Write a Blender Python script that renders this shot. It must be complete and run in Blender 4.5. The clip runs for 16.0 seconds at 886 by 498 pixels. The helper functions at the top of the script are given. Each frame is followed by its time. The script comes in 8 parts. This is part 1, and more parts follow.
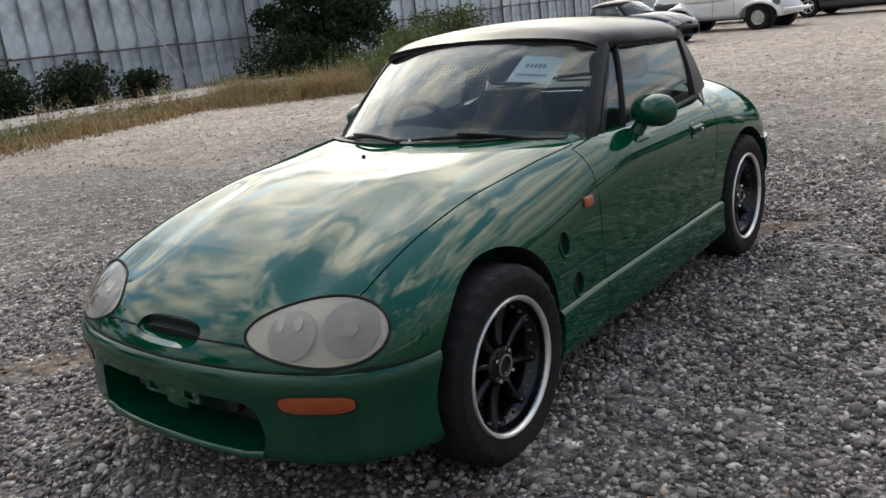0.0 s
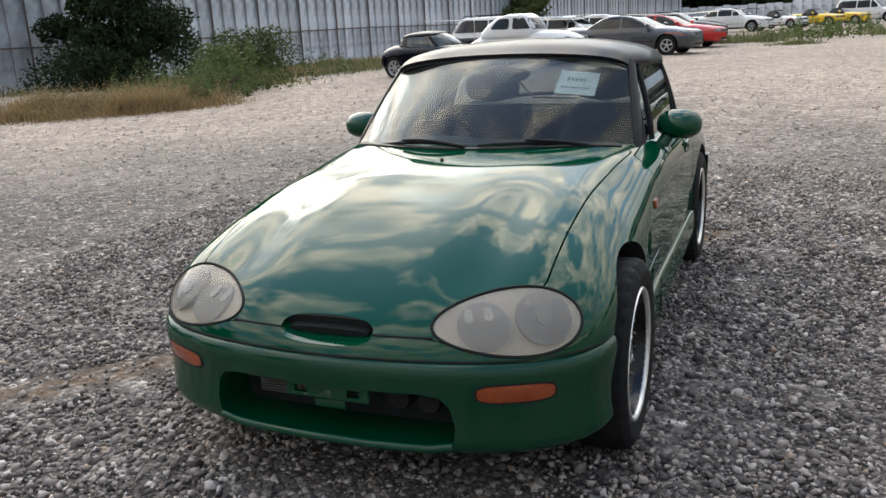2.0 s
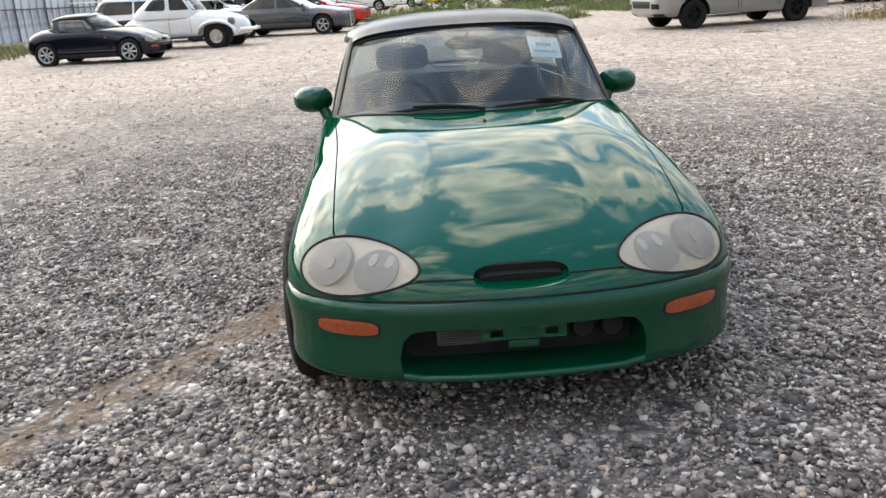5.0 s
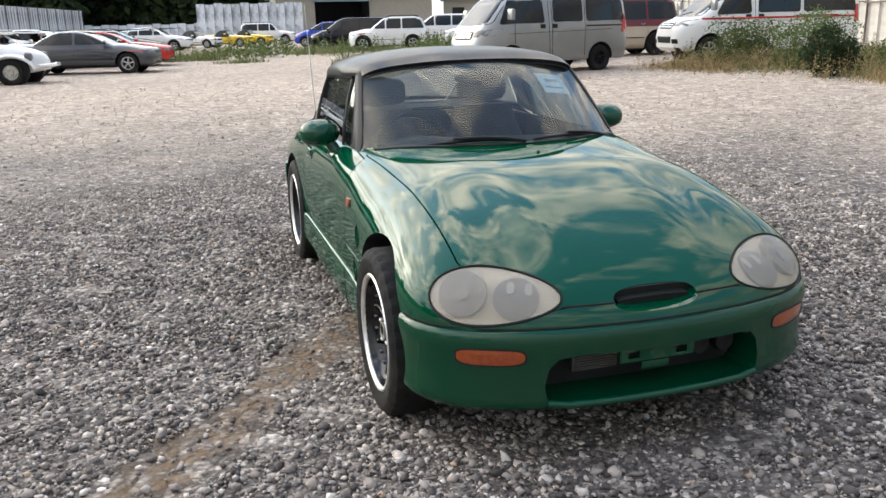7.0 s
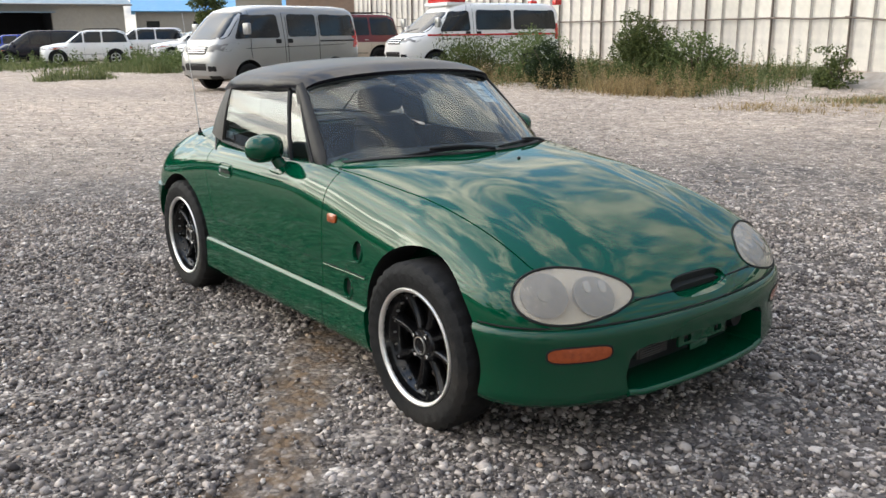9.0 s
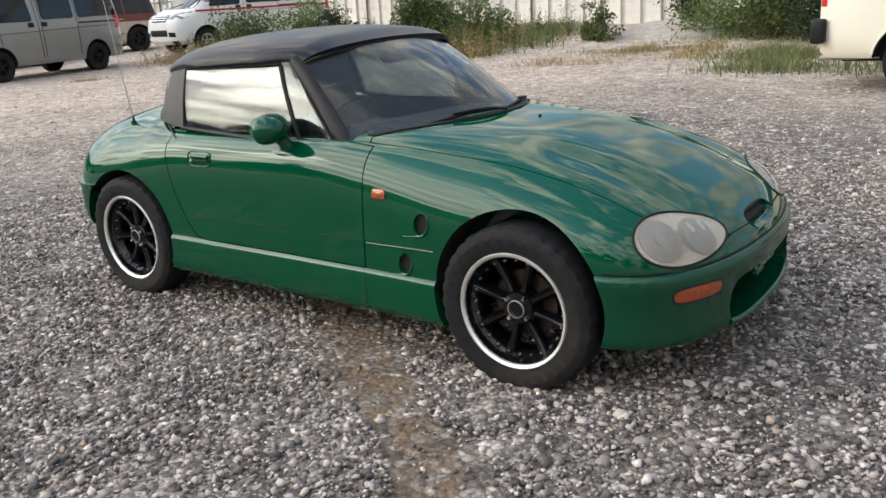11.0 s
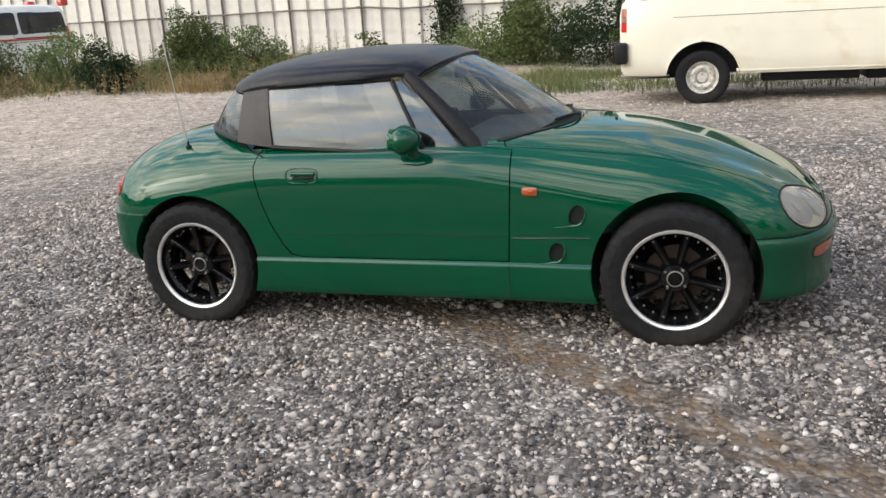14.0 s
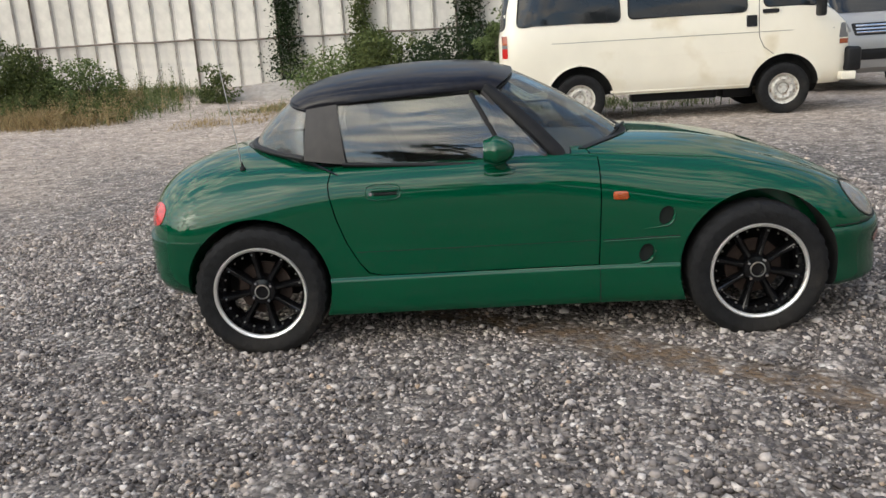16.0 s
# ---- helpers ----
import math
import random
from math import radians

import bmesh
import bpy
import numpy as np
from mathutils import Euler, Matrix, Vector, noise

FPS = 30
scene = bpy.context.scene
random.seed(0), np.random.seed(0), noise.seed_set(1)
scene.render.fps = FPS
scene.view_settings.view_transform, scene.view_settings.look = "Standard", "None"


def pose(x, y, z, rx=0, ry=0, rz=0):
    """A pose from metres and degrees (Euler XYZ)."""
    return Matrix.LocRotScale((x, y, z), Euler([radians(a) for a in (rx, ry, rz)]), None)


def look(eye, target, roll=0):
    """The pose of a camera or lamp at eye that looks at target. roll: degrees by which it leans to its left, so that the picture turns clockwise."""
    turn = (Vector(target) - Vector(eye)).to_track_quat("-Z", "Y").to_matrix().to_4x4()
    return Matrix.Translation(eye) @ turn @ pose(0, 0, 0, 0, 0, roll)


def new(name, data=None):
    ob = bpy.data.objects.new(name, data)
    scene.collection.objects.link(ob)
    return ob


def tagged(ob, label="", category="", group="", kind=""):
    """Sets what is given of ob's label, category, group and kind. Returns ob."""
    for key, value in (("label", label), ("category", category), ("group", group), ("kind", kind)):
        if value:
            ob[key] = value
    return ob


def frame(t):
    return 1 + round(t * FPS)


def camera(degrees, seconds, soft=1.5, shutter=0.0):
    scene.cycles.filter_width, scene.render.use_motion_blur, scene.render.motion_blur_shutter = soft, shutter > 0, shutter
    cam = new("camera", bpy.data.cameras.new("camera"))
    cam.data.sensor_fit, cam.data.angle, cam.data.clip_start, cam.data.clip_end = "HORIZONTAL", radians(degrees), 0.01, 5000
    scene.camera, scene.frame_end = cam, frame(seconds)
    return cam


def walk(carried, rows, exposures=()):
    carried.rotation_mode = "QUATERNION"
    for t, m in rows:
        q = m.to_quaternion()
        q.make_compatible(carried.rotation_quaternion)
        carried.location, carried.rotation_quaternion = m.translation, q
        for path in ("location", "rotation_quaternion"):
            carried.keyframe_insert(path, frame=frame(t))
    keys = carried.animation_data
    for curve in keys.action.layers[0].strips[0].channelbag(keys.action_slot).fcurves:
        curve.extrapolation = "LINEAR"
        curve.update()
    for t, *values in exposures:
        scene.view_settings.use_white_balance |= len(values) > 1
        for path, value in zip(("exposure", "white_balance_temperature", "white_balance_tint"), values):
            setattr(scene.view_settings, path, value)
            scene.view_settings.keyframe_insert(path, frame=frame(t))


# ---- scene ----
cam = camera(55.7, 16.0)
PATH = [
    (0, (2.789, 1.905, 1.206), (1.281, 0.705, 0.672), -6.3),
    (0.5, (2.917, 1.653, 1.202), (1.347, 0.556, 0.627), -4.5),
    (1, (3.023, 1.435, 1.202), (1.404, 0.417, 0.616), -3.7),
    (1.5, (3.234, 1.244, 1.223), (1.484, 0.436, 0.688), -3.4),
    (2, (3.367, 1.074, 1.222), (1.584, 0.33, 0.708), -2.9),
    (2.5, (3.441, 0.853, 1.225), (1.632, 0.201, 0.672), -3.8),
    (3, (3.622, 0.644, 1.24), (1.767, 0.147, 0.683), -3.0),
    (3.5, (3.728, 0.439, 1.231), (1.843, 0.038, 0.695), -1.4),
    (4, (3.69, 0.175, 1.228), (1.781, -0.044, 0.673), -1.4),
    (4.5, (3.759, -0.088, 1.24), (1.837, -0.157, 0.691), -0.9),
    (4.7, (3.796, -0.173, 1.26), (1.882, -0.185, 0.678), -2.3),
    (6.8, (3.678, -1.182, 1.254), (1.816, -0.646, 0.756), -1.2),
    (7, (3.616, -1.262, 1.254), (1.771, -0.691, 0.734), -1.3),
    (7.5, (3.524, -1.456, 1.246), (1.743, -0.708, 0.727), -0.0),
    (8, (3.45, -1.722, 1.273), (1.757, -0.793, 0.754), -1.6),
    (8.5, (3.275, -1.94, 1.25), (1.649, -0.894, 0.739), -1.3),
    (9, (3.124, -2.186, 1.249), (1.587, -1.006, 0.752), -0.7),
    (9.5, (3.004, -2.473, 1.267), (1.565, -1.188, 0.739), -1.4),
    (10, (2.799, -2.612, 1.231), (1.435, -1.254, 0.686), -3.4),
    (10.2, (2.703, -2.655, 1.24), (1.384, -1.263, 0.676), -3.7),
    (12.3, (1.867, -3.408, 1.267), (1.014, -1.68, 0.731), -3.3),
    (12.5, (1.8, -3.499, 1.286), (0.971, -1.762, 0.741), -3.7),
    (13, (1.557, -3.567, 1.258), (0.788, -1.803, 0.714), -4.2),
    (13.5, (1.321, -3.631, 1.265), (0.651, -1.834, 0.699), -2.9),
    (14, (1.054, -3.806, 1.286), (0.505, -1.961, 0.741), -3.5),
    (14.5, (0.788, -3.849, 1.255), (0.267, -1.991, 0.727), -3.2),
    (15, (0.507, -3.866, 1.268), (0.126, -1.972, 0.751), -1.5),
    (15.5, (0.207, -4.012, 1.297), (-0.027, -2.091, 0.791), -4.0),
    (16, (-0.064, -4.004, 1.269), (-0.169, -2.069, 0.772), -3.7),
]
walk(cam, [(t, look(eye, target, roll)) for t, eye, target, roll in PATH],
     exposures=[(0, 0.02), (1.5, 0.08), (3.0, 0.58), (4.5, 0.74), (8.0, 0.48), (12.5, 0.38), (14.8, 0.36), (16.0, 0.10)])

# ---------------------------------------------------------------- sky, sun, exposure
SUN_EL, SUN_AZ = radians(27), radians(-142)      # low sun beyond the blue fence
world = bpy.data.worlds.new("sky")
scene.world = world
world.use_nodes = True
wn, wl = world.node_tree.nodes, world.node_tree.links
wn.clear()
w_out = wn.new("ShaderNodeOutputWorld")
w_bg = wn.new("ShaderNodeBackground")
w_bg.inputs["Strength"].default_value = 0.097
w_sky = wn.new("ShaderNodeTexSky")
w_sky.sky_type = "NISHITA"
w_sky.sun_disc = False
w_sky.sun_elevation = SUN_EL
w_sky.sun_rotation = math.pi / 2 - SUN_AZ
w_sky.air_density, w_sky.dust_density = 1.0, 1.5
w_co = wn.new("ShaderNodeTexCoord")
w_sep = wn.new("ShaderNodeSeparateXYZ")
wl.new(w_co.outputs["Generated"], w_sep.inputs[0])


def w_math(op, a, b=None, clamp=False):
    n = wn.new("ShaderNodeMath")
    n.operation, n.use_clamp = op, clamp
    for i, v in enumerate((a, b)):
        if v is None:
            continue
        if isinstance(v, (int, float)):
            n.inputs[i].default_value = v
        else:
            wl.new(v, n.inputs[i])
    return n.outputs[0]


# clouds lie on a flat sheet overhead: direction divided by its height
w_h = w_math("ADD", w_math("MAXIMUM", w_sep.outputs[2], 0.0), 0.42)
w_vec = wn.new("ShaderNodeCombineXYZ")
wl.new(w_math("DIVIDE", w_sep.outputs[0], w_h), w_vec.inputs[0])
wl.new(w_math("DIVIDE", w_sep.outputs[1], w_h), w_vec.inputs[1])
w_n1 = wn.new("ShaderNodeTexNoise")
w_n1.inputs["Scale"].default_value, w_n1.inputs["Detail"].default_value = 5.0, 11.0
w_n1.inputs["Roughness"].default_value, w_n1.inputs["Distortion"].default_value = 0.60, 0.35
wl.new(w_vec.outputs[0], w_n1.inputs["Vector"])
w_r = wn.new("ShaderNodeValToRGB")
w_r.color_ramp.elements[0].position, w_r.color_ramp.elements[0].color = 0.455, (0, 0, 0, 1)
w_r.color_ramp.elements[1].position, w_r.color_ramp.elements[1].color = 0.57, (1, 1, 1, 1)
# the sheet opens towards the zenith, and in broad gaps
w_n3 = wn.new("ShaderNodeTexNoise")
w_n3.inputs["Scale"].default_value, w_n3.inputs["Detail"].default_value = 0.9, 2.0
wl.new(w_vec.outputs[0], w_n3.inputs["Vector"])
w_open = wn.new("ShaderNodeMapRange")
w_open.interpolation_type = "SMOOTHSTEP"
w_open.inputs["From Min"].default_value, w_open.inputs["From Max"].default_value = 0.62, 0.95
w_open.inputs["To Min"].default_value, w_open.inputs["To Max"].default_value = 0.030, -0.045
wl.new(w_sep.outputs[2], w_open.inputs["Value"])
w_cover = w_math("ADD", w_math("MULTIPLY", w_math("SUBTRACT", w_n3.outputs["Fac"], 0.5), 0.20), w_open.outputs[0])
wl.new(w_math("ADD", w_n1.outputs["Fac"], w_cover), w_r.inputs[0])
w_n2 = wn.new("ShaderNodeTexNoise")
w_n2.inputs["Scale"].default_value, w_n2.inputs["Detail"].default_value = 7.5, 8.0
wl.new(w_vec.outputs[0], w_n2.inputs["Vector"])
w_r2 = wn.new("ShaderNodeValToRGB")
w_r2.color_ramp.elements[0].position, w_r2.color_ramp.elements[0].color = 0.36, (8.0, 8.6, 9.5, 1)
w_r2.color_ramp.elements[1].position, w_r2.color_ramp.elements[1].color = 0.62, (22.0, 19.9, 17.0, 1)
wl.new(w_n2.outputs["Fac"], w_r2.inputs[0])
# clouds near the sun are lit through
w_dot = wn.new("ShaderNodeVectorMath")
w_dot.operation = "DOT_PRODUCT"
wl.new(w_co.outputs["Generated"], w_dot.inputs[0])
w_dot.inputs[1].default_value = (math.cos(SUN_EL) * math.cos(SUN_AZ), math.cos(SUN_EL) * math.sin(SUN_AZ), math.sin(SUN_EL))
w_side = w_math("MULTIPLY", w_math("ADD", w_dot.outputs["Value"], 1.0), 0.5)
w_glow = w_math("ADD", w_math("MULTIPLY", w_math("POWER", w_side, 2.6), 1.10), 0.54)
w_lit = wn.new("ShaderNodeVectorMath")
w_lit.operation = "SCALE"
wl.new(w_r2.outputs[0], w_lit.inputs[0])
wl.new(w_glow, w_lit.inputs["Scale"])
w_mix = wn.new("ShaderNodeMixRGB")
wl.new(w_r.outputs[0], w_mix.inputs[0])
w_blue = wn.new("ShaderNodeVectorMath")
w_blue.operation = "MULTIPLY"
w_blue.inputs[1].default_value = (2.45, 2.75, 2.85)
wl.new(w_sky.outputs[0], w_blue.inputs[0])
wl.new(w_blue.outputs[0], w_mix.inputs[1])
wl.new(w_lit.outputs[0], w_mix.inputs[2])
# a hazy dim horizon under a brighter vault
w_rise = w_math("ADD", w_math("MULTIPLY", w_math("POWER", w_math("MAXIMUM", w_sep.outputs[2], 0.0), 0.8), 0.95), 0.45)
w_dome = wn.new("ShaderNodeVectorMath")
w_dome.operation = "SCALE"
wl.new(w_mix.outputs[0], w_dome.inputs[0])
wl.new(w_math("MULTIPLY", w_rise, w_math("ADD", w_math("MULTIPLY", w_side, 0.75), 0.55)), w_dome.inputs["Scale"])
wl.new(w_dome.outputs[0], w_bg.inputs[0])
wl.new(w_bg.outputs[0], w_out.inputs[0])

sun = new("sun", bpy.data.lights.new("sun", "SUN"))
sun.data.energy, sun.data.angle, sun.data.color = 0.58, radians(64), (1.0, 0.86, 0.66)
sun.matrix_world = look((30 * math.cos(SUN_AZ), 30 * math.sin(SUN_AZ), 30 * math.tan(SUN_EL)), (0, 0, 0))

# ---------------------------------------------------------------- materials
def material(name, color, rough=0.6, metal=0.0, coat=0.0, spread=0.12, scale=6.0, bump=0.0, bump_scale=60.0,
             second=None, amount=0.5, stain_scale=1.2, coat_rough=0.03, spec=0.5, by_piece=0.0, emit=0.0):
    """A surface with fine grain and larger stains: color, a second colour mixed in by noise, and relief."""
    m = bpy.data.materials.new(name)
    m.use_nodes = True
    n, l = m.node_tree.nodes, m.node_tree.links
    b = n["Principled BSDF"]
    b.inputs["Roughness"].default_value, b.inputs["Metallic"].default_value = rough, metal
    b.inputs["Coat Weight"].default_value, b.inputs["Coat Roughness"].default_value = coat, coat_rough
    b.inputs["Specular IOR Level"].default_value = spec
    b.inputs["Coat IOR"].default_value = 1.53
    co = n.new("ShaderNodeTexCoord")
    fine = n.new("ShaderNodeTexNoise")
    fine.inputs["Scale"].default_value, fine.inputs["Detail"].default_value = scale, 6
    l.new(co.outputs["Object"], fine.inputs["Vector"])
    wide = n.new("ShaderNodeTexNoise")
    wide.inputs["Scale"].default_value, wide.inputs["Detail"].default_value = stain_scale, 4
    l.new(co.outputs["Object"], wide.inputs["Vector"])
    ramp = n.new("ShaderNodeValToRGB")
    lo = [max(0.0, c * (1 - spread)) for c in color]
    hi = [min(1.0, c * (1 + spread)) for c in color]
    ramp.color_ramp.elements[0].position, ramp.color_ramp.elements[0].color = 0.3, (*lo, 1)
    ramp.color_ramp.elements[1].position, ramp.color_ramp.elements[1].color = 0.7, (*hi, 1)
    l.new(fine.outputs["Fac"], ramp.inputs[0])
    out = ramp.outputs[0]
    if second:
        r2 = n.new("ShaderNodeValToRGB")
        r2.color_ramp.elements[0].position, r2.color_ramp.elements[0].color = 0.62 - 0.3 * amount, (0, 0, 0, 1)
        r2.color_ramp.elements[1].position, r2.color_ramp.elements[1].color = 0.78 - 0.3 * amount, (1, 1, 1, 1)
        l.new(wide.outputs["Fac"], r2.inputs[0])
        mix = n.new("ShaderNodeMixRGB")
        l.new(r2.outputs[0], mix.inputs[0])
        l.new(out, mix.inputs[1])
        mix.inputs[2].default_value = (*second, 1)
        out = mix.outputs[0]
    if by_piece:
        info = n.new("ShaderNodeObjectInfo")
        hsv = n.new("ShaderNodeHueSaturation")
        mr = n.new("ShaderNodeMapRange")
        mr.inputs["To Min"].default_value, mr.inputs["To Max"].default_value = 1 - by_piece, 1 + by_piece
        l.new(info.outputs["Random"], mr.inputs["Value"])
        l.new(mr.outputs[0], hsv.inputs["Value"])
        l.new(out, hsv.inputs["Color"])
        out = hsv.outputs[0]
    l.new(out, b.inputs["Base Color"])
    if bump:
        bn = n.new("ShaderNodeTexNoise")
        bn.inputs["Scale"].default_value, bn.inputs["Detail"].default_value = bump_scale, 4
        l.new(co.outputs["Object"], bn.inputs["Vector"])
        bp = n.new("ShaderNodeBump")
        bp.inputs["Strength"].default_value, bp.inputs["Distance"].default_value = bump, 0.01
        l.new(bn.outputs["Fac"], bp.inputs["Height"])
        l.new(bp.outputs[0], b.inputs["Normal"])
    rr = n.new("ShaderNodeMapRange")
    rr.inputs["To Min"].default_value, rr.inputs["To Max"].default_value = rough * 0.8, min(1.0, rough * 1.25)
    l.new(wide.outputs["Fac"], rr.inputs["Value"])
    l.new(rr.outputs[0], b.inputs["Roughness"])
    if emit:
        b.inputs["Emission Color"].default_value = (*color, 1)
        b.inputs["Emission Strength"].default_value = emit
    return m


def car_paint(name, color, metal=0.0, rough=0.35, coat=1.0, spread=0.04):
    return material(name, color, rough, metal, coat, spread=spread, scale=3, stain_scale=2.0, spec=0.0 if metal == 0 else 0.3, coat_rough=0.045)


def glazing(name, tint=(0.5, 0.55, 0.56), haze=0.0, gloss=0.16, haze_color=(0.6, 0.6, 0.58)):
    """Thin pane: tinted see-through sheet under a glossy face, more glossy at a slant."""
    m = bpy.data.materials.new(name)
    m.use_nodes = True
    n, l = m.node_tree.nodes, m.node_tree.links
    n.clear()
    out = n.new("ShaderNodeOutputMaterial")
    clear = n.new("ShaderNodeBsdfTransparent")
    clear.inputs[0].default_value = (*tint, 1)
    face = n.new("ShaderNodeBsdfGlossy")
    face.inputs["Roughness"].default_value = 0.015
    pale_mix = n.new("ShaderNodeBsdfDiffuse")
    pale_mix.inputs[0].default_value = (*haze_color, 1)
    slant = n.new("ShaderNodeLayerWeight")
    slant.inputs[0].default_value = 0.5
    steep = n.new("ShaderNodeMath")
    steep.operation = "POWER"
    l.new(slant.outputs["Facing"], steep.inputs[0])
    steep.inputs[1].default_value = 5.2
    add = n.new("ShaderNodeMath")
    add.operation, add.use_clamp = "ADD", True
    l.new(steep.outputs[0], add.inputs[0])
    add.inputs[1].default_value = gloss
    m1, m2 = n.new("ShaderNodeMixShader"), n.new("ShaderNodeMixShader")
    tex = n.new("ShaderNodeTexNoise")
    tex.inputs["Scale"].default_value = 7.0
    co = n.new("ShaderNodeTexCoord")
    l.new(co.outputs["Object"], tex.inputs["Vector"])
    mr = n.new("ShaderNodeMapRange")
    mr.inputs["To Min"].default_value, mr.inputs["To Max"].default_value = haze * 0.6, haze * 1.4
    l.new(tex.outputs["Fac"], mr.inputs["Value"])
    l.new(mr.outputs[0], m1.inputs[0])
    l.new(clear.outputs[0], m1.inputs[1])
    l.new(pale_mix.outputs[0], m1.inputs[2])
    l.new(add.outputs[0], m2.inputs[0])
    l.new(m1.outputs[0], m2.inputs[1])
    l.new(face.outputs[0], m2.inputs[2])
    l.new(m2.outputs[0], out.inputs[0])
    return m


GREEN = car_paint("green_paint", (0.0003, 0.056, 0.0245), rough=0.38, coat=0.9)
# copy of the body green, darker and rougher to subdue light on the bumpers
GREEN_DULL = material("green_paint_dulled", (0.0003, 0.046, 0.0205), 0.42, coat=0.85, spread=0.05, scale=3, stain_scale=2.5, spec=0.0, coat_rough=0.13)
BLACK_PAINT = car_paint("black_paint", (0.006, 0.006, 0.014), coat=0.7)
WHITE_PAINT = car_paint("white_paint", (0.78, 0.77, 0.75))
CREAM_PAINT = material("cream_paint", (0.76, 0.71, 0.59), 0.4, coat=0.35, spread=0.03, scale=3, second=(0.62, 0.54, 0.38), amount=0.1, stain_scale=1.6, coat_rough=0.15)
GREY_PAINT = car_paint("grey_paint", (0.05, 0.052, 0.06), metal=0.3)
RED_PAINT = car_paint("red_paint", (0.5, 0.02, 0.015))
BLUE_PAINT = car_paint("blue_paint", (0.02, 0.05, 0.38))
YELLOW_PAINT = car_paint("yellow_paint", (0.8, 0.52, 0.02))
SILVER_PAINT = car_paint("silver_paint", (0.30, 0.30, 0.296), metal=0.55, rough=0.42)
MAROON_PAINT = car_paint("maroon_paint", (0.13, 0.022, 0.020))
TAN_PAINT = car_paint("tan_paint", (0.42, 0.36, 0.28))
RUBBER = material("rubber", (0.011, 0.011, 0.0115), 0.75, spec=0.2, spread=0.3, scale=30, bump=0.25, bump_scale=120, second=(0.024, 0.022, 0.02), amount=0.3, stain_scale=5)
DARK = material("dark_trim", (0.009, 0.009, 0.010), 0.5, spread=0.2, scale=20, spec=0.25)
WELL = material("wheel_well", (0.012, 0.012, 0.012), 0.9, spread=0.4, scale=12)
# near-black for joints and seals, and for the shade inside slot and mouth
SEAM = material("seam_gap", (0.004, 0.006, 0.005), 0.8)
VINYL = material("vinyl_top", (0.010, 0.010, 0.014), 0.45, spread=0.25, scale=40, coat=0.32, coat_rough=0.10, spec=0.05)
FADED = material("faded_trim", (0.021, 0.0175, 0.0155), 0.55, spread=0.3, scale=18, bump=0.1, bump_scale=200)
CLOTH = material("seat_cloth", (0.055, 0.056, 0.06), 0.9, spread=0.25, scale=50, bump=0.3, bump_scale=300)
PLASTIC = material("dash_plastic", (0.06, 0.06, 0.062), 0.6, spread=0.15, scale=30)
POLISHED = material("polished_lip", (0.86, 0.84, 0.80), 0.36, metal=0.8, spread=0.08, scale=30)
GLOSS_BLACK = material("gloss_black_alloy", (0.004, 0.004, 0.0045), 0.16, spread=0.2, scale=20, spec=0.45)
DISC = material("rusty_disc", (0.05, 0.032, 0.024), 0.6, metal=0.5, spread=0.3, scale=30)
PALE_STEEL = material("pale_steel_wheel", (0.58, 0.56, 0.51), 0.5, metal=0.3, spread=0.2, scale=25, second=(0.26, 0.20, 0.15), amount=0.3, stain_scale=16)
STEEL = material("grey_steel", (0.35, 0.34, 0.32), 0.45, metal=0.7, spread=0.25, scale=25, second=(0.2, 0.13, 0.08), amount=0.2, stain_scale=14)
COOLER = material("cooler_metal", (0.10, 0.095, 0.09), 0.5, metal=0.4, spread=0.25, scale=25)
SILVER_RIM = material("silver_alloy", (0.62, 0.62, 0.62), 0.3, metal=0.8, spread=0.1, scale=20)
CHROME = material("chrome", (0.8, 0.8, 0.8), 0.08, metal=1.0, spread=0.03)
AMBER = material("amber_lens", (0.31, 0.056, 0.008), 0.2, coat=0.6, spread=0.2, scale=60, bump=0.2, bump_scale=220)
RED_LENS = material("red_lens", (0.5, 0.015, 0.012), 0.2, coat=0.6, spread=0.2, scale=50)
LAMP_BEZEL = material("lamp_bezel", (0.54, 0.49, 0.415), 0.5, spread=0.06, scale=20)
LAMP_BOWL = material("lamp_bowl", (0.115, 0.112, 0.115), 0.5, spread=0.15, scale=25)
# plain grey for the lamp rings and for the glints painted in the bowl
LAMP_RING_GLINT = material("lamp_ring_glint", (0.27, 0.268, 0.265), 0.35, spread=0.12, scale=25)
LAMP_CLEAR = material("headlamp_clear", (0.14, 0.137, 0.135), 0.4, coat=0.2, spread=0.1, scale=15)
PAPER = material("paper", (0.72, 0.80, 0.80), 0.8, spread=0.02)
PRINT = material("print_grey", (0.25, 0.3, 0.33), 0.8)
LAMP_LENS = glazing("hazy_lamp_lens", (0.93, 0.92, 0.88), haze=0.30, gloss=0.016, haze_color=(0.58, 0.53, 0.46))
SCREEN_GLASS = glazing("windscreen_glass", (0.76, 0.80, 0.80), haze=0.022, gloss=0.020)
SIDE_GLASS = glazing("side_glass", (0.60, 0.64, 0.64), haze=0.006, gloss=0.09)
REAR_FOIL = glazing("clear_rear_foil", (0.7, 0.72, 0.72), haze=0.06, gloss=0.05)
FAR_GLASS = material("dark_glazing", (0.012, 0.014, 0.016), 0.06, spread=0.3, scale=2, spec=0.45)
MIRROR = material("mirror_glass", (0.85, 0.86, 0.87), 0.02, metal=1.0, spread=0.01)

# ---------------------------------------------------------------- building tools
def smooth(v, a, b):
    t = np.clip((np.asarray(v, float) - a) / (b - a), 0, 1)
    return t * t * (3 - 2 * t)


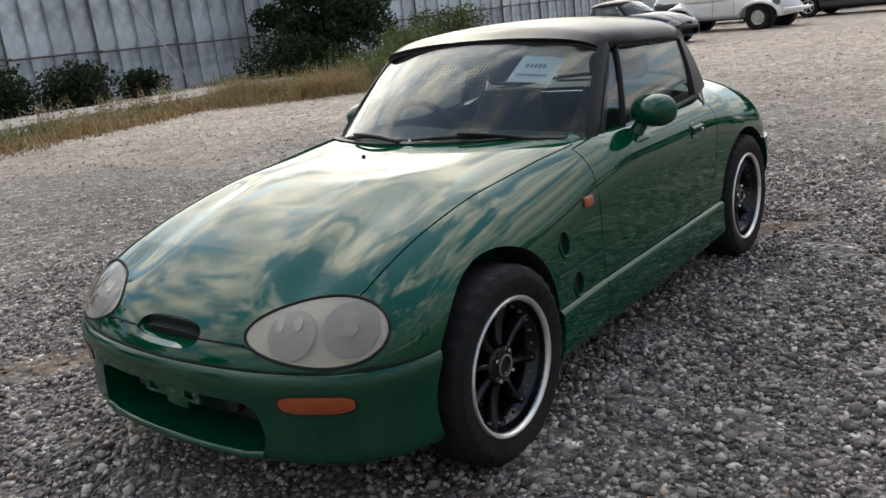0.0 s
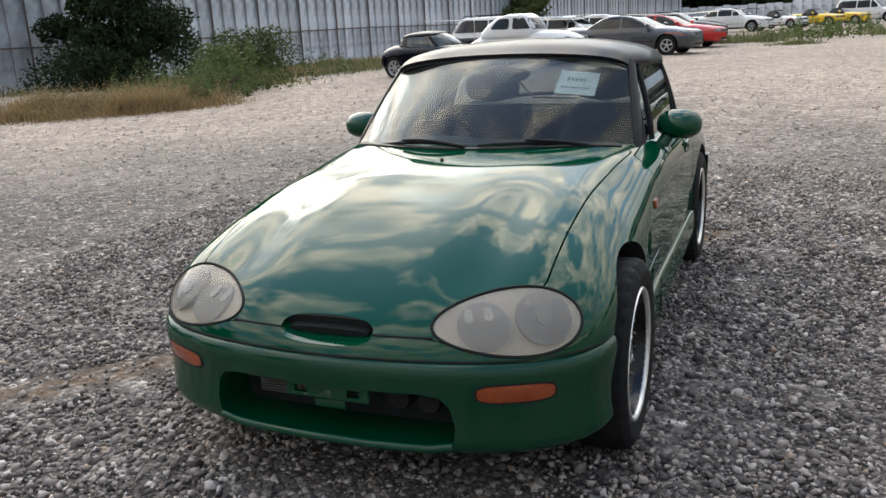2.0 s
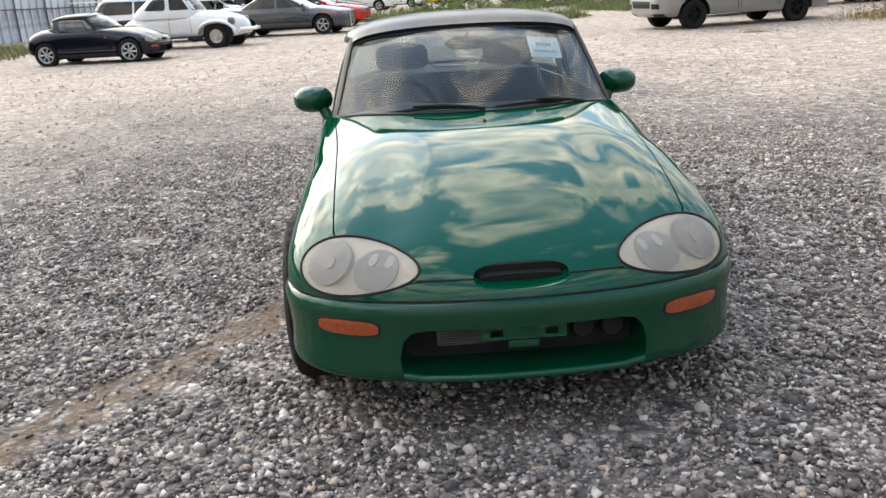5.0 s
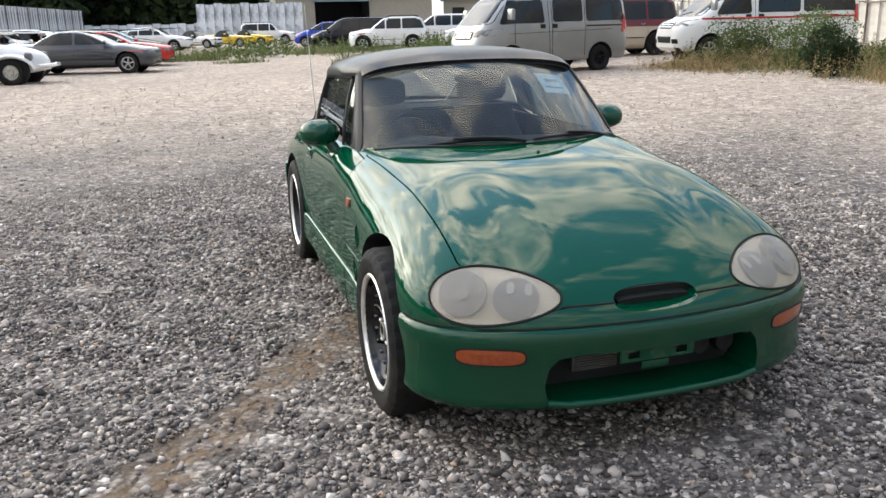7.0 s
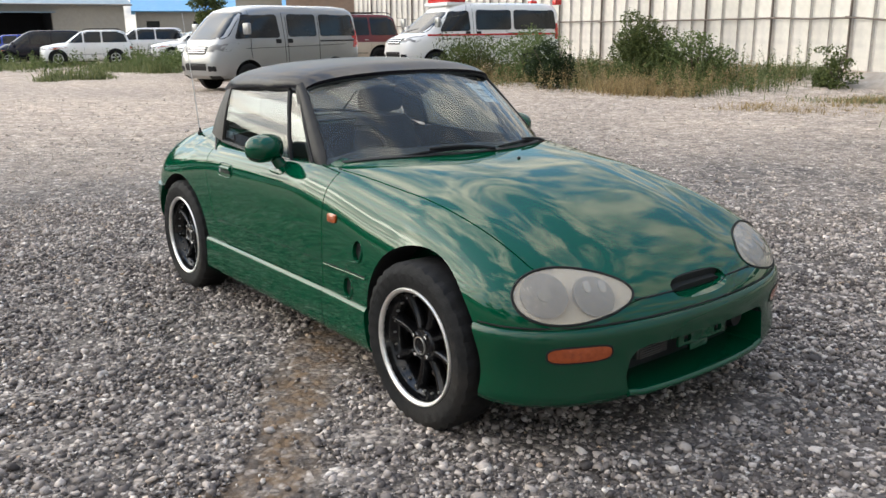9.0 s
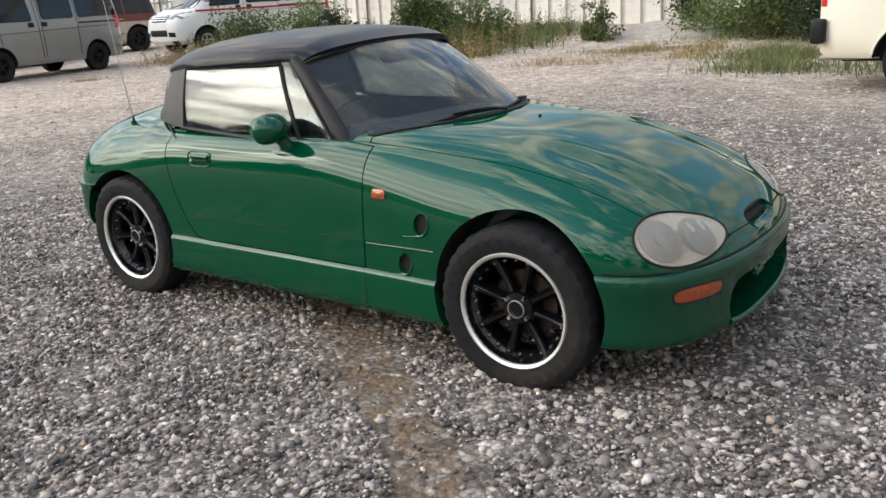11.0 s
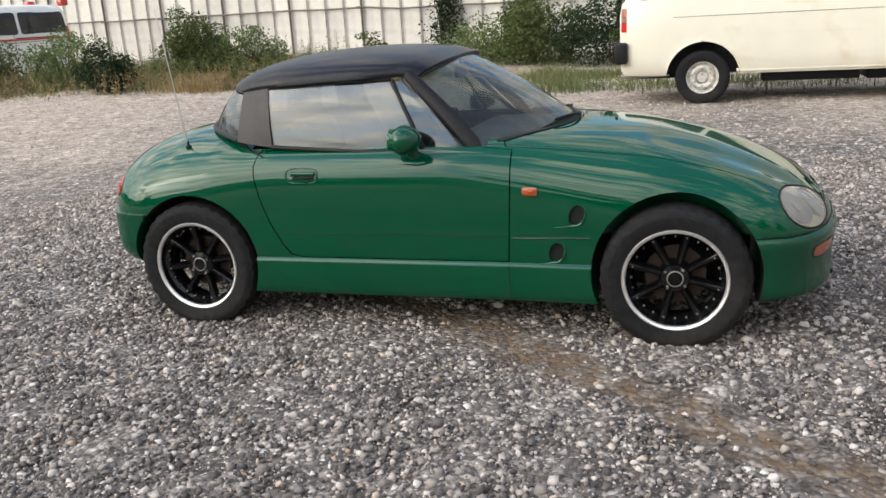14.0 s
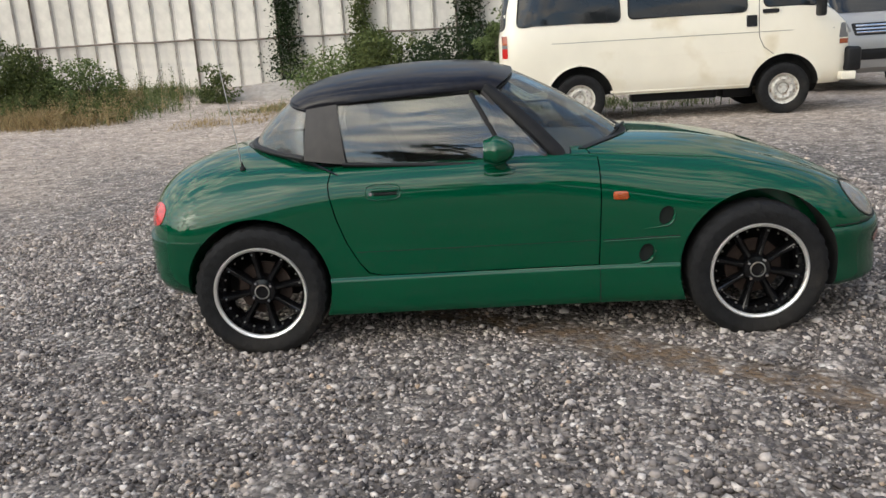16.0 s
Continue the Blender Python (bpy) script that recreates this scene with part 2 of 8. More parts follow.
def lie(x, y):
    """Height of the ground: nearly level, banked up towards the pale fence."""
    x, y = np.asarray(x, float), np.asarray(y, float)
    k = smooth(y, -2, 6)
    t = np.clip((-x - (2 + 14 * k)) / (16 + 8 * k), 0, 1)
    fall = -0.03 * t * t * (3 - 2 * t) * (1 - smooth(y, 11, 18)) + 0.05 * smooth(-x, 25, 60)
    bank = 0.12 * smooth(y, 9, 13) * smooth(-x, 5, 9) + 0.22 * smooth(y, 13, 19) * (1 - 0.6 * smooth(x, -8, 2))
    return fall + bank


def curve(*pts):
    """A smooth line through the points (x, value), with no overshoot."""
    xs, ys = np.array([p[0] for p in pts], float), np.array([p[1] for p in pts], float)
    if xs[0] > xs[-1]:
        xs, ys = xs[::-1], ys[::-1]
    h, d = np.diff(xs), np.diff(ys) / np.diff(xs)
    m = np.empty(len(xs))
    m[0], m[-1] = d[0], d[-1]
    for i in range(1, len(xs) - 1):
        m[i] = 0 if d[i - 1] * d[i] <= 0 else 3 * (h[i - 1] + h[i]) / ((2 * h[i] + h[i - 1]) / d[i - 1] + (h[i] + 2 * h[i - 1]) / d[i])

    def f(x):
        x = np.clip(np.asarray(x, float), xs[0], xs[-1])
        i = np.clip(np.searchsorted(xs, x) - 1, 0, len(xs) - 2)
        t = (x - xs[i]) / h[i]
        return (ys[i] * (1 + 2 * t) * (1 - t) ** 2 + m[i] * h[i] * t * (1 - t) ** 2 + ys[i + 1] * t * t * (3 - 2 * t) + m[i + 1] * h[i] * t * t * (t - 1))
    return f


def mesh_of(name, verts, faces, mat=None, shade=40):
    me = bpy.data.meshes.new(name)
    me.from_pydata([tuple(map(float, v)) for v in verts], [], [tuple(map(int, f)) for f in faces])
    me.update()
    if mat:
        me.materials.append(mat)
    finish(me, shade)
    return me


def finish(me, shade=40):
    me.polygons.foreach_set("use_smooth", np.full(len(me.polygons), shade > 0))
    if 0 < shade < 180:
        me.set_sharp_from_angle(angle=radians(shade))


def part(name, data, mat=None, parent=None, label="", at=None, shade=40):
    """Links a mesh, a bmesh or (verts, faces) as one object under its thing."""
    if isinstance(data, bmesh.types.BMesh):
        me = bpy.data.meshes.new(name)
        data.to_mesh(me)
        data.free()
        if mat:
            me.materials.append(mat)
        finish(me, shade)
    elif isinstance(data, tuple):
        me = mesh_of(name, data[0], data[1], mat, shade)
    else:
        me = data
        if mat and not me.materials:
            me.materials.append(mat)
    ob = new(name, me)
    if parent:
        ob.parent = parent
    if at is not None:
        ob.matrix_basis = at
    if label:
        ob["label"] = label
    return ob


def thing(name, label, category, at=None, group="", kind=""):
    ob = new(name)
    ob.empty_display_size = 0.2
    if at is not None:
        ob.matrix_basis = at
    return tagged(ob, label, category, group, kind)


def grid_faces(n, m, wrap=False):
    """Faces of n rows of m points, row after row."""
    return [(i * m + j, i * m + (j + 1) % m, (i + 1) * m + (j + 1) % m, (i + 1) * m + j) for i in range(n - 1) for j in range(m if wrap else m - 1)]


def sheet(p, flip=False):
    """(verts, faces) of an array n x m x 3."""
    n, m = p.shape[:2]
    f = grid_faces(n, m)
    return p.reshape(-1, 3), [q[::-1] for q in f] if flip else f


def thick(p, d):
    """A closed shell of thickness d under the sheet p (n x m x 3)."""
    n, m = p.shape[:2]
    du, dv = np.gradient(p, axis=0), np.gradient(p, axis=1)
    nn = np.cross(du, dv)
    nn /= np.linalg.norm(nn, axis=-1, keepdims=True) + 1e-9
    q = p - nn * d
    k = n * m
    f = grid_faces(n, m)
    faces = [a[::-1] for a in f] + [tuple(k + i for i in a) for a in f]
    faces = [a[::-1] for a in faces]
    rim = [i * m for i in range(n)] + [(n - 1) * m + j for j in range(1, m)] + [i * m + m - 1 for i in range(n - 2, -1, -1)] + [j for j in range(m - 2, 0, -1)]
    for a, b in zip(rim, rim[1:] + rim[:1]):
        faces.append((b, a, a + k, b + k))
    return np.concatenate([p.reshape(-1, 3), q.reshape(-1, 3)]), faces


def rings(p, caps=True):
    """(verts, faces) of closed rings n x m x 3, capped at both ends."""
    n, m = p.shape[:2]
    f = grid_faces(n, m, True)
    if caps:
        f += [tuple(range(m))[::-1], tuple((n - 1) * m + j for j in range(m))]
    return p.reshape(-1, 3), f


def tube(pts, r, sides=8):
    """A round rod along points; r may vary along it."""
    pts = np.asarray(pts, float)
    r = np.broadcast_to(np.asarray(r, float), (len(pts),))
    tan = np.gradient(pts, axis=0)
    tan /= np.linalg.norm(tan, axis=1, keepdims=True) + 1e-9
    up = np.array([0, 0, 1.0]) if abs(tan[0, 2]) < 0.9 else np.array([1.0, 0, 0])
    out = []
    for p, t, k in zip(pts, tan, r):
        a = np.cross(t, up)
        a /= np.linalg.norm(a) + 1e-9
        b = np.cross(a, t)
        w = np.linspace(0, 2 * np.pi, sides, endpoint=False)[:, None]
        out.append(p + k * (np.cos(w) * a + np.sin(w) * b))
    return rings(np.array(out))


def box(x0, x1, y0, y1, z0, z1, bevel=0.0, segs=2):
    bm = bmesh.new()
    bmesh.ops.create_cube(bm, size=1, matrix=Matrix.LocRotScale(((x0 + x1) / 2, (y0 + y1) / 2, (z0 + z1) / 2), None, (x1 - x0, y1 - y0, z1 - z0)))
    if bevel:
        bmesh.ops.bevel(bm, geom=bm.edges[:], offset=bevel, segments=segs, affect="EDGES", profile=0.5)
    return bm


def prism(poly, axis, a, b):
    """A solid on a plane outline, pushed along an axis from a to b. (x: outline in y, z; y: in x, z; z: in x, y.)"""
    poly = np.asarray(poly, float)
    n = len(poly)
    v = []
    for c in (a, b):
        for p in poly:
            v.append({"x": (c, p[0], p[1]), "y": (p[0], c, p[1]), "z": (p[0], p[1], c)}[axis])
    f = [tuple(range(n)), tuple(range(2 * n - 1, n - 1, -1))] + [(i, i + n, (i + 1) % n + n, (i + 1) % n) for i in range(n)]
    bm = bmesh.new()
    vs = [bm.verts.new(p) for p in v]
    for q in f:
        bm.faces.new([vs[i] for i in q])
    bmesh.ops.recalc_face_normals(bm, faces=bm.faces[:])
    return bm


def turned(profile, segs=48, arc=None):
    """A body of revolution about the y axis: profile of (radius, y)."""
    pr = np.asarray(profile, float)
    w = np.linspace(0, 2 * np.pi, segs, endpoint=False)
    p = np.stack([np.outer(np.cos(w), pr[:, 0]), np.broadcast_to(pr[:, 1], (segs, len(pr))), np.outer(np.sin(w), pr[:, 0])], -1)
    n, m = segs, len(pr)
    f = [(i * m + j, i * m + j + 1, (i + 1) % n * m + j + 1, (i + 1) % n * m + j) for i in range(n) for j in range(m - 1)]
    return p.reshape(-1, 3), f


def as_bm(data):
    bm = bmesh.new()
    if isinstance(data, tuple):
        vs = [bm.verts.new(tuple(map(float, v))) for v in data[0]]
        for q in data[1]:
            try:
                bm.faces.new([vs[i] for i in q])
            except ValueError:
                pass
        bmesh.ops.remove_doubles(bm, verts=bm.verts[:], dist=1e-5)
        bmesh.ops.recalc_face_normals(bm, faces=bm.faces[:])
    else:
        bm.from_mesh(data)
    return bm


def volume(me):
    bm = bmesh.new()
    bm.from_mesh(me)
    v = bm.calc_volume()
    bm.free()
    return v


def carve(base, steps, name="shape"):
    """Solid cutting: base mesh, then ("-" or "&", bmesh) in turn. A cut that fails is tried again a hair aside. Returns a mesh."""
    me = bpy.data.meshes.new(name)
    base.to_mesh(me)
    for op, bm in steps:
        tm = bpy.data.meshes.new("tool")
        bm.to_mesh(tm)
        bm.free()
        v0, vt = volume(me), volume(tm)
        for k in range(5):
            ob, t = new("work", me), new("tool", tm)
            t.matrix_basis = Matrix.Translation((0.0003 * k, 0.0, 0.00023 * k)) @ Matrix.Rotation(0.0004 * k, 4, "Z")
            mod = ob.modifiers.new("cut", "BOOLEAN")
            mod.operation = "DIFFERENCE" if op == "-" else "INTERSECT"
            mod.object, mod.solver = t, "EXACT"
            bpy.context.view_layer.update()
            res = bpy.data.meshes.new_from_object(ob.evaluated_get(bpy.context.evaluated_depsgraph_get()))
            bpy.data.objects.remove(t)
            bpy.data.objects.remove(ob)
            v = volume(res)
            if (op == "-" and v0 - vt - 1e-4 < v < v0 + 1e-4) or (op == "&" and 1e-6 < v < min(v0, vt) + 1e-4):
                break
        bpy.data.meshes.remove(tm)
        bpy.data.meshes.remove(me)
        me = res
    me.name = name
    return me


def half_ring(y, z, x):
    """A closed ring from the half outline (bottom centre to top centre) at the station x."""
    pts = [(x, a, b) for a, b in zip(y, z)] + [(x, -a, b) for a, b in zip(y[-2:0:-1], z[-2:0:-1])]
    return pts

# ---------------------------------------------------------------- ground
def gravel_material():
    """Crushed stone over grey-brown grit, with a bare brown track beside the car, paler and sandier farther off."""
    m = bpy.data.materials.new("gravel_ground")
    m.use_nodes = True
    n, l = m.node_tree.nodes, m.node_tree.links
    b = n["Principled BSDF"]
    b.inputs["Roughness"].default_value = 0.9
    b.inputs["Specular IOR Level"].default_value = 0.25
    co = n.new("ShaderNodeTexCoord")

    def ramp(src, stops):
        r = n.new("ShaderNodeValToRGB")
        while len(r.color_ramp.elements) < len(stops):
            r.color_ramp.elements.new(0.5)
        for e, (p, c) in zip(r.color_ramp.elements, stops):
            e.position, e.color = p, (*c, 1)
        l.new(src, r.inputs[0])
        return r.outputs[0]

    def mixed(f, a, c, kind="MIX"):
        x = n.new("ShaderNodeMixRGB")
        x.blend_type = kind
        for i, v in enumerate((f, a, c)):
            if isinstance(v, float):
                x.inputs[i].default_value = v
            elif isinstance(v, tuple):
                x.inputs[i].default_value = (*v, 1)
            else:
                l.new(v, x.inputs[i])
        return x.outputs[0]

    def noisy(scale, detail=5.0, rough=0.55):
        t = n.new("ShaderNodeTexNoise")
        t.inputs["Scale"].default_value, t.inputs["Detail"].default_value, t.inputs["Roughness"].default_value = scale, detail, rough
        l.new(co.outputs["Object"], t.inputs["Vector"])
        return t.outputs["Fac"]

    vor = n.new("ShaderNodeTexVoronoi")
    vor.inputs["Scale"].default_value = 42
    l.new(co.outputs["Object"], vor.inputs["Vector"])
    vor2 = n.new("ShaderNodeTexVoronoi")
    vor2.inputs["Scale"].default_value = 95
    l.new(co.outputs["Object"], vor2.inputs["Vector"])
    sep = n.new("ShaderNodeSeparateColor")
    l.new(vor.outputs["Color"], sep.inputs[0])
    stones = ramp(sep.outputs[0], [(0.0, (0.06, 0.058, 0.062)), (0.35, (0.16, 0.15, 0.148)), (0.65, (0.30, 0.275, 0.258)), (0.88, (0.50, 0.46, 0.43)), (1.0, (0.72, 0.69, 0.66))])
    sep2 = n.new("ShaderNodeSeparateColor")
    l.new(vor2.outputs["Color"], sep2.inputs[0])
    grit = ramp(sep2.outputs[1], [(0.0, (0.045, 0.042, 0.043)), (0.6, (0.125, 0.115, 0.112)), (1.0, (0.30, 0.28, 0.265))])
    pick = ramp(noisy(9.0), [(0.42, (0, 0, 0)), (0.58, (1, 1, 1))])
    col = mixed(pick, stones, grit)
    # gaps between the stone cells are painted darker into the colour
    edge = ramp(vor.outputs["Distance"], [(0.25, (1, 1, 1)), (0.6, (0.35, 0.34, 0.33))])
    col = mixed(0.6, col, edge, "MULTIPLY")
    # sandy colour mixed in, more of it with distance from the car
    pxyz = n.new("ShaderNodeSeparateXYZ")
    l.new(co.outputs["Object"], pxyz.inputs[0])
    big = ramp(noisy(0.16, 4.0), [(0.30, (0.0, 0.0, 0.0)), (0.62, (1, 1, 1))])
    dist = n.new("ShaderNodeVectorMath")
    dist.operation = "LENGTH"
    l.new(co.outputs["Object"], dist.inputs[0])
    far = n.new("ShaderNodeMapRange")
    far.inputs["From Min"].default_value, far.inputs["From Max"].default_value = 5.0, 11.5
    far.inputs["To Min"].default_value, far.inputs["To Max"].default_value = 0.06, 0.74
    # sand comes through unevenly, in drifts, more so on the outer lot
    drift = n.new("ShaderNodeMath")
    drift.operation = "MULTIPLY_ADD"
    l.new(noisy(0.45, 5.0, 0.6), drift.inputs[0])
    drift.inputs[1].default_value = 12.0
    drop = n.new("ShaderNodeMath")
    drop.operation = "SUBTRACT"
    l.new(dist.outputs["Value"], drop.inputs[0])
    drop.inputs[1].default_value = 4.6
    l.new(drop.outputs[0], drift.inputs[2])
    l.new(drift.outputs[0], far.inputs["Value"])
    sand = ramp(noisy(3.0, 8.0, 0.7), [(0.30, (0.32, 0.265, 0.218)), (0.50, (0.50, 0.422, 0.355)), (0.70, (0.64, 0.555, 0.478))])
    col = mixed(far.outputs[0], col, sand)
    # single larger stones, pale and dark, strewn over the sand
    coarse = n.new("ShaderNodeTexVoronoi")
    coarse.inputs["Scale"].default_value = 15
    l.new(co.outputs["Object"], coarse.inputs["Vector"])
    sepc = n.new("ShaderNodeSeparateColor")
    l.new(coarse.outputs["Color"], sepc.inputs[0])
    fleck = ramp(sepc.outputs[0], [(0.0, (0.30, 0.29, 0.30)), (0.22, (0.74, 0.73, 0.73)), (0.60, (1.0, 1.0, 1.0)), (0.86, (1.25, 1.25, 1.25)), (1.0, (1.75, 1.75, 1.75))])
    col = mixed(0.55, col, fleck, "MULTIPLY")
    cell = ramp(sep.outputs[1], [(0.0, (0.62, 0.61, 0.61)), (0.5, (1.0, 1.0, 1.0)), (1.0, (1.4, 1.4, 1.4))])
    col = mixed(0.75, col, cell, "MULTIPLY")
    patch = mixed(big, (0.86, 0.84, 0.82), (1.1, 1.06, 1.0))
    col = mixed(1.0, col, patch, "MULTIPLY")

    # bare brown track: a wavering line beside the car
    def math_node(op, a, c):
        x = n.new("ShaderNodeMath")
        x.operation = op
        for i, v in enumerate((a, c)):
            if isinstance(v, (int, float)):
                x.inputs[i].default_value = v
            else:
                l.new(v, x.inputs[i])
        return x.outputs[0]

    wob = math_node("MULTIPLY", math_node("SUBTRACT", noisy(2.6, 4.0), 0.5), 0.5)
    line = math_node("ADD", math_node("MULTIPLY", math_node("SUBTRACT", pxyz.outputs[0], 0.2), -0.75), -0.60)
    off = math_node("ABSOLUTE", math_node("SUBTRACT", math_node("ADD", pxyz.outputs[1], wob), line), 0)
    near = n.new("ShaderNodeMapRange")
    near.inputs["From Min"].default_value, near.inputs["From Max"].default_value = 0.23, 0.06
    l.new(off, near.inputs["Value"])
    span = n.new("ShaderNodeMapRange")
    span.inputs["From Min"].default_value, span.inputs["From Max"].default_value = 2.9, 2.2
    l.new(math_node("ABSOLUTE", math_node("SUBTRACT", pxyz.outputs[0], 0.6), 0), span.inputs["Value"])
    dirt = ramp(noisy(22.0, 6.0), [(0.3, (0.095, 0.062, 0.038)), (0.7, (0.215, 0.148, 0.092))])
    speck = ramp(noisy(14.0, 5.0), [(0.40, (0.15, 0.15, 0.15)), (0.60, (1, 1, 1))])
    mask = math_node("MULTIPLY", math_node("MULTIPLY", near.outputs[0], span.outputs[0]), speck)
    col = mixed(mask, col, dirt)
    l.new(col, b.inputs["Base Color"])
    bp = n.new("ShaderNodeBump")
    bp.inputs["Strength"].default_value, bp.inputs["Distance"].default_value = 0.8, 0.012
    hsum = math_node("ADD", math_node("MULTIPLY", vor.outputs["Distance"], -1.0), math_node("MULTIPLY", noisy(30.0, 6.0, 0.7), 0.8))
    l.new(hsum, bp.inputs["Height"])
    l.new(bp.outputs[0], b.inputs["Normal"])
    return m


GRAVEL = gravel_material()
near_side = np.arange(-9.0, 9.01, 0.15)
far_side = 9.0 + 0.15 * np.cumsum(1.09 ** np.arange(1, 70))
axis_pts = np.concatenate([-far_side[::-1], near_side, far_side])
gx, gy = np.meshgrid(axis_pts, axis_pts, indexing="ij")
gzv = lie(gx, gy)
rng = np.random.default_rng(4)
gzv = gzv + rng.normal(0, 0.004, gzv.shape) * (np.hypot(gx, gy) < 40)
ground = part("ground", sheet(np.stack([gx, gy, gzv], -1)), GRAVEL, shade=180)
tagged(ground, "grey crushed-stone gravel lot with a bare brown track", "ground", kind="structure")


def stone_field(name, label, count, size, spots, shape, mat, seed, sink=0.3):
    """Loose stones, all in one mesh: jittered small solids at random turns on the ground."""
    r = np.random.default_rng(seed)
    base_v, base_f = shape
    k, nf = len(base_v), len(base_f)
    xy = spots(r, count)
    s = size[0] * np.exp(r.normal(0, size[1], count))
    s = np.clip(s, size[0] * 0.4, size[0] * 2.4)
    q = r.normal(size=(count, 4))
    q /= np.linalg.norm(q, axis=1, keepdims=True)
    w, x, y, z = q.T
    rot = np.stack([1 - 2 * (y * y + z * z), 2 * (x * y - z * w), 2 * (x * z + y * w), 2 * (x * y + z * w), 1 - 2 * (x * x + z * z), 2 * (y * z - x * w),
                    2 * (x * z - y * w), 2 * (y * z + x * w), 1 - 2 * (x * x + y * y)], 1).reshape(-1, 3, 3)
    v = base_v[None] * (1 + r.uniform(-0.42, 0.42, (count, k, 1))) * r.uniform(0.5, 1.25, (count, 1, 3))
    v = np.einsum("nij,nkj->nki", rot, v) * s[:, None, None]
    v[..., 2] *= 0.75
    v[..., 0] += xy[:, :1]
    v[..., 1] += xy[:, 1:]
    v[..., 2] += (lie(xy[:, 0], xy[:, 1]) + s * sink)[:, None]
    f = (base_f[None] + (np.arange(count) * k)[:, None, None]).reshape(-1, 3)
    me = bpy.data.meshes.new(name)
    me.vertices.add(count * k)
    me.vertices.foreach_set("co", v.astype(np.float32).ravel())
    me.loops.add(len(f) * 3)
    me.loops.foreach_set("vertex_index", f.astype(np.int32).ravel())
    me.polygons.add(len(f))
    me.polygons.foreach_set("loop_start", np.arange(0, len(f) * 3, 3, dtype=np.int32))
    me.update(calc_edges=True)
    me.materials.append(mat)
    ob = new(name, me)
    return tagged(ob, label, "gravel", kind="stuff")


def stone_material(name="crushed_stone", lift=0.0):
    """Stones of many greys, each its own; lift pales the darker ones."""
    m = bpy.data.materials.new(name)
    m.use_nodes = True
    n, l = m.node_tree.nodes, m.node_tree.links
    b = n["Principled BSDF"]
    b.inputs["Roughness"].default_value = 0.85
    b.inputs["Specular IOR Level"].default_value = 0.3
    geo = n.new("ShaderNodeNewGeometry")
    r = n.new("ShaderNodeValToRGB")
    stops = [(0.0, (0.066, 0.057, 0.055)), (0.28, (0.124, 0.108, 0.102)), (0.50, (0.205, 0.177, 0.158)), (0.66, (0.320, 0.278, 0.248)), (0.84, (0.45, 0.395, 0.352)), (0.97, (0.60, 0.545, 0.495)), (1.0, (0.40, 0.28, 0.18))]
    while len(r.color_ramp.elements) < len(stops):
        r.color_ramp.elements.new(0.5)
    for e, (p, c) in zip(r.color_ramp.elements, stops):
        e.position, e.color = p, (c[0] + lift * 1.1, c[1] + lift * 0.95, c[2] + lift * 0.84, 1)
    l.new(geo.outputs["Random Per Island"], r.inputs[0])
    t = n.new("ShaderNodeTexNoise")
    t.inputs["Scale"].default_value, t.inputs["Detail"].default_value = 90, 5
    co = n.new("ShaderNodeTexCoord")
    l.new(co.outputs["Object"], t.inputs["Vector"])
    hs = n.new("ShaderNodeHueSaturation")
    mr = n.new("ShaderNodeMapRange")
    mr.inputs["To Min"].default_value, mr.inputs["To Max"].default_value = 0.6, 1.4
    l.new(t.outputs["Fac"], mr.inputs["Value"])
    l.new(mr.outputs[0], hs.inputs["Value"])
    l.new(r.outputs[0], hs.inputs["Color"])
    # each stone blends towards a pale sand colour with distance from the car
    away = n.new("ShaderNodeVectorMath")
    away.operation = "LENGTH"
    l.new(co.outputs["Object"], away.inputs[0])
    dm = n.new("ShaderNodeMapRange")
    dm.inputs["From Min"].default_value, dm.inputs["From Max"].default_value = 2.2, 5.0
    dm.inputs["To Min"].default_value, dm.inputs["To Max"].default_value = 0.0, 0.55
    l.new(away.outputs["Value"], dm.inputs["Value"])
    pale_mix = n.new("ShaderNodeMixRGB")
    l.new(dm.outputs[0], pale_mix.inputs[0])
    l.new(hs.outputs[0], pale_mix.inputs[1])
    pale_mix.inputs[2].default_value = (0.47, 0.40, 0.34, 1)
    l.new(pale_mix.outputs[0], b.inputs["Base Color"])
    return m


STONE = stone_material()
ph = (1 + 5 ** 0.5) / 2
ICO_V = np.array([(-1, ph, 0), (1, ph, 0), (-1, -ph, 0), (1, -ph, 0), (0, -1, ph), (0, 1, ph), (0, -1, -ph), (0, 1, -ph), (ph, 0, -1), (ph, 0, 1), (-ph, 0, -1), (-ph, 0, 1)], float) / 1.9
ICO_F = np.array([(0, 11, 5), (0, 5, 1), (0, 1, 7), (0, 7, 10), (0, 10, 11), (1, 5, 9), (5, 11, 4), (11, 10, 2), (10, 7, 6), (7, 1, 8), (3, 9, 4), (3, 4, 2), (3, 2, 6), (3, 6, 8), (3, 8, 9), (4, 9, 5), (2, 4, 11), (6, 2, 10), (8, 6, 7), (9, 8, 1)])
OCT_V = np.array([(1, 0, 0), (-1, 0, 0), (0, 1, 0), (0, -1, 0), (0, 0, 1), (0, 0, -1)], float)
OCT_F = np.array([(0, 2, 4), (2, 1, 4), (1, 3, 4), (3, 0, 4), (2, 0, 5), (1, 2, 5), (3, 1, 5), (0, 3, 5)])


def on_track(x, y):
    """How far a place is into the bare brown track."""
    return (np.abs(y + 0.60 + 0.75 * (x - 0.2)) + 0.05 * np.sin(7 * x + 2) < 0.16) & (x > -1.6) & (x < 2.8)


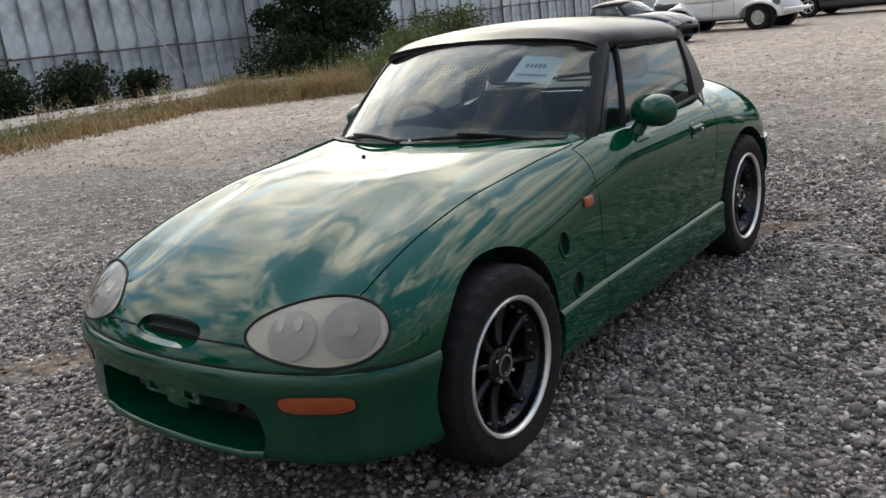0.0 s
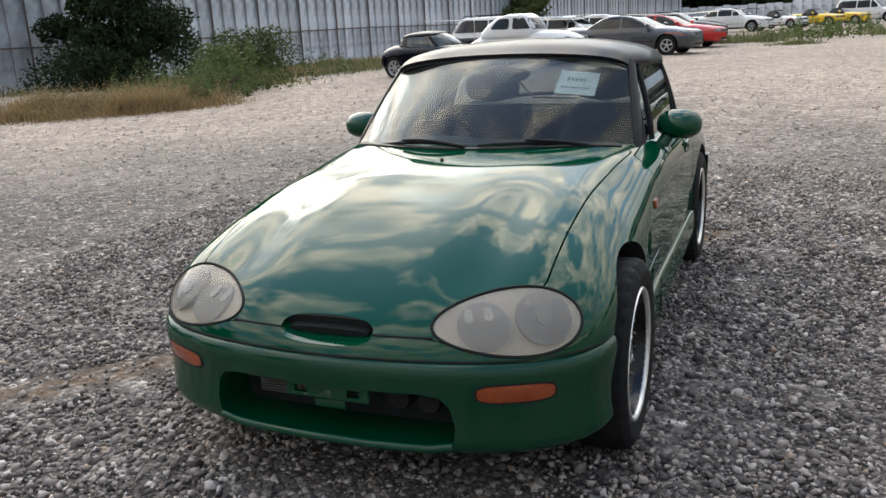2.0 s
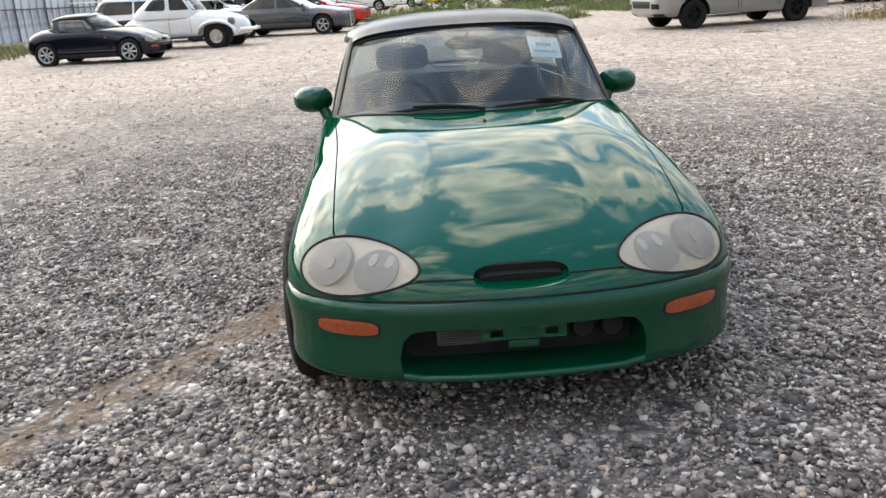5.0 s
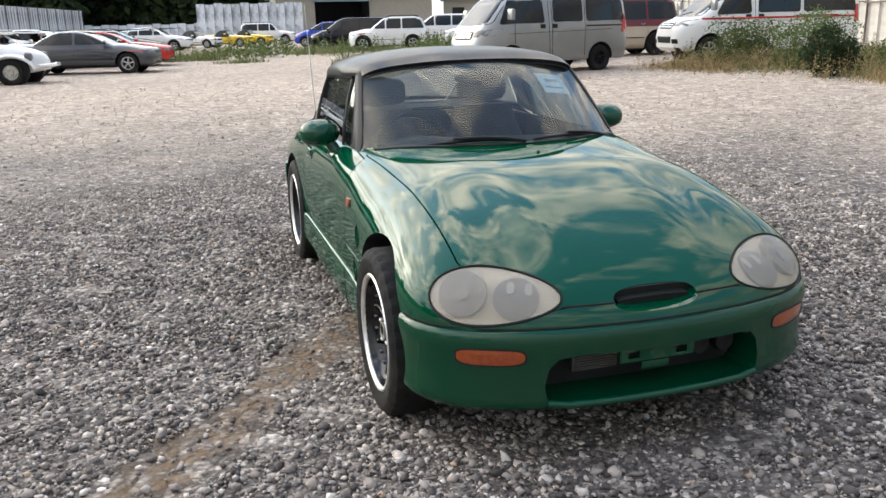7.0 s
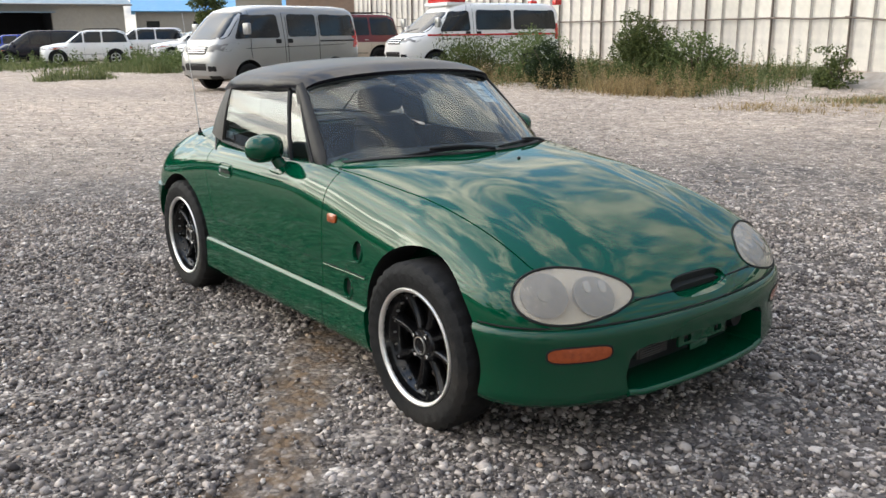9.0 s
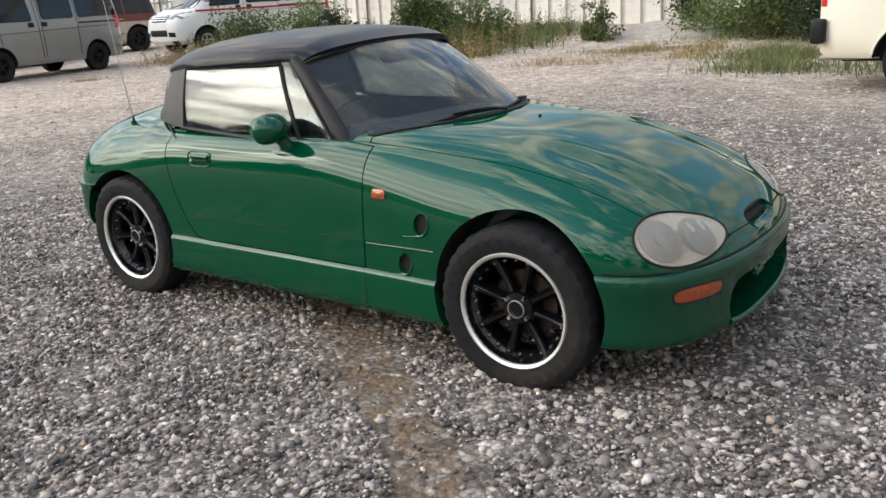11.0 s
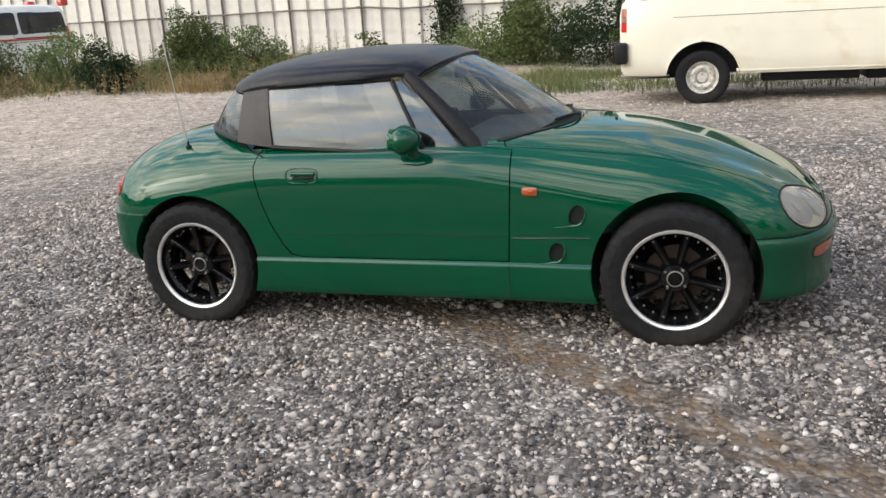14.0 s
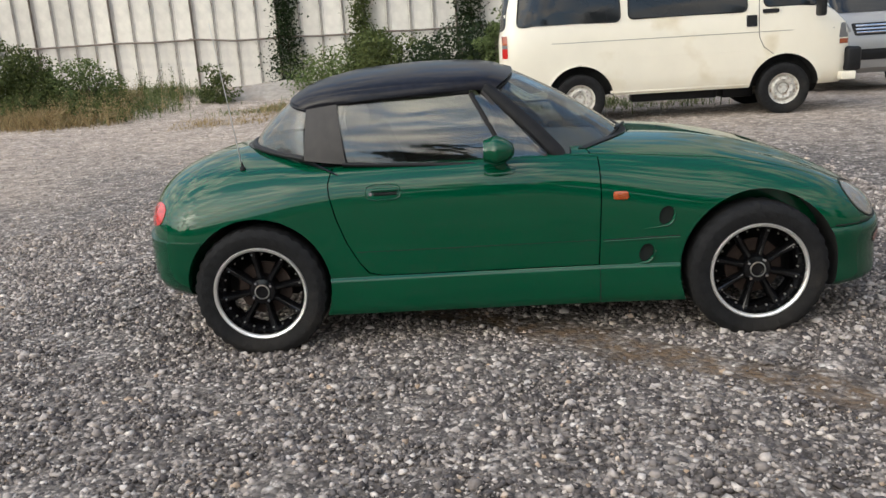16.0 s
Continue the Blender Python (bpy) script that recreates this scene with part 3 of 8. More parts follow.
def around_car(reach):
    """Random places round the car, dense by it and thinner outwards; few on the bare track."""
    def spots(r, count):
        out = np.zeros((0, 2))
        while len(out) < count:
            p = np.stack([r.uniform(-4.8, 2.8, count * 2), r.uniform(-2.9, 3.8, count * 2)], 1)
            d = np.hypot(np.maximum(np.abs(p[:, 0] - 0.2) - 1.4, 0), np.maximum(np.abs(p[:, 1]) - 0.6, 0))
            keep = r.uniform(size=len(p)) < np.clip((reach - d - 0.35 * np.sin(2.1 * p[:, 0] + 1.3 * p[:, 1]) * np.cos(1.7 * p[:, 1] - 0.6 * p[:, 0])) / 1.9, 0.0, 1) * np.where(on_track(p[:, 0], p[:, 1]), 0.09, 1.0)
            out = np.concatenate([out, p[keep]])
        return out[:count]
    return spots


CUBE_V = np.array([(a, b, c) for a in (-1, 1) for b in (-1, 1) for c in (-1, 1)], float) * 0.68
CUBE_F = np.array([(0, 1, 3), (0, 3, 2), (4, 6, 7), (4, 7, 5), (0, 4, 5), (0, 5, 1), (2, 3, 7), (2, 7, 6), (0, 2, 6), (0, 6, 4), (1, 5, 7), (1, 7, 3)])
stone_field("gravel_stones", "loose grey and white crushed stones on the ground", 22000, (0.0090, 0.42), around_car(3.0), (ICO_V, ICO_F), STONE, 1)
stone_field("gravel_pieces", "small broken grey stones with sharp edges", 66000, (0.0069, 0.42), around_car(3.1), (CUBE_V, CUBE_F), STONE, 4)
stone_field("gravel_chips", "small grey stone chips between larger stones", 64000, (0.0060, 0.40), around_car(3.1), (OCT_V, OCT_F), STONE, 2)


def farther_out(r, count):
    """Places on the open lot beyond the car, thinner with distance."""
    a = r.uniform(0, math.tau, count * 3)
    d = 2.6 + 15.0 * r.uniform(size=count * 3) ** 1.25
    p = np.stack([d * np.cos(a), d * np.sin(a)], 1)
    keep = (p[:, 0] < 3.0) & (p[:, 1] > -12) & (p[:, 1] < 13)
    return p[keep][:count]


stone_field("loose_stones", "scattered pale and dark stones on the open lot", 30000, (0.0118, 0.42), farther_out, (OCT_V, OCT_F), stone_material("pale_stone", 0.16), 3, 0.12)

# ---------------------------------------------------------------- fences
SHEET_BLUE = material("weathered_blue_sheet", (0.64, 0.68, 0.73), 0.5, metal=0.25, spread=0.10, scale=5, second=(0.26, 0.28, 0.32), amount=0.45, stain_scale=1.0, bump=0.05, bump_scale=20, by_piece=0.16)
SHEET_PALE = material("weathered_pale_sheet", (0.60, 0.57, 0.52), 0.5, metal=0.2, spread=0.08, scale=5, second=(0.44, 0.42, 0.40), amount=0.4, stain_scale=1.1, bump=0.05, bump_scale=20, by_piece=0.12)
RIB_DARK = material("rusty_rib", (0.30, 0.27, 0.25), 0.7, metal=0.3, spread=0.3, scale=12, second=(0.11, 0.07, 0.05), amount=0.4, stain_scale=4)
PIPE = material("scaffold_pipe", (0.16, 0.13, 0.11), 0.6, metal=0.5, spread=0.3, scale=15)
ALONG = np.array((-0.988, 0.152, 0.0))
PITCH = 0.5825


def fence(name, label, start, count, mat, height, side, dip=0.0, rail=1.27):
    """Sheet-steel hoarding: ribbed sheets edge to edge, posts every four sheets, a pipe rail in front."""
    f = thing(name, label, "fence", kind="structure")
    ang = math.atan2(ALONG[1], ALONG[0])
    # one sheet in its own place: flat pan with folded edges and two ribs at the joint; local x along, y towards the lot
    pr = [(0.0, 0.045), (0.02, 0.045), (0.035, 0.0), (0.05, 0.0), (0.06, 0.012), (0.075, 0.012), (0.085, 0.0), (0.29, 0.004), (0.50, 0.0), (0.51, 0.012), (0.525, 0.012), (0.535, 0.0), (0.55, 0.0), (0.565, 0.045), (PITCH, 0.045)]
    zs = np.linspace(0, height, 6)
    p = np.array([[(x, y * side, z) for x, y in pr] for z in zs])
    me = mesh_of("panel", *thick(p, 0.004), mat, 30)
    rib = mesh_of("rib", *(lambda b: (np.array([v.co[:] for v in b.verts]), [[v.index for v in q.verts] for q in b.faces]))((lambda b: (b.verts.index_update(), b)[1])(box(-0.012, 0.012, 0.047 * side - 0.008, 0.047 * side + 0.008, 0, height))), RIB_DARK, 30)
    for i in range(count):
        o = np.array(start) + ALONG * PITCH * i
        z = float(lie(o[0], o[1])) + dip
        m = Matrix.Translation((o[0], o[1], z)) @ Matrix.Rotation(ang, 4, "Z")
        part("panel", me, parent=f, at=m)
        part("rib", rib, parent=f, at=m)
        if i % 4 == 0:
            post = tube([(0, 0.085 * side, -0.1), (0, 0.085 * side, height * 0.5), (0, 0.085 * side, height + 0.1)], 0.028, 10)
            pm = fence.made.setdefault(("post", height, side), mesh_of("post", *post, PIPE, 40))
            part("post", pm, parent=f, at=m)
            if i + 4 <= count:
                o2 = o + ALONG * PITCH * 4
                jig = 0.06 * math.sin(i * 1.7)
                part("rail", tube([(0, 0.13 * side, rail + jig), (PITCH * 2, 0.13 * side, rail + jig), (PITCH * 4 + 0.1, 0.13 * side, rail + jig + float(lie(o2[0], o2[1]) - lie(o[0], o[1])))], 0.024, 8), PIPE, f, at=m)
    return f


fence.made = {}
fence("wall_blue_fence", "tall weathered blue-grey ribbed steel fence with pipe rails", (6.0, -21.9, 0), 150, SHEET_BLUE, 3.0, -1)
fence("wall_pale_fence", "tall pale ribbed steel fence with rusty joints", (11.0, 15.6, 0), 84, SHEET_PALE, 3.0, 1)

# ---------------------------------------------------------------- the small sports car
from mathutils.bvhtree import BVHTree

NOSE, TAIL, AXLE, TYRE_R, HUB_Z, TRACK = 1.648, -1.605, 1.03, 0.282, 0.266, 0.60
ARCH_F, ARCH_R = 0.315, 0.303
top_line = curve((1.648, 0.42), (1.63, 0.452), (1.60, 0.487), (1.56, 0.522), (1.5, 0.563), (1.4, 0.617), (1.28, 0.668), (1.13, 0.718), (0.87, 0.772),
                 (0.6, 0.794), (0.3, 0.805), (-0.3, 0.80), (-0.7, 0.80), (-0.95, 0.825), (-1.1, 0.828), (-1.25, 0.81), (-1.4, 0.768), (-1.5, 0.712),
                 (-1.56, 0.648), (-1.59, 0.585), (-1.605, 0.52))
low_line = curve((1.648, 0.30), (1.63, 0.225), (1.59, 0.178), (1.5, 0.165), (1.33, 0.172), (0.7, 0.152), (-0.7, 0.162), (-1.2, 0.20), (-1.35, 0.22),
                 (-1.5, 0.25), (-1.57, 0.30), (-1.605, 0.37))
mid_line = curve((1.648, 0.36), (1.5, 0.40), (1.1, 0.44), (0.4, 0.46), (-0.7, 0.47), (-1.2, 0.47), (-1.605, 0.45))
edge_top = curve((1.648, 2.4), (1.5, 2.7), (1.2, 2.9), (0.8, 3.1), (0.4, 4.3), (0.1, 5.5), (-0.6, 5.3), (-1.0, 3.4), (-1.3, 2.7), (-1.605, 2.4))


def half_width(x, more=0.0):
    x = np.asarray(x, float)
    front = np.clip((NOSE + more - x) / 0.45, 0, 1)
    rear = np.clip((x - TAIL + more) / 0.45, 0, 1)
    w = 0.672 + 0.018 * smooth(x, 0.3, 1.0) + 0.014 * smooth(-x, 0.6, 1.05) + more
    return w * (1 - (1 - front) ** 3) ** 0.429 * (1 - (1 - rear) ** 3.4) ** 0.57


def hull(fine=1.0, more=0.0):
    """The closed outer skin below the belt line, as rings along x; more: grown outwards by that much."""
    k = int(16 * fine) + 4
    d = 0.30 * (np.linspace(0, 1, k) ** 2.2)
    mid = np.linspace(TAIL + 0.30, NOSE - 0.30, int(70 * fine))[1:-1]
    xs = np.concatenate([TAIL - more + 0.0004 + d * (0.30 + more - 0.0004) / 0.30, mid, (NOSE + more - 0.0004 - d * (0.30 + more - 0.0004) / 0.30)[::-1]])
    lower, upper = int(12 * fine) + 4, int(30 * fine) + 4
    u = np.linspace(0, 1, lower)
    ua = (u - 0.75 * np.sin(2 * np.pi * u) / (2 * np.pi)) * np.pi / 2
    t = np.linspace(0, 1, upper)
    ta = (t - 0.75 * np.sin(2 * np.pi * t) / (2 * np.pi)) * np.pi / 2
    out = []
    for x in xs:
        xc = np.clip(x, TAIL, NOSE)
        w, T, B, M, nt = float(half_width(x, more)), float(top_line(xc)) + more * 0.3, float(low_line(xc)) - more * 0.3, float(mid_line(xc)), float(edge_top(xc))
        yl, zl = w * np.sin(ua) ** (2 / 5.0), M - (M - B) * np.cos(ua) ** (2 / 5.0)
        yu, zu = w * np.cos(ta) ** (2 / nt), M + (T - M) * np.sin(ta) ** (2 / nt)
        yu, yl = np.where(np.abs(yu) < 1e-6, 0, yu), np.where(np.abs(yl) < 1e-6, 0, yl)
        # shallow valleys inboard of the lamp pods, running up the bonnet
        dip = 0.013 * smooth(x, 0.75, 1.15) * (1 - smooth(x, 1.40, 1.56))
        zu = zu - dip * np.exp(-(((yu - 0.36) / 0.085) ** 2)) * smooth(zu, M + 0.3 * (T - M), M + 0.7 * (T - M))
        out.append(half_ring(np.concatenate([yl, yu[1:]]), np.concatenate([zl, zu[1:]]), x))
    return rings(np.array(out))


class Skin:
    """Finds places on a closed skin: from the side, from above, from ahead or along any way."""

    def __init__(self, bm):
        self.tree = BVHTree.FromBMesh(bm)

    def cast(self, p, way, lift=0.0):
        hit = self.tree.ray_cast(Vector(p), Vector(way).normalized())
        return np.array(hit[0] + hit[1] * lift if hit[0] else Vector(p))

    def side(self, x, z, s=1, lift=0.0):
        return self.cast((x, s * 2, z), (0, -s, 0), lift)

    def above(self, x, y, lift=0.0):
        return self.cast((x, y, 3), (0, 0, -1), lift)

    def ahead(self, y, z, lift=0.0, s=1):
        return self.cast((s * 4, y, z), (-s, 0, 0), lift)


def oval(a, b, n=32, power=2.0):
    w = np.linspace(0, 2 * np.pi, n, endpoint=False)
    c, s = np.cos(w), np.sin(w)
    return np.stack([a * np.sign(c) * np.abs(c) ** (2 / power), b * np.sign(s) * np.abs(s) ** (2 / power)], 1)


def frame_prism(origin, e1, e2, n, outline, depth0, depth1):
    """A solid on an outline in the plane (e1, e2) at origin, from depth0 to depth1 along n."""
    o, e1, e2, n = (np.array(v, float) for v in (origin, e1, e2, n))
    k = len(outline)
    v = [o + p[0] * e1 + p[1] * e2 + d * n for d in (depth0, depth1) for p in outline]
    f = [tuple(range(k)), tuple(range(2 * k - 1, k - 1, -1))] + [(i, i + k, (i + 1) % k + k, (i + 1) % k) for i in range(k)]
    return as_bm((np.array(v), f))


def disc_on(skin, origin, e1, e2, n, outline, lift=0.003, dome=0.0, rows=5):
    """A closed lens that follows the skin inside an outline, raised by lift and domed in the middle."""
    o, e1, e2, n = (np.array(v, float) for v in (origin, e1, e2, n))
    k = len(outline)
    pts = []
    for r in np.linspace(0, 1, rows + 1)[1:]:
        for p in outline:
            base = skin.cast(o + r * p[0] * e1 + r * p[1] * e2 + 0.3 * n, -n)
            pts.append(base + n * (lift + dome * (1 - r * r)))
    c = skin.cast(o + 0.3 * n, -n) + n * (lift + dome)
    v = [c] + pts
    f = [(0, 1 + i, 1 + (i + 1) % k) for i in range(k)]
    for r in range(rows - 1):
        f += [(1 + r * k + i, 1 + (r + 1) * k + i, 1 + (r + 1) * k + (i + 1) % k, 1 + r * k + (i + 1) % k) for i in range(k)]
    m = len(v)
    rim = [1 + (rows - 1) * k + i for i in range(k)]
    v += [np.array(v[i]) - n * (lift + 0.006) for i in rim]
    f += [(rim[i], m + i, m + (i + 1) % k, rim[(i + 1) % k]) for i in range(k)] + [tuple(m + i for i in range(k))]
    return np.array(v), f


def strip(pts, r=0.0022):
    return tube(pts, r, 6)


# ---- wheels
def tyre_shape(r, width, rim, segs=96, tread=True):
    h = width / 2
    pr = [(rim - 0.012, -h * 0.80), (rim, -h * 0.86), (rim + 0.012, -h * 0.93), (r - (r - rim) * 0.42, -h), (r - 0.020, -h * 0.93), (r - 0.006, -h * 0.82), (r, -h * 0.62), (r, -h * 0.2),
          (r, h * 0.2), (r, h * 0.62), (r - 0.006, h * 0.82), (r - 0.020, h * 0.93), (r - (r - rim) * 0.42, h), (rim + 0.012, h * 0.93), (rim, h * 0.86), (rim - 0.012, h * 0.80)]
    v, f = turned(pr, segs)
    if tread:
        v = v.reshape(segs, len(pr), 3)
        for j in (4, 5, 6, 9, 10, 11):
            for i in range(0, segs, 3):
                v[i, j, 0] *= 1 - 0.007 / r
                v[i, j, 2] *= 1 - 0.007 / r
        v = v.reshape(-1, 3)
    return v, f


def spoke_shape(r0, r1, w0, w1, y0, y1, depth):
    """One tapering spoke along +x, crowned, from the hub to the rim."""
    rows = []
    for t in np.linspace(0, 1, 7):
        r, w = r0 + (r1 - r0) * t, w0 + (w1 - w0) * t ** 1.5
        y = y0 + (y1 - y0) * t ** 2
        d = depth * (1 - 0.35 * t)
        rows.append([(r, y, -w * 0.45), (r, y - d * 0.25, -w * 0.85), (r, y - d, -w), (r, y - d, w), (r, y - d * 0.25, w * 0.85), (r, y, w * 0.45)])
    return rings(np.array(rows))


def black_wheel(parent, m, cache={}):
    """Tyre with a gloss-black eight-spoke alloy wheel and a polished lip; faces +y."""
    if not cache:
        cache["tyre"] = mesh_of("tyre", *tyre_shape(TYRE_R, 0.172, 0.197), RUBBER, 35)
        lip = [(r * 0.947, y) for r, y in ((0.209, 0.066), (0.210, 0.076), (0.206, 0.081), (0.199, 0.080), (0.194, 0.073), (0.193, 0.066), (0.198, 0.060), (0.204, 0.062))]
        cache["rim_lip"] = mesh_of("rim_lip", *turned(lip, 72), POLISHED, 50)
        barrel = [(0.1935, 0.068), (0.190, 0.052), (0.186, 0.038), (0.178, 0.032), (0.170, 0.0), (0.166, -0.04), (0.19, -0.068), (0.196, -0.066), (0.172, -0.035), (0.176, 0.0), (0.184, 0.03)]
        cache["barrel"] = mesh_of("barrel", *turned([(r * 0.947, y) for r, y in barrel], 48), GLOSS_BLACK, 50)
        rows = []
        for t in np.linspace(0, 1, 9):
            r, w = 0.034 + 0.142 * t, 0.0085 + 0.0035 * abs(2 * t - 0.9) ** 2
            y, foot = 0.036 + 0.004 * t - 0.010 * math.sin(math.pi * t), 0.013 + 0.008 * t
            rows.append([(r, y, -w * 0.55), (r, y - 0.004, -w), (r, y - 0.020, -foot), (r, y - 0.034, -foot), (r, y - 0.034, foot), (r, y - 0.020, foot), (r, y - 0.004, w), (r, y, w * 0.55)])
        cache["spoke"] = mesh_of("spoke", *rings(np.array(rows)), GLOSS_BLACK, 30)
        hub = [(0.0, 0.046), (0.021, 0.046), (0.024, 0.050), (0.028, 0.050), (0.030, 0.045), (0.052, 0.040), (0.062, 0.026), (0.064, -0.02), (0.0, -0.02)]
        cache["hub"] = mesh_of("hub", *turned(hub, 32), GLOSS_BLACK, 35)
        cache["hub_ring"] = mesh_of("hub_ring", *turned([(0.0265, 0.049), (0.028, 0.053), (0.031, 0.052), (0.0315, 0.047)], 32), STEEL, 50)
        cache["lug_nut"] = mesh_of("lug_nut", *turned([(0.0, 0.058), (0.006, 0.058), (0.0085, 0.054), (0.0085, 0.03)], 6), CHROME, 30)
        cache["rim_bolt"] = mesh_of("rim_bolt", *turned([(0.0, 0.038), (0.0032, 0.038), (0.004, 0.035), (0.004, 0.028)], 6), STEEL, 30)
        cache["brake_disc"] = mesh_of("brake_disc", *turned([(0.06, -0.02), (0.115, -0.02), (0.115, -0.032), (0.06, -0.032)], 32), DISC, 30)
    w = part("wheel", cache["tyre"], parent=parent, label="black road tyre with worn tread", at=m)
    for n in ("rim_lip", "barrel", "hub", "hub_ring", "brake_disc"):
        part(n, cache[n], parent=w)
    for i in range(8):
        part("spoke", cache["spoke"], parent=w, at=Matrix.Rotation(math.tau * (i + 0.5) / 8, 4, "Y"))
    for i in range(4):
        a = math.tau * (i + 0.5) / 4
        part("lug_nut", cache["lug_nut"], parent=w, at=pose(0.0455 * math.cos(a), -0.006, 0.0455 * math.sin(a)))
    for i in range(24):
        a = math.tau * (i + 0.5) / 24
        part("rim_bolt", cache["rim_bolt"], parent=w, at=pose(0.1632 * math.cos(a), 0.002, 0.1632 * math.sin(a)))
    return w


def plain_wheel(parent, m, r, width=0.17, rim=0.6, style="alloy", spokes=7):
    """A tyre with a simple alloy, steel or dark wheel; faces +y."""
    key = (round(r, 3), width, rim, style, spokes)
    if key not in plain_wheel.made:
        ri, h = r * rim, width / 2
        face = {"alloy": SILVER_RIM, "steel": PALE_STEEL, "dark": DARK, "white": SILVER_RIM}[style]
        d = {"tyre": mesh_of("tyre", *tyre_shape(r, width, ri + 0.004, 40, False), RUBBER, 35)}
        if style == "steel":
            pr = [(0, h * 0.35), (ri * 0.20, h * 0.42), (ri * 0.30, h * 0.40), (ri * 0.34, h * 0.2), (ri * 0.42, h * 0.5), (ri * 0.60, h * 0.62), (ri * 0.72, h * 0.5), (ri * 0.78, h * 0.25), (ri * 0.86, h * 0.3), (ri * 0.92, h * 0.75), (ri * 1.02, h * 0.86), (ri * 1.02, h * 0.4)]
            d["rim"] = mesh_of("rim", *turned(pr, 40), face, 40)
        else:
            pr = [(ri * 0.88, -h * 0.6), (ri * 0.86, h * 0.3), (ri * 0.9, h * 0.7), (ri * 0.97, h * 0.88), (ri * 1.02, h * 0.86), (ri * 1.02, h * 0.4)]
            d["rim"] = mesh_of("rim", *turned(pr, 40), face, 40)
            d["backing"] = mesh_of("backing", *turned([(0, -h * 0.1), (ri * 0.9, -h * 0.1)], 24), DARK, 40)
            d["hub"] = mesh_of("hub", *turned([(0, h * 0.72), (ri * 0.16, h * 0.72), (ri * 0.2, h * 0.6), (ri * 0.22, 0)], 20), face, 40)
            d["spoke"] = mesh_of("spoke", *spoke_shape(ri * 0.12, ri * 0.92, ri * 0.10, ri * 0.13, h * 0.66, h * 0.55, 0.03), face, 40)
        plain_wheel.made[key] = d
    d = plain_wheel.made[key]
    w = part("wheel", d["tyre"], parent=parent, at=m)
    for n in ("rim", "backing", "hub"):
        if n in d:
            part(n, d[n], parent=w)
    if "spoke" in d:
        for i in range(spokes):
            part("spoke", d["spoke"], parent=w, at=Matrix.Rotation(math.tau * (i + 0.25) / spokes, 4, "Y"))
    if style == "steel":
        for i in range(6):
            a = math.tau * i / 6
            if "nut" not in d:
                d["nut"] = mesh_of("lug_nut", *turned([(0, 0.02), (0.008, 0.02), (0.012, 0.012), (0.012, -0.01)], 6), STEEL, 30)
            part("lug_nut", d["nut"], parent=w, at=pose(r * rim * 0.52 * math.cos(a), width * 0.29, r * rim * 0.52 * math.sin(a)))
    return w


plain_wheel.made = {}

# lamp axes on the left side: along the egg, across it, and out of it
LAMP_O = np.array((1.495, 0.455, 0.502))
LAMP_N = np.array((0.80, 0.42, 0.43))
LAMP_N = LAMP_N / np.linalg.norm(LAMP_N)
LAMP_1 = np.array((-0.456, 0.883, 0.0))
LAMP_1 = LAMP_1 - LAMP_N * (LAMP_1 @ LAMP_N)
LAMP_1 = LAMP_1 / np.linalg.norm(LAMP_1)
LAMP_2 = np.cross(LAMP_N, LAMP_1)


def egg(grow=0.0, n=40):
    w = np.linspace(0, 2 * np.pi, n, endpoint=False)
    return np.stack([(0.187 + grow) * np.cos(w), (0.088 + grow) * np.sin(w) * (1 + 0.22 * np.cos(w))], 1)


def mirrored(v, s):
    return np.asarray(v, float) * (1, s, 1)


def flip_data(data, s):
    v, f = data
    return (mirrored(v, s), [q[::-1] for q in f]) if s < 0 else (v, f)


def bumper_solid(fine):
    """The closed front bumper: the plan line of the nose, drawn in by a profile of (height, how far in)."""
    profile = [(0.168, 0.12), (0.168, 0.085), (0.171, 0.055), (0.177, 0.033), (0.185, 0.018), (0.195, 0.009), (0.208, 0.005), (0.225, 0.005), (0.26, 0.008), (0.30, 0.008), (0.34, 0.005),
               (0.37, 0.002), (0.39, 0.0), (0.402, 0.0012), (0.411, 0.004), (0.418, 0.0085), (0.4225, 0.014), (0.425, 0.021), (0.426, 0.03)]
    a = np.linspace(-1, 1, int(60 * fine) + 11)
    ang = a * np.pi / 2
    out = []
    for z, d in profile:
        y = (0.702 - d) * np.sign(ang) * np.abs(np.sin(ang)) ** 0.9
        f = np.clip(np.abs(y) / (0.702 - d), 0, 1) ** (1 / 0.429)
        x = NOSE + 0.012 - d - 0.45 * (1 - (1 - np.clip(f, 0, 1)) ** (1 / 3)) * (1 - d / 0.6)
        keep = [(1.30, y[0], z)] + [(max(p, 1.3001), q, z) for p, q in zip(x, y)] + [(1.30, y[-1], z)]
        out.append(keep)
    return rings(np.array(out))


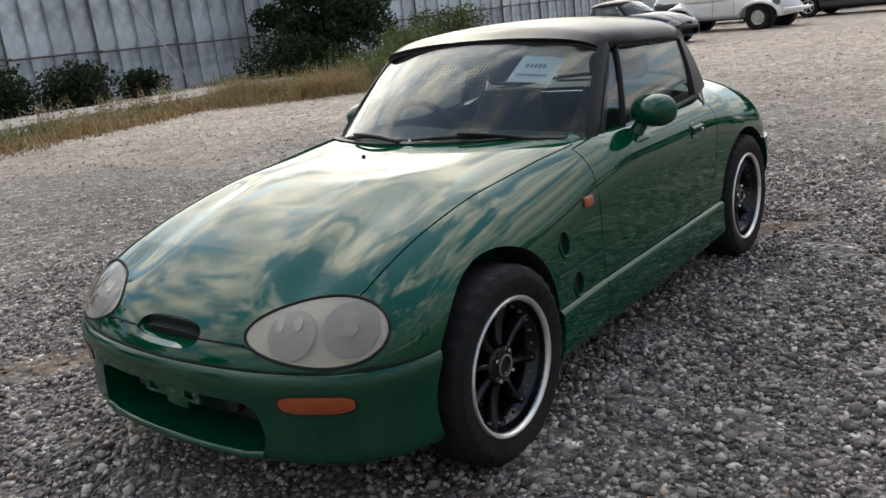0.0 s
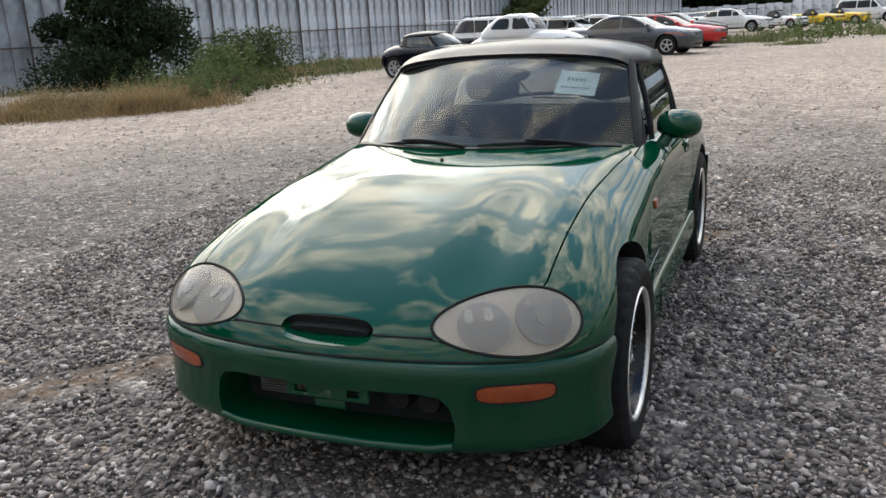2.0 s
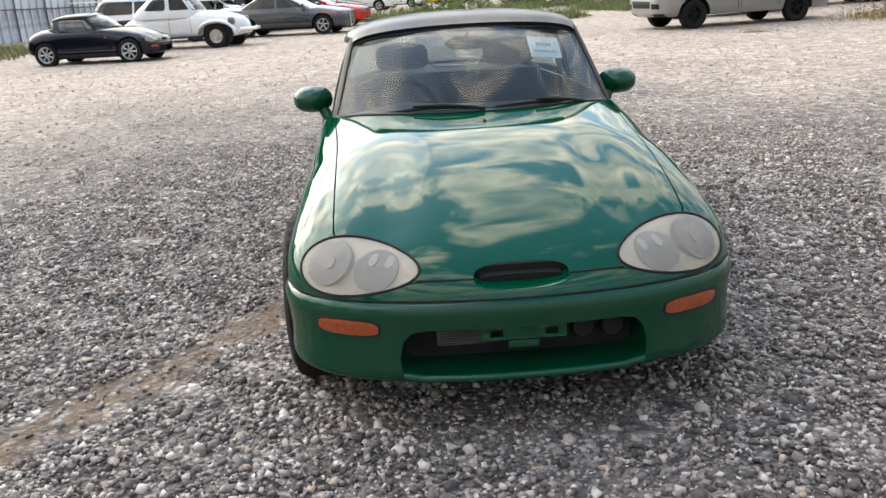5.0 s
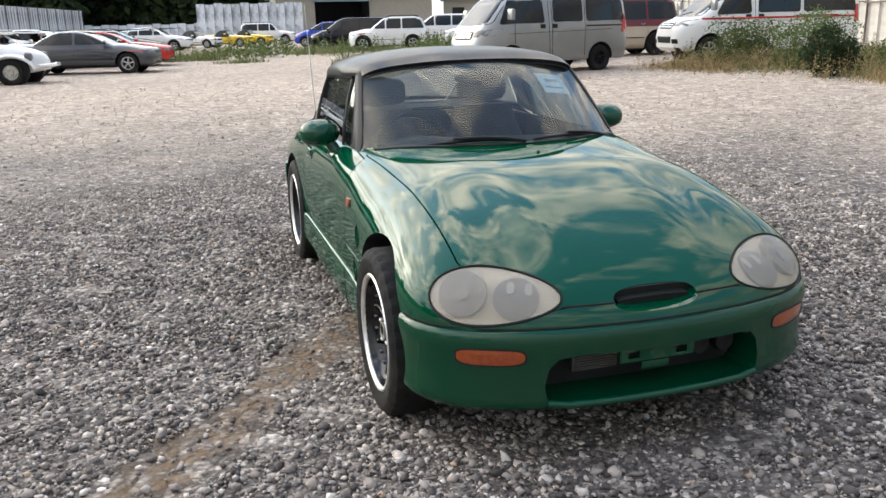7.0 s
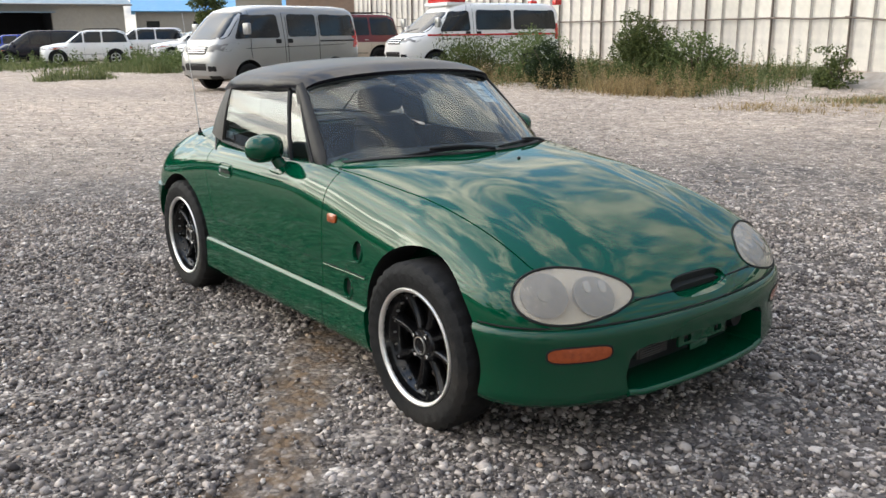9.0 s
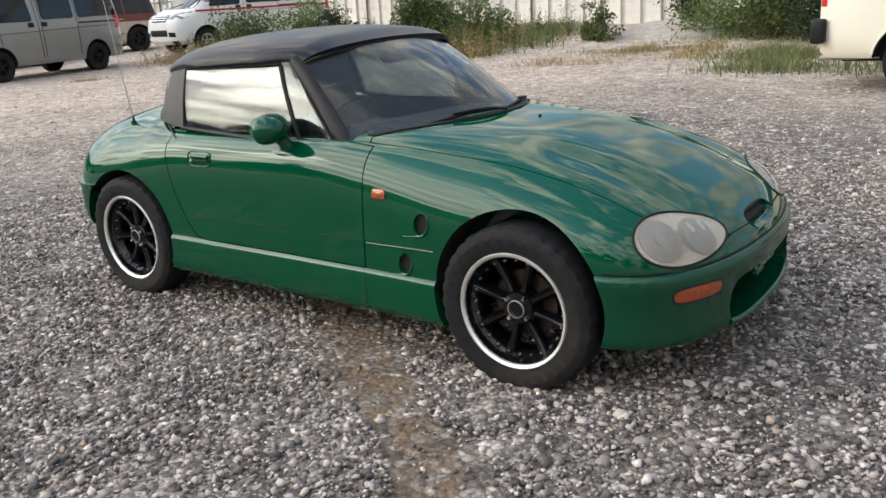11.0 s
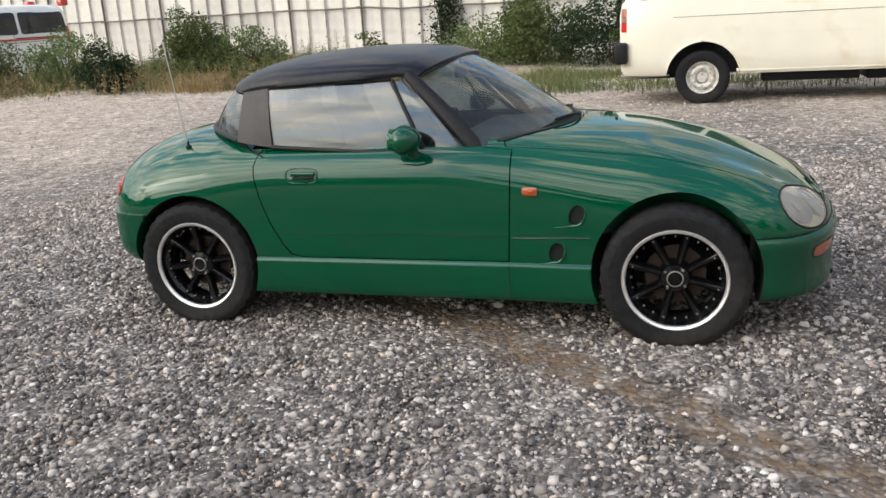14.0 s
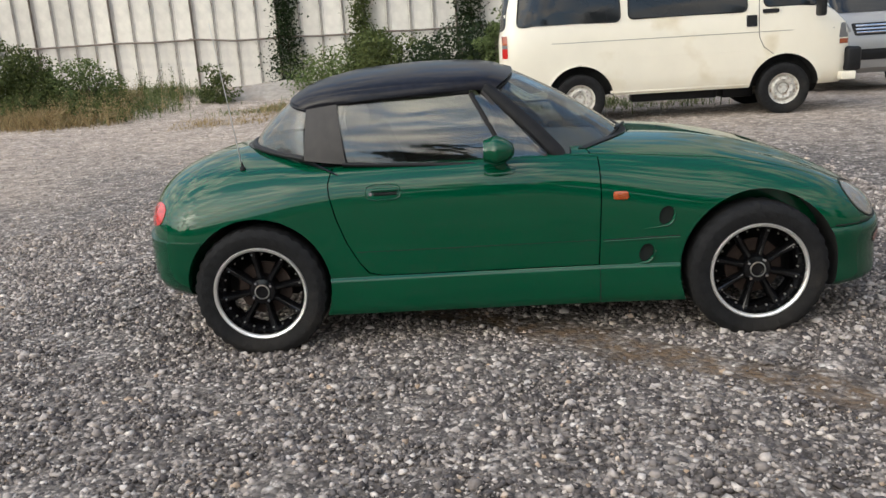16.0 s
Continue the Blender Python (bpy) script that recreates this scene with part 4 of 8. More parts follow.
def roadster(paint, at, label, fine=1.0, hero=True):
    car = thing("sports_car", label, "car", at)
    base = as_bm(hull(fine))
    skin = Skin(base)
    grown = as_bm(hull(fine, 0.012))
    gskin = Skin(grown)

    def arch(x, r, s):
        a = np.linspace(0, 2 * np.pi, 56, endpoint=False)
        ring = [np.stack([x + r * np.cos(a), np.full(56, s * y), HUB_Z + 0.012 + r * np.sin(a)], 1) for y in (0.43, 0.9)]
        return as_bm(rings(np.array(ring)))

    cuts = [("-", arch(x, r, s)) for s in (1, -1) for x, r in ((AXLE, ARCH_F), (-AXLE + 0.01, ARCH_R))]
    arches = lambda: [("-", arch(x, r, s)) for s in (1, -1) for x, r in ((AXLE, ARCH_F), (-AXLE + 0.01, ARCH_R))]
    cuts.append(("-", box(-0.74, 0.30, -0.575, 0.575, 0.22, 1.5)))
    cuts.append(("-", box(0.29, 0.52, -0.50, 0.50, 0.55, 1.5)))
    # bonnet opening
    hood_edge = curve((1.62, 0.0), (1.60, 0.30), (1.545, 0.40), (1.45, 0.50), (1.38, 0.528), (1.2, 0.530), (0.9, 0.535), (0.6, 0.55), (0.40, 0.568))

    lip_x = lambda y: float(skin.ahead(y, 0.478)[0])
    hood_rear = lambda y: 0.613 - 0.30 * (abs(y) / 0.585) ** 2.3

    def hood_outline(g):
        xs = np.concatenate([np.linspace(0.375 - g, 1.38, 28), np.linspace(1.42, lip_x(0.29) + g * 0.5, 14)])
        left = [(x, float(hood_edge(min(max(x, 0.405), 1.60))) + g) for x in xs]
        front = [(lip_x(y) + g * 0.5, y) for y in (0.26, 0.2, 0.1, 0.0, -0.1, -0.2, -0.26)]
        rear = [(hood_rear(y) - g, y) for y in (-0.54, -0.48, -0.40, -0.30, -0.2, -0.1, 0.0, 0.1, 0.2, 0.30, 0.40, 0.48, 0.54)]
        return left + front + [(x, -y) for x, y in left[::-1]] + rear

    lamps = lambda g, d0, d1: [frame_prism(mirrored(LAMP_O, s), mirrored(LAMP_1, s), mirrored(LAMP_2, s), mirrored(LAMP_N, s), egg(g), d0, d1) for s in (1, -1)]
    slot = lambda g, d: frame_prism((1.592, 0, 0.483), (0, 1, 0), (0.25, 0, 0.97), (0.97, 0, -0.25), oval(0.134 + g, 0.0225 + g, 36, 2.8), -d, 0.12)
    hood = carve(base, [("&", prism(hood_outline(-0.0025), "z", 0.40, 1.2)), ("-", box(0.29, 0.52, -0.50, 0.50, 0.3, 0.76))] + [("-", b) for b in lamps(0.003, -0.09, 0.3)] + [("-", slot(0, 0.10))], "hood")
    hood.materials.append(paint)
    finish(hood, 30)
    part("hood", hood, parent=car, label="bonnet with an oval slot at its front edge")
    # doors
    def door_outline(g):
        return [(0.400 + g, 0.85), (0.404 + g, 0.70), (0.405 + g, 0.60), (0.398 + g, 0.45), (0.392 + g, 0.312 - g), (-0.10, 0.312 - g), (-0.50, 0.312 - g), (-0.556 - g, 0.325 - g), (-0.592 - g, 0.37), (-0.640 - g, 0.46),
                (-0.675 - g, 0.56), (-0.697 - g, 0.66), (-0.700 - g, 0.70), (-0.690 - g, 0.745), (-0.672 - g, 0.785), (-0.665 - g, 0.85)]
    for s in (1, -1):
        d = carve(base, [("&", prism(door_outline(-0.0025), "y", s * 0.585, s * 0.9))], "door")
        d.materials.append(paint)
        finish(d, 30)
        door = part("door", d, parent=car)
        if hero:
            # pull handle in its oval dish
            c = skin.side(-0.475, 0.662, s)
            rim = [skin.side(-0.475 + p[0], 0.662 + p[1], s, 0.001) for p in oval(0.071, 0.030, 32, 4)]
            part("handle_rim", strip(rim + rim[:1], 0.0025), paint, door)
            dish = disc_on(skin, c, (1, 0, 0), (0, 0, 1), (0, s, 0), oval(0.066, 0.026, 24, 4), 0.0012)
            part("handle_dish", dish, paint, door)
            grip = [skin.side(-0.475 + t, 0.670, s, 0.004) for t in np.linspace(-0.045, 0.058, 8)]
            part("handle", tube(grip, 0.009, 10), paint, door)
            slotp = [skin.side(-0.475 + t, 0.655, s, 0.0015) for t in np.linspace(-0.036, 0.056, 6)]
            part("handle_gap", tube(slotp, 0.0062, 8), SEAM, door)
            lock = turned([(0, 0.004), (0.007, 0.004), (0.009, 0.0), (0.009, -0.01)], 14)
            lp = skin.side(-0.525, 0.655, s)
            part("lock", flip_data(lock, s), CHROME, door, at=Matrix.Translation(Vector(lp)))
            # wing mirror
            mz, my, mx = 0.808, 0.692, -0.010
            n1, n2 = 20, 24
            P = np.zeros((n1, n2, 3))
            for i, a in enumerate(np.linspace(0, 1, n1)):
                r = (1 - (1 - a) ** 2.2) ** 0.5 * (1 - 0.30 * float(smooth(a, 0.55, 1.0)))
                for j, w in enumerate(np.linspace(0, 2 * np.pi, n2, endpoint=False)):
                    P[i, j] = (mx + 0.075 - 0.125 * a, s * (my + 0.004 - 0.016 * a + 0.094 * r * np.sign(np.cos(w)) * abs(np.cos(w)) ** 0.85), mz + 0.063 * r * np.sign(np.sin(w)) * abs(np.sin(w)) ** 0.85)
            shell = rings(P)
            part("wing_mirror", as_bm(shell), paint, door, "rounded body-coloured door mirror")
            neck = tube([(0.015, s * 0.615, 0.715), (0.01, s * 0.628, 0.735), (0.0, s * 0.645, 0.765), (-0.005, s * 0.665, 0.79)], [0.034, 0.026, 0.024, 0.026], 14)
            part("mirror_stalk", neck, paint, door)
            foot = disc_on(skin, skin.side(0.005, 0.72, s), (1, 0, 0), (0, 0, 1), (0, s, 0), oval(0.062, 0.017, 24, 2.4), 0.004, 0.004)
            part("mirror_foot", foot, paint, door)
            mp = np.array([(mx - 0.0505, s * (my - 0.012 + 0.054 * np.cos(w)), mz + 0.040 * np.sin(w)) for w in np.linspace(0, 2 * np.pi, 24, endpoint=False)])
            part("mirror_glass", (np.concatenate([mp, mp + (0.004, 0, 0)]), [tuple(range(24)), tuple(range(47, 23, -1))] + [(i, (i + 1) % 24, (i + 1) % 24 + 24, i + 24) for i in range(24)]), MIRROR, door)
    # body shell with all openings
    cuts.insert(0, ("-", prism(hood_outline(0.0025), "z", 0.42, 1.2)))
    for s in (1, -1):
        cuts.append(("-", prism(door_outline(0.0025), "y", s * 0.58, s * 0.9)))
    cuts += [("-", b) for b in lamps(0.003, -0.09, 0.3)]
    cuts.append(("-", slot(0, 0.10)))
    cuts.append(("-", box(1.31, 2, -1, 1, -0.2, 0.424)))
    cuts.append(("-", box(-2, -1.26, -1, 1, -0.2, 0.486)))
    ducts = [(x, z, s) for s in (1, -1) for x, z in ((0.662, 0.508), (0.582, 0.357))]

    def duct_ring(x, z, k=1.0):
        return [(x + 0.029 * k * math.cos(a) + 0.006 * math.sin(a), z + 0.038 * k * math.sin(a)) for a in np.linspace(0, math.tau, 24, endpoint=False)]
    for x, z, s in ducts:
        c = skin.side(x, z, s)
        cuts.append(("-", prism(duct_ring(x, z), "y", c[1] - s * 0.028, c[1] + s * 0.2)))
    body = carve(base, cuts, "body")
    body.materials.append(paint)
    body.materials.append(WELL)
    for p in body.polygons:
        c, nrm = p.center, p.normal
        for ax, r in ((AXLE, ARCH_F), (-AXLE + 0.01, ARCH_R)):
            dx, dz = c.x - ax, c.z - HUB_Z - 0.012
            d = math.hypot(dx, dz)
            if d < r + 0.002 and 0.42 < abs(c.y) and (abs(nrm.y) > 0.98 and abs(c.y) < 0.45 or (dx * nrm.x + dz * nrm.z) < -0.85 * d):
                p.material_index = 1
        if c.z < 0.30 and abs(c.y) < 0.55 and nrm.z < -0.5:
            p.material_index = 1
        if -0.745 < c.x < 0.525 and abs(c.y) < 0.58 and c.z > 0.21 and (abs(nrm.x) > 0.99 or abs(nrm.y) > 0.99 or nrm.z > 0.99) and c.z < 0.83:
            p.material_index = 1
    finish(body, 30)
    part("body", body, parent=car)
    # front bumper: rings up z on one plan line, with a rounded shoulder, a lip and a wide mouth
    bdata = bumper_solid(fine)
    bbm = as_bm(bdata)
    bskin = Skin(bbm)
    mouth = [(-0.335, 0.207), (-0.352, 0.222), (-0.358, 0.26), (-0.345, 0.312), (-0.318, 0.339), (-0.27, 0.347), (0.27, 0.347), (0.318, 0.339), (0.345, 0.312), (0.358, 0.26), (0.352, 0.222), (0.335, 0.207), (0.30, 0.203), (0.0, 0.199), (-0.30, 0.203)]
    n = len(mouth)
    mv = []
    for mx, ky, floor in ((1.80, 1.03, 0.190), (1.64, 1.0, 0.199), (1.618, 0.985, 0.201), (1.50, 0.945, 0.203)):
        mv += [(mx, y * ky, z if z > 0.27 else floor + (z - 0.199) * (0.27 - floor) / 0.071) for y, z in mouth]
    mouth_bm = as_bm(rings(np.array(mv).reshape(4, n, 3)))
    bump = carve(bbm, [("-", mouth_bm)] + arches()[0::2], "front_bumper")
    bumper_green = GREEN_DULL if hero else paint
    bump.materials.append(bumper_green)
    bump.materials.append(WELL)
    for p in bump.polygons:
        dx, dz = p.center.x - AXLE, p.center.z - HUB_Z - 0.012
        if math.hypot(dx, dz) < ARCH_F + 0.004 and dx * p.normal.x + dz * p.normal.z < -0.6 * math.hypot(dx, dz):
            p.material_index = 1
        # mouth ceiling and end turn near-black too, their shade put into the colour
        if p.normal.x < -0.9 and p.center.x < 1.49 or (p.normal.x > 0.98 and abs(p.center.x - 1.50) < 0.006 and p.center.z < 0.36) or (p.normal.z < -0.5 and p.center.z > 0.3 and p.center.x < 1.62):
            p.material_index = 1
    finish(bump, 30)
    fb = part("front_bumper", bump, parent=car, label="body-coloured front bumper with a wide air opening")
    lip = [bskin.ahead(y, 0.1945 + 0.010 * float(smooth(abs(y), 0.27, 0.345)), -0.004) for y in np.linspace(-0.345, 0.345, 44)]
    part("mouth_lip", tube(lip, 0.012, 10), paint, fb)
    rb = carve(grown, [("&", box(-2, -1.245, -1, 1, 0.0, 0.494))] + arches()[1::2], "rear_bumper")
    rb.materials.append(bumper_green)
    finish(rb, 30)
    part("rear_bumper", rb, parent=car)
    # side skirts: a sloping ledge under the door, a deep flat face, a rounded foot
    for s in (1, -1):
        section = [(0.311, -0.03), (0.3105, 0.0005), (0.3075, 0.004), (0.3025, 0.0085), (0.297, 0.0112), (0.288, 0.012), (0.24, 0.012), (0.185, 0.010), (0.160, 0.004), (0.148, -0.006), (0.146, -0.06)]
        P = []
        for x in np.linspace(-0.80, 0.76, 44):
            y0 = abs(skin.side(x, 0.34, s)[1])
            P.append([(x, s * (y0 + d), z) for z, d in section])
        sk = carve(as_bm(rings(np.array(P))), [a for i, a in enumerate(arches()) if (i < 2) == (s > 0)], "side_skirt")
        sk.materials.append(paint)
        finish(sk, 30)
        skp = part("side_skirt", sk, parent=car, label="body-coloured side skirt with a bright upper ledge")
        part("skirt_seam", strip([(0.394, s * (abs(skin.side(0.394, 0.34, s)[1]) + d + 0.0003), z) for z, d in section[3:9]], 0.0016), SEAM, skp)
    # headlamps
    for s in (1, -1):
        o, e1, e2, nn = (mirrored(v, s) for v in (LAMP_O, LAMP_1, LAMP_2, LAMP_N))
        lamp = part("headlight", disc_on(skin, o, e1, e2, nn, egg(-0.004), 0.001, 0.010, 6), LAMP_LENS, car, "hazy oval headlamp with twin round lenses")
        lamp.visible_shadow = False
        tray = disc_on(skin, o, e1, e2, nn, egg(0.001), -0.045, 0.0, 5)
        part("lamp_tray", tray, LAMP_BEZEL, lamp, "cream lamp bezel")
        for a1, a2, r, mat in ((0.092, 0.004, 0.070, LAMP_BOWL), (-0.060, -0.006, 0.064, LAMP_CLEAR)):
            part("reflector", disc_on(skin, o + e1 * a1 + e2 * a2, e1, e2, nn, oval(r, r, 36), -0.0435, 0.003, 6), mat, lamp)
        if hero:
            for r0 in (0.052, 0.034):
                ring = [skin.cast(o + e1 * (0.092 + r0 * math.cos(a)) + e2 * (0.004 + r0 * math.sin(a)) + 0.3 * nn, -nn) - nn * 0.040 for a in np.linspace(0, math.tau, 33)]
                part("reflector_ring", tube(ring, 0.0026, 6), LAMP_RING_GLINT, lamp)
            # two pale discs painted as glints on the inner bowl
            for d1 in (-0.034, 0.016):
                part("lamp_glint", disc_on(skin, o + e1 * (-0.060 + d1) + e2 * 0.024, e1, e2, nn, oval(0.011, 0.019, 20, 2.6), -0.0405, 0.005, 4), LAMP_RING_GLINT, lamp, "pale disc painted as a glint in the lamp")
            part("bulb", disc_on(skin, o + e1 * 0.092 + e2 * 0.004, e1, e2, nn, oval(0.020, 0.020, 20), -0.0395, 0.008, 4), LAMP_CLEAR, lamp)
        edge = [skin.cast(o + p[0] * e1 + p[1] * e2 + 0.3 * nn, -nn) for p in egg(0.001, 56)]
        part("lamp_seal", strip(edge + edge[:1], 0.0040), SEAM, lamp)
    # bumper indicators, side markers, tail lamps
    for s in (1, -1):
        mid = bskin.ahead(s * 0.50, 0.350)
        nn = np.array((0.88, s * 0.47, 0.0))
        e1 = np.array((-0.47, s * 0.88, 0.0))
        ind = part("indicator", disc_on(bskin, mid, e1, (0, 0, 1), nn, oval(0.098, 0.023, 36, 3.4), 0.002, 0.003), AMBER, car, "amber indicator lens")
        rim = [bskin.cast(mid + p[0] * e1 + np.array((0, 0, p[1])) + 0.3 * nn, -nn) for p in oval(0.101, 0.0255, 48, 3.4)]
        part("indicator_gap", strip(rim + rim[:1], 0.003), SEAM, ind)
        part("side_marker", disc_on(skin, skin.side(0.482, 0.598, s), (1, 0, 0), (0, 0, 1), (0, s, 0), oval(0.030, 0.0165, 24, 4.5), 0.006, 0.003, 3), AMBER, car, "small amber side marker")
        tl = np.array((-1.50, s * 0.53, 0.60))
        nt = np.array((-0.80, s * 0.58, 0.15))
        nt /= np.linalg.norm(nt)
        ea = np.cross((0, 0, 1), nt)
        ea /= np.linalg.norm(ea)
        part("tail_light", disc_on(skin, tl, ea, np.cross(nt, ea), nt, oval(0.10, 0.05, 32, 2.4), 0.003, 0.006), RED_LENS, car, "red tail lamp")
    # flank ducts: a dark mesh in an oval hole, with a raised lip that runs out to the rear
    for x, z, s in ducts:
        c = skin.side(x, z, s)
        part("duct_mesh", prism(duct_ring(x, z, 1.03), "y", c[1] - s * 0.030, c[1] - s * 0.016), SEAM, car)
        lip = [(x + 0.034 * math.cos(a) + 0.006 * math.sin(a), z + 0.043 * math.sin(a)) for a in np.linspace(0.9, -1.75, 18)] + [(x - 0.03, z - 0.0465), (x - 0.055, z - 0.049), (x - 0.085, z - 0.051)]
        part("duct_lip", tube([skin.side(a, b, s, 0.0) for a, b in lip], np.concatenate([np.linspace(0.001, 0.006, 8), np.full(8, 0.006), np.linspace(0.0055, 0.001, len(lip) - 16)]), 8), paint, car)
    # near-black fillings that stand in for the shade inside the slot and the mouth
    part("slot_shade_plug", frame_prism((1.592, 0, 0.483), (0, 1, 0), (0.25, 0, 0.97), (0.97, 0, -0.25), oval(0.1325, 0.0212, 36, 2.8), -0.095, -0.018), SEAM, car)
    part("slot_shade_plug", frame_prism(np.array((1.592, 0, 0.483)) - 0.0105 * np.array((0.25, 0, 0.97)), (0, 1, 0), (0.25, 0, 0.97), (0.97, 0, -0.25), oval(0.116, 0.0102, 36, 2.8), -0.095, 0.003), SEAM, car)
    part("mouth_shade_block", box(1.34, 1.496, -0.40, 0.40, 0.20, 0.40, 0.004), SEAM, car)
    # seams that run between panels
    for s in (1, -1):
        part("hood_seam", strip([skin.ahead(s * y, 0.478, 0.0003) for y in np.linspace(0.134, 0.292, 14)], 0.0032), SEAM, car)
    ln = [skin.ahead(y, 0.428) for y in np.linspace(-0.55, 0.55, 60)]
    part("bumper_seam", strip([skin.side(x, 0.429, -1) for x in np.linspace(1.33, 1.50, 14)] + ln[2:-2] + [skin.side(x, 0.429, 1) for x in np.linspace(1.50, 1.33, 14)], 0.0032), SEAM, car)
    for s in (1, -1):
        ln = [skin.side(x, 0.417 + 0.006 * smooth(x, 0.4, 0.7), s) for x in np.linspace(0.41, 0.715, 14)]
        part("fender_seam", strip(ln, 0.0022), SEAM, car)
        part("fender_edge", tube([p - (0, 0, 0.006) for p in ln], 0.0042, 8), paint, car)
        ln = [skin.side(x, 0.417, s) for x in np.linspace(-0.60, 0.385, 30)]
        part("door_crease", strip(ln, 0.0014), SEAM, car)
    build_cabin(car, paint, skin, hero)
    # wheels
    for x in (AXLE, -AXLE + 0.01):
        for s in (1, -1):
            m = pose(x, s * (TRACK + (0.03 if x > 0 else 0.008)), HUB_Z - 0.004, 0, 8 - 10 * (x - AXLE) * s, 0 if s > 0 else 180)
            if hero:
                black_wheel(car, m)
            else:
                plain_wheel(car, m, TYRE_R, 0.165, 0.66, "alloy", 7)
    if hero:
        front_details(car, paint, skin, gskin, fb)
    base.free()
    grown.free()
    bbm.free()
    return car


def front_details(car, paint, skin, gskin, fb):
    # number-plate bracket: a green bar with two square holes and a hanging tongue
    bar = carve(box(1.618, 1.630, -0.122, 0.122, 0.296, 0.342, 0.003, 1), [("-", box(1.5, 1.7, s * 0.078 - 0.018, s * 0.078 + 0.018, 0.309, 0.329)) for s in (1, -1)], "plate_bracket")
    bar.materials.append(paint)
    finish(bar, 30)
    br = part("plate_bracket", bar, parent=fb, label="green number-plate bracket without a plate")
    part("bracket_tongue", box(1.606, 1.618, -0.045, 0.045, 0.266, 0.290, 0.003), paint, br)
    for s in (1, -1):
        part("bracket_arm", box(1.50, 1.619, s * 0.10 - 0.012, s * 0.10 + 0.012, 0.328, 0.340, 0.002), paint, br)
    # finned oil cooler on one side, two dark horns on the other
    cooler = part("oil_cooler", box(1.545, 1.57, -0.245, -0.10, 0.268, 0.342, 0.003), COOLER, car, "grey finned cooler")
    for i in range(9):
        z = 0.271 + i * 0.0078
        part("fin", box(1.568, 1.576, -0.238, -0.107, z, z + 0.0035), COOLER, cooler)
    for y in (0.18, 0.265):
        part("horn", turned([(0, 0.02), (0.03, 0.024), (0.037, 0.012), (0.034, -0.02), (0, -0.025)], 24), DARK, car, at=pose(1.552, y, 0.298, 0, 0, -90))
    # washer nozzle and aerial base
    noz = part("washer_nozzle", turned([(0, 0.007), (0.004, 0.007), (0.0065, 0.004), (0.007, -0.004)], 14), DARK, car, at=Matrix.Translation(Vector(skin.above(0.762, 0.0))) @ pose(0, 0, 0, 90))
    foot = skin.above(-1.075, -0.53)
    mast = np.linspace(0, 1, 8)[:, None] * np.array((-0.06, -0.02, 0.60)) + foot
    part("aerial_mast", tube(mast, np.linspace(0.0026, 0.0016, 8), 6), SILVER_RIM, car, "thin pale aerial whip")
    ant = part("aerial_base", turned([(0, 0.030), (0.004, 0.029), (0.006, 0.012), (0.012, 0.008), (0.014, -0.004)], 16), DARK, car, at=Matrix.Translation(Vector(skin.above(-1.075, -0.53))) @ pose(0, 0, 0, 90))


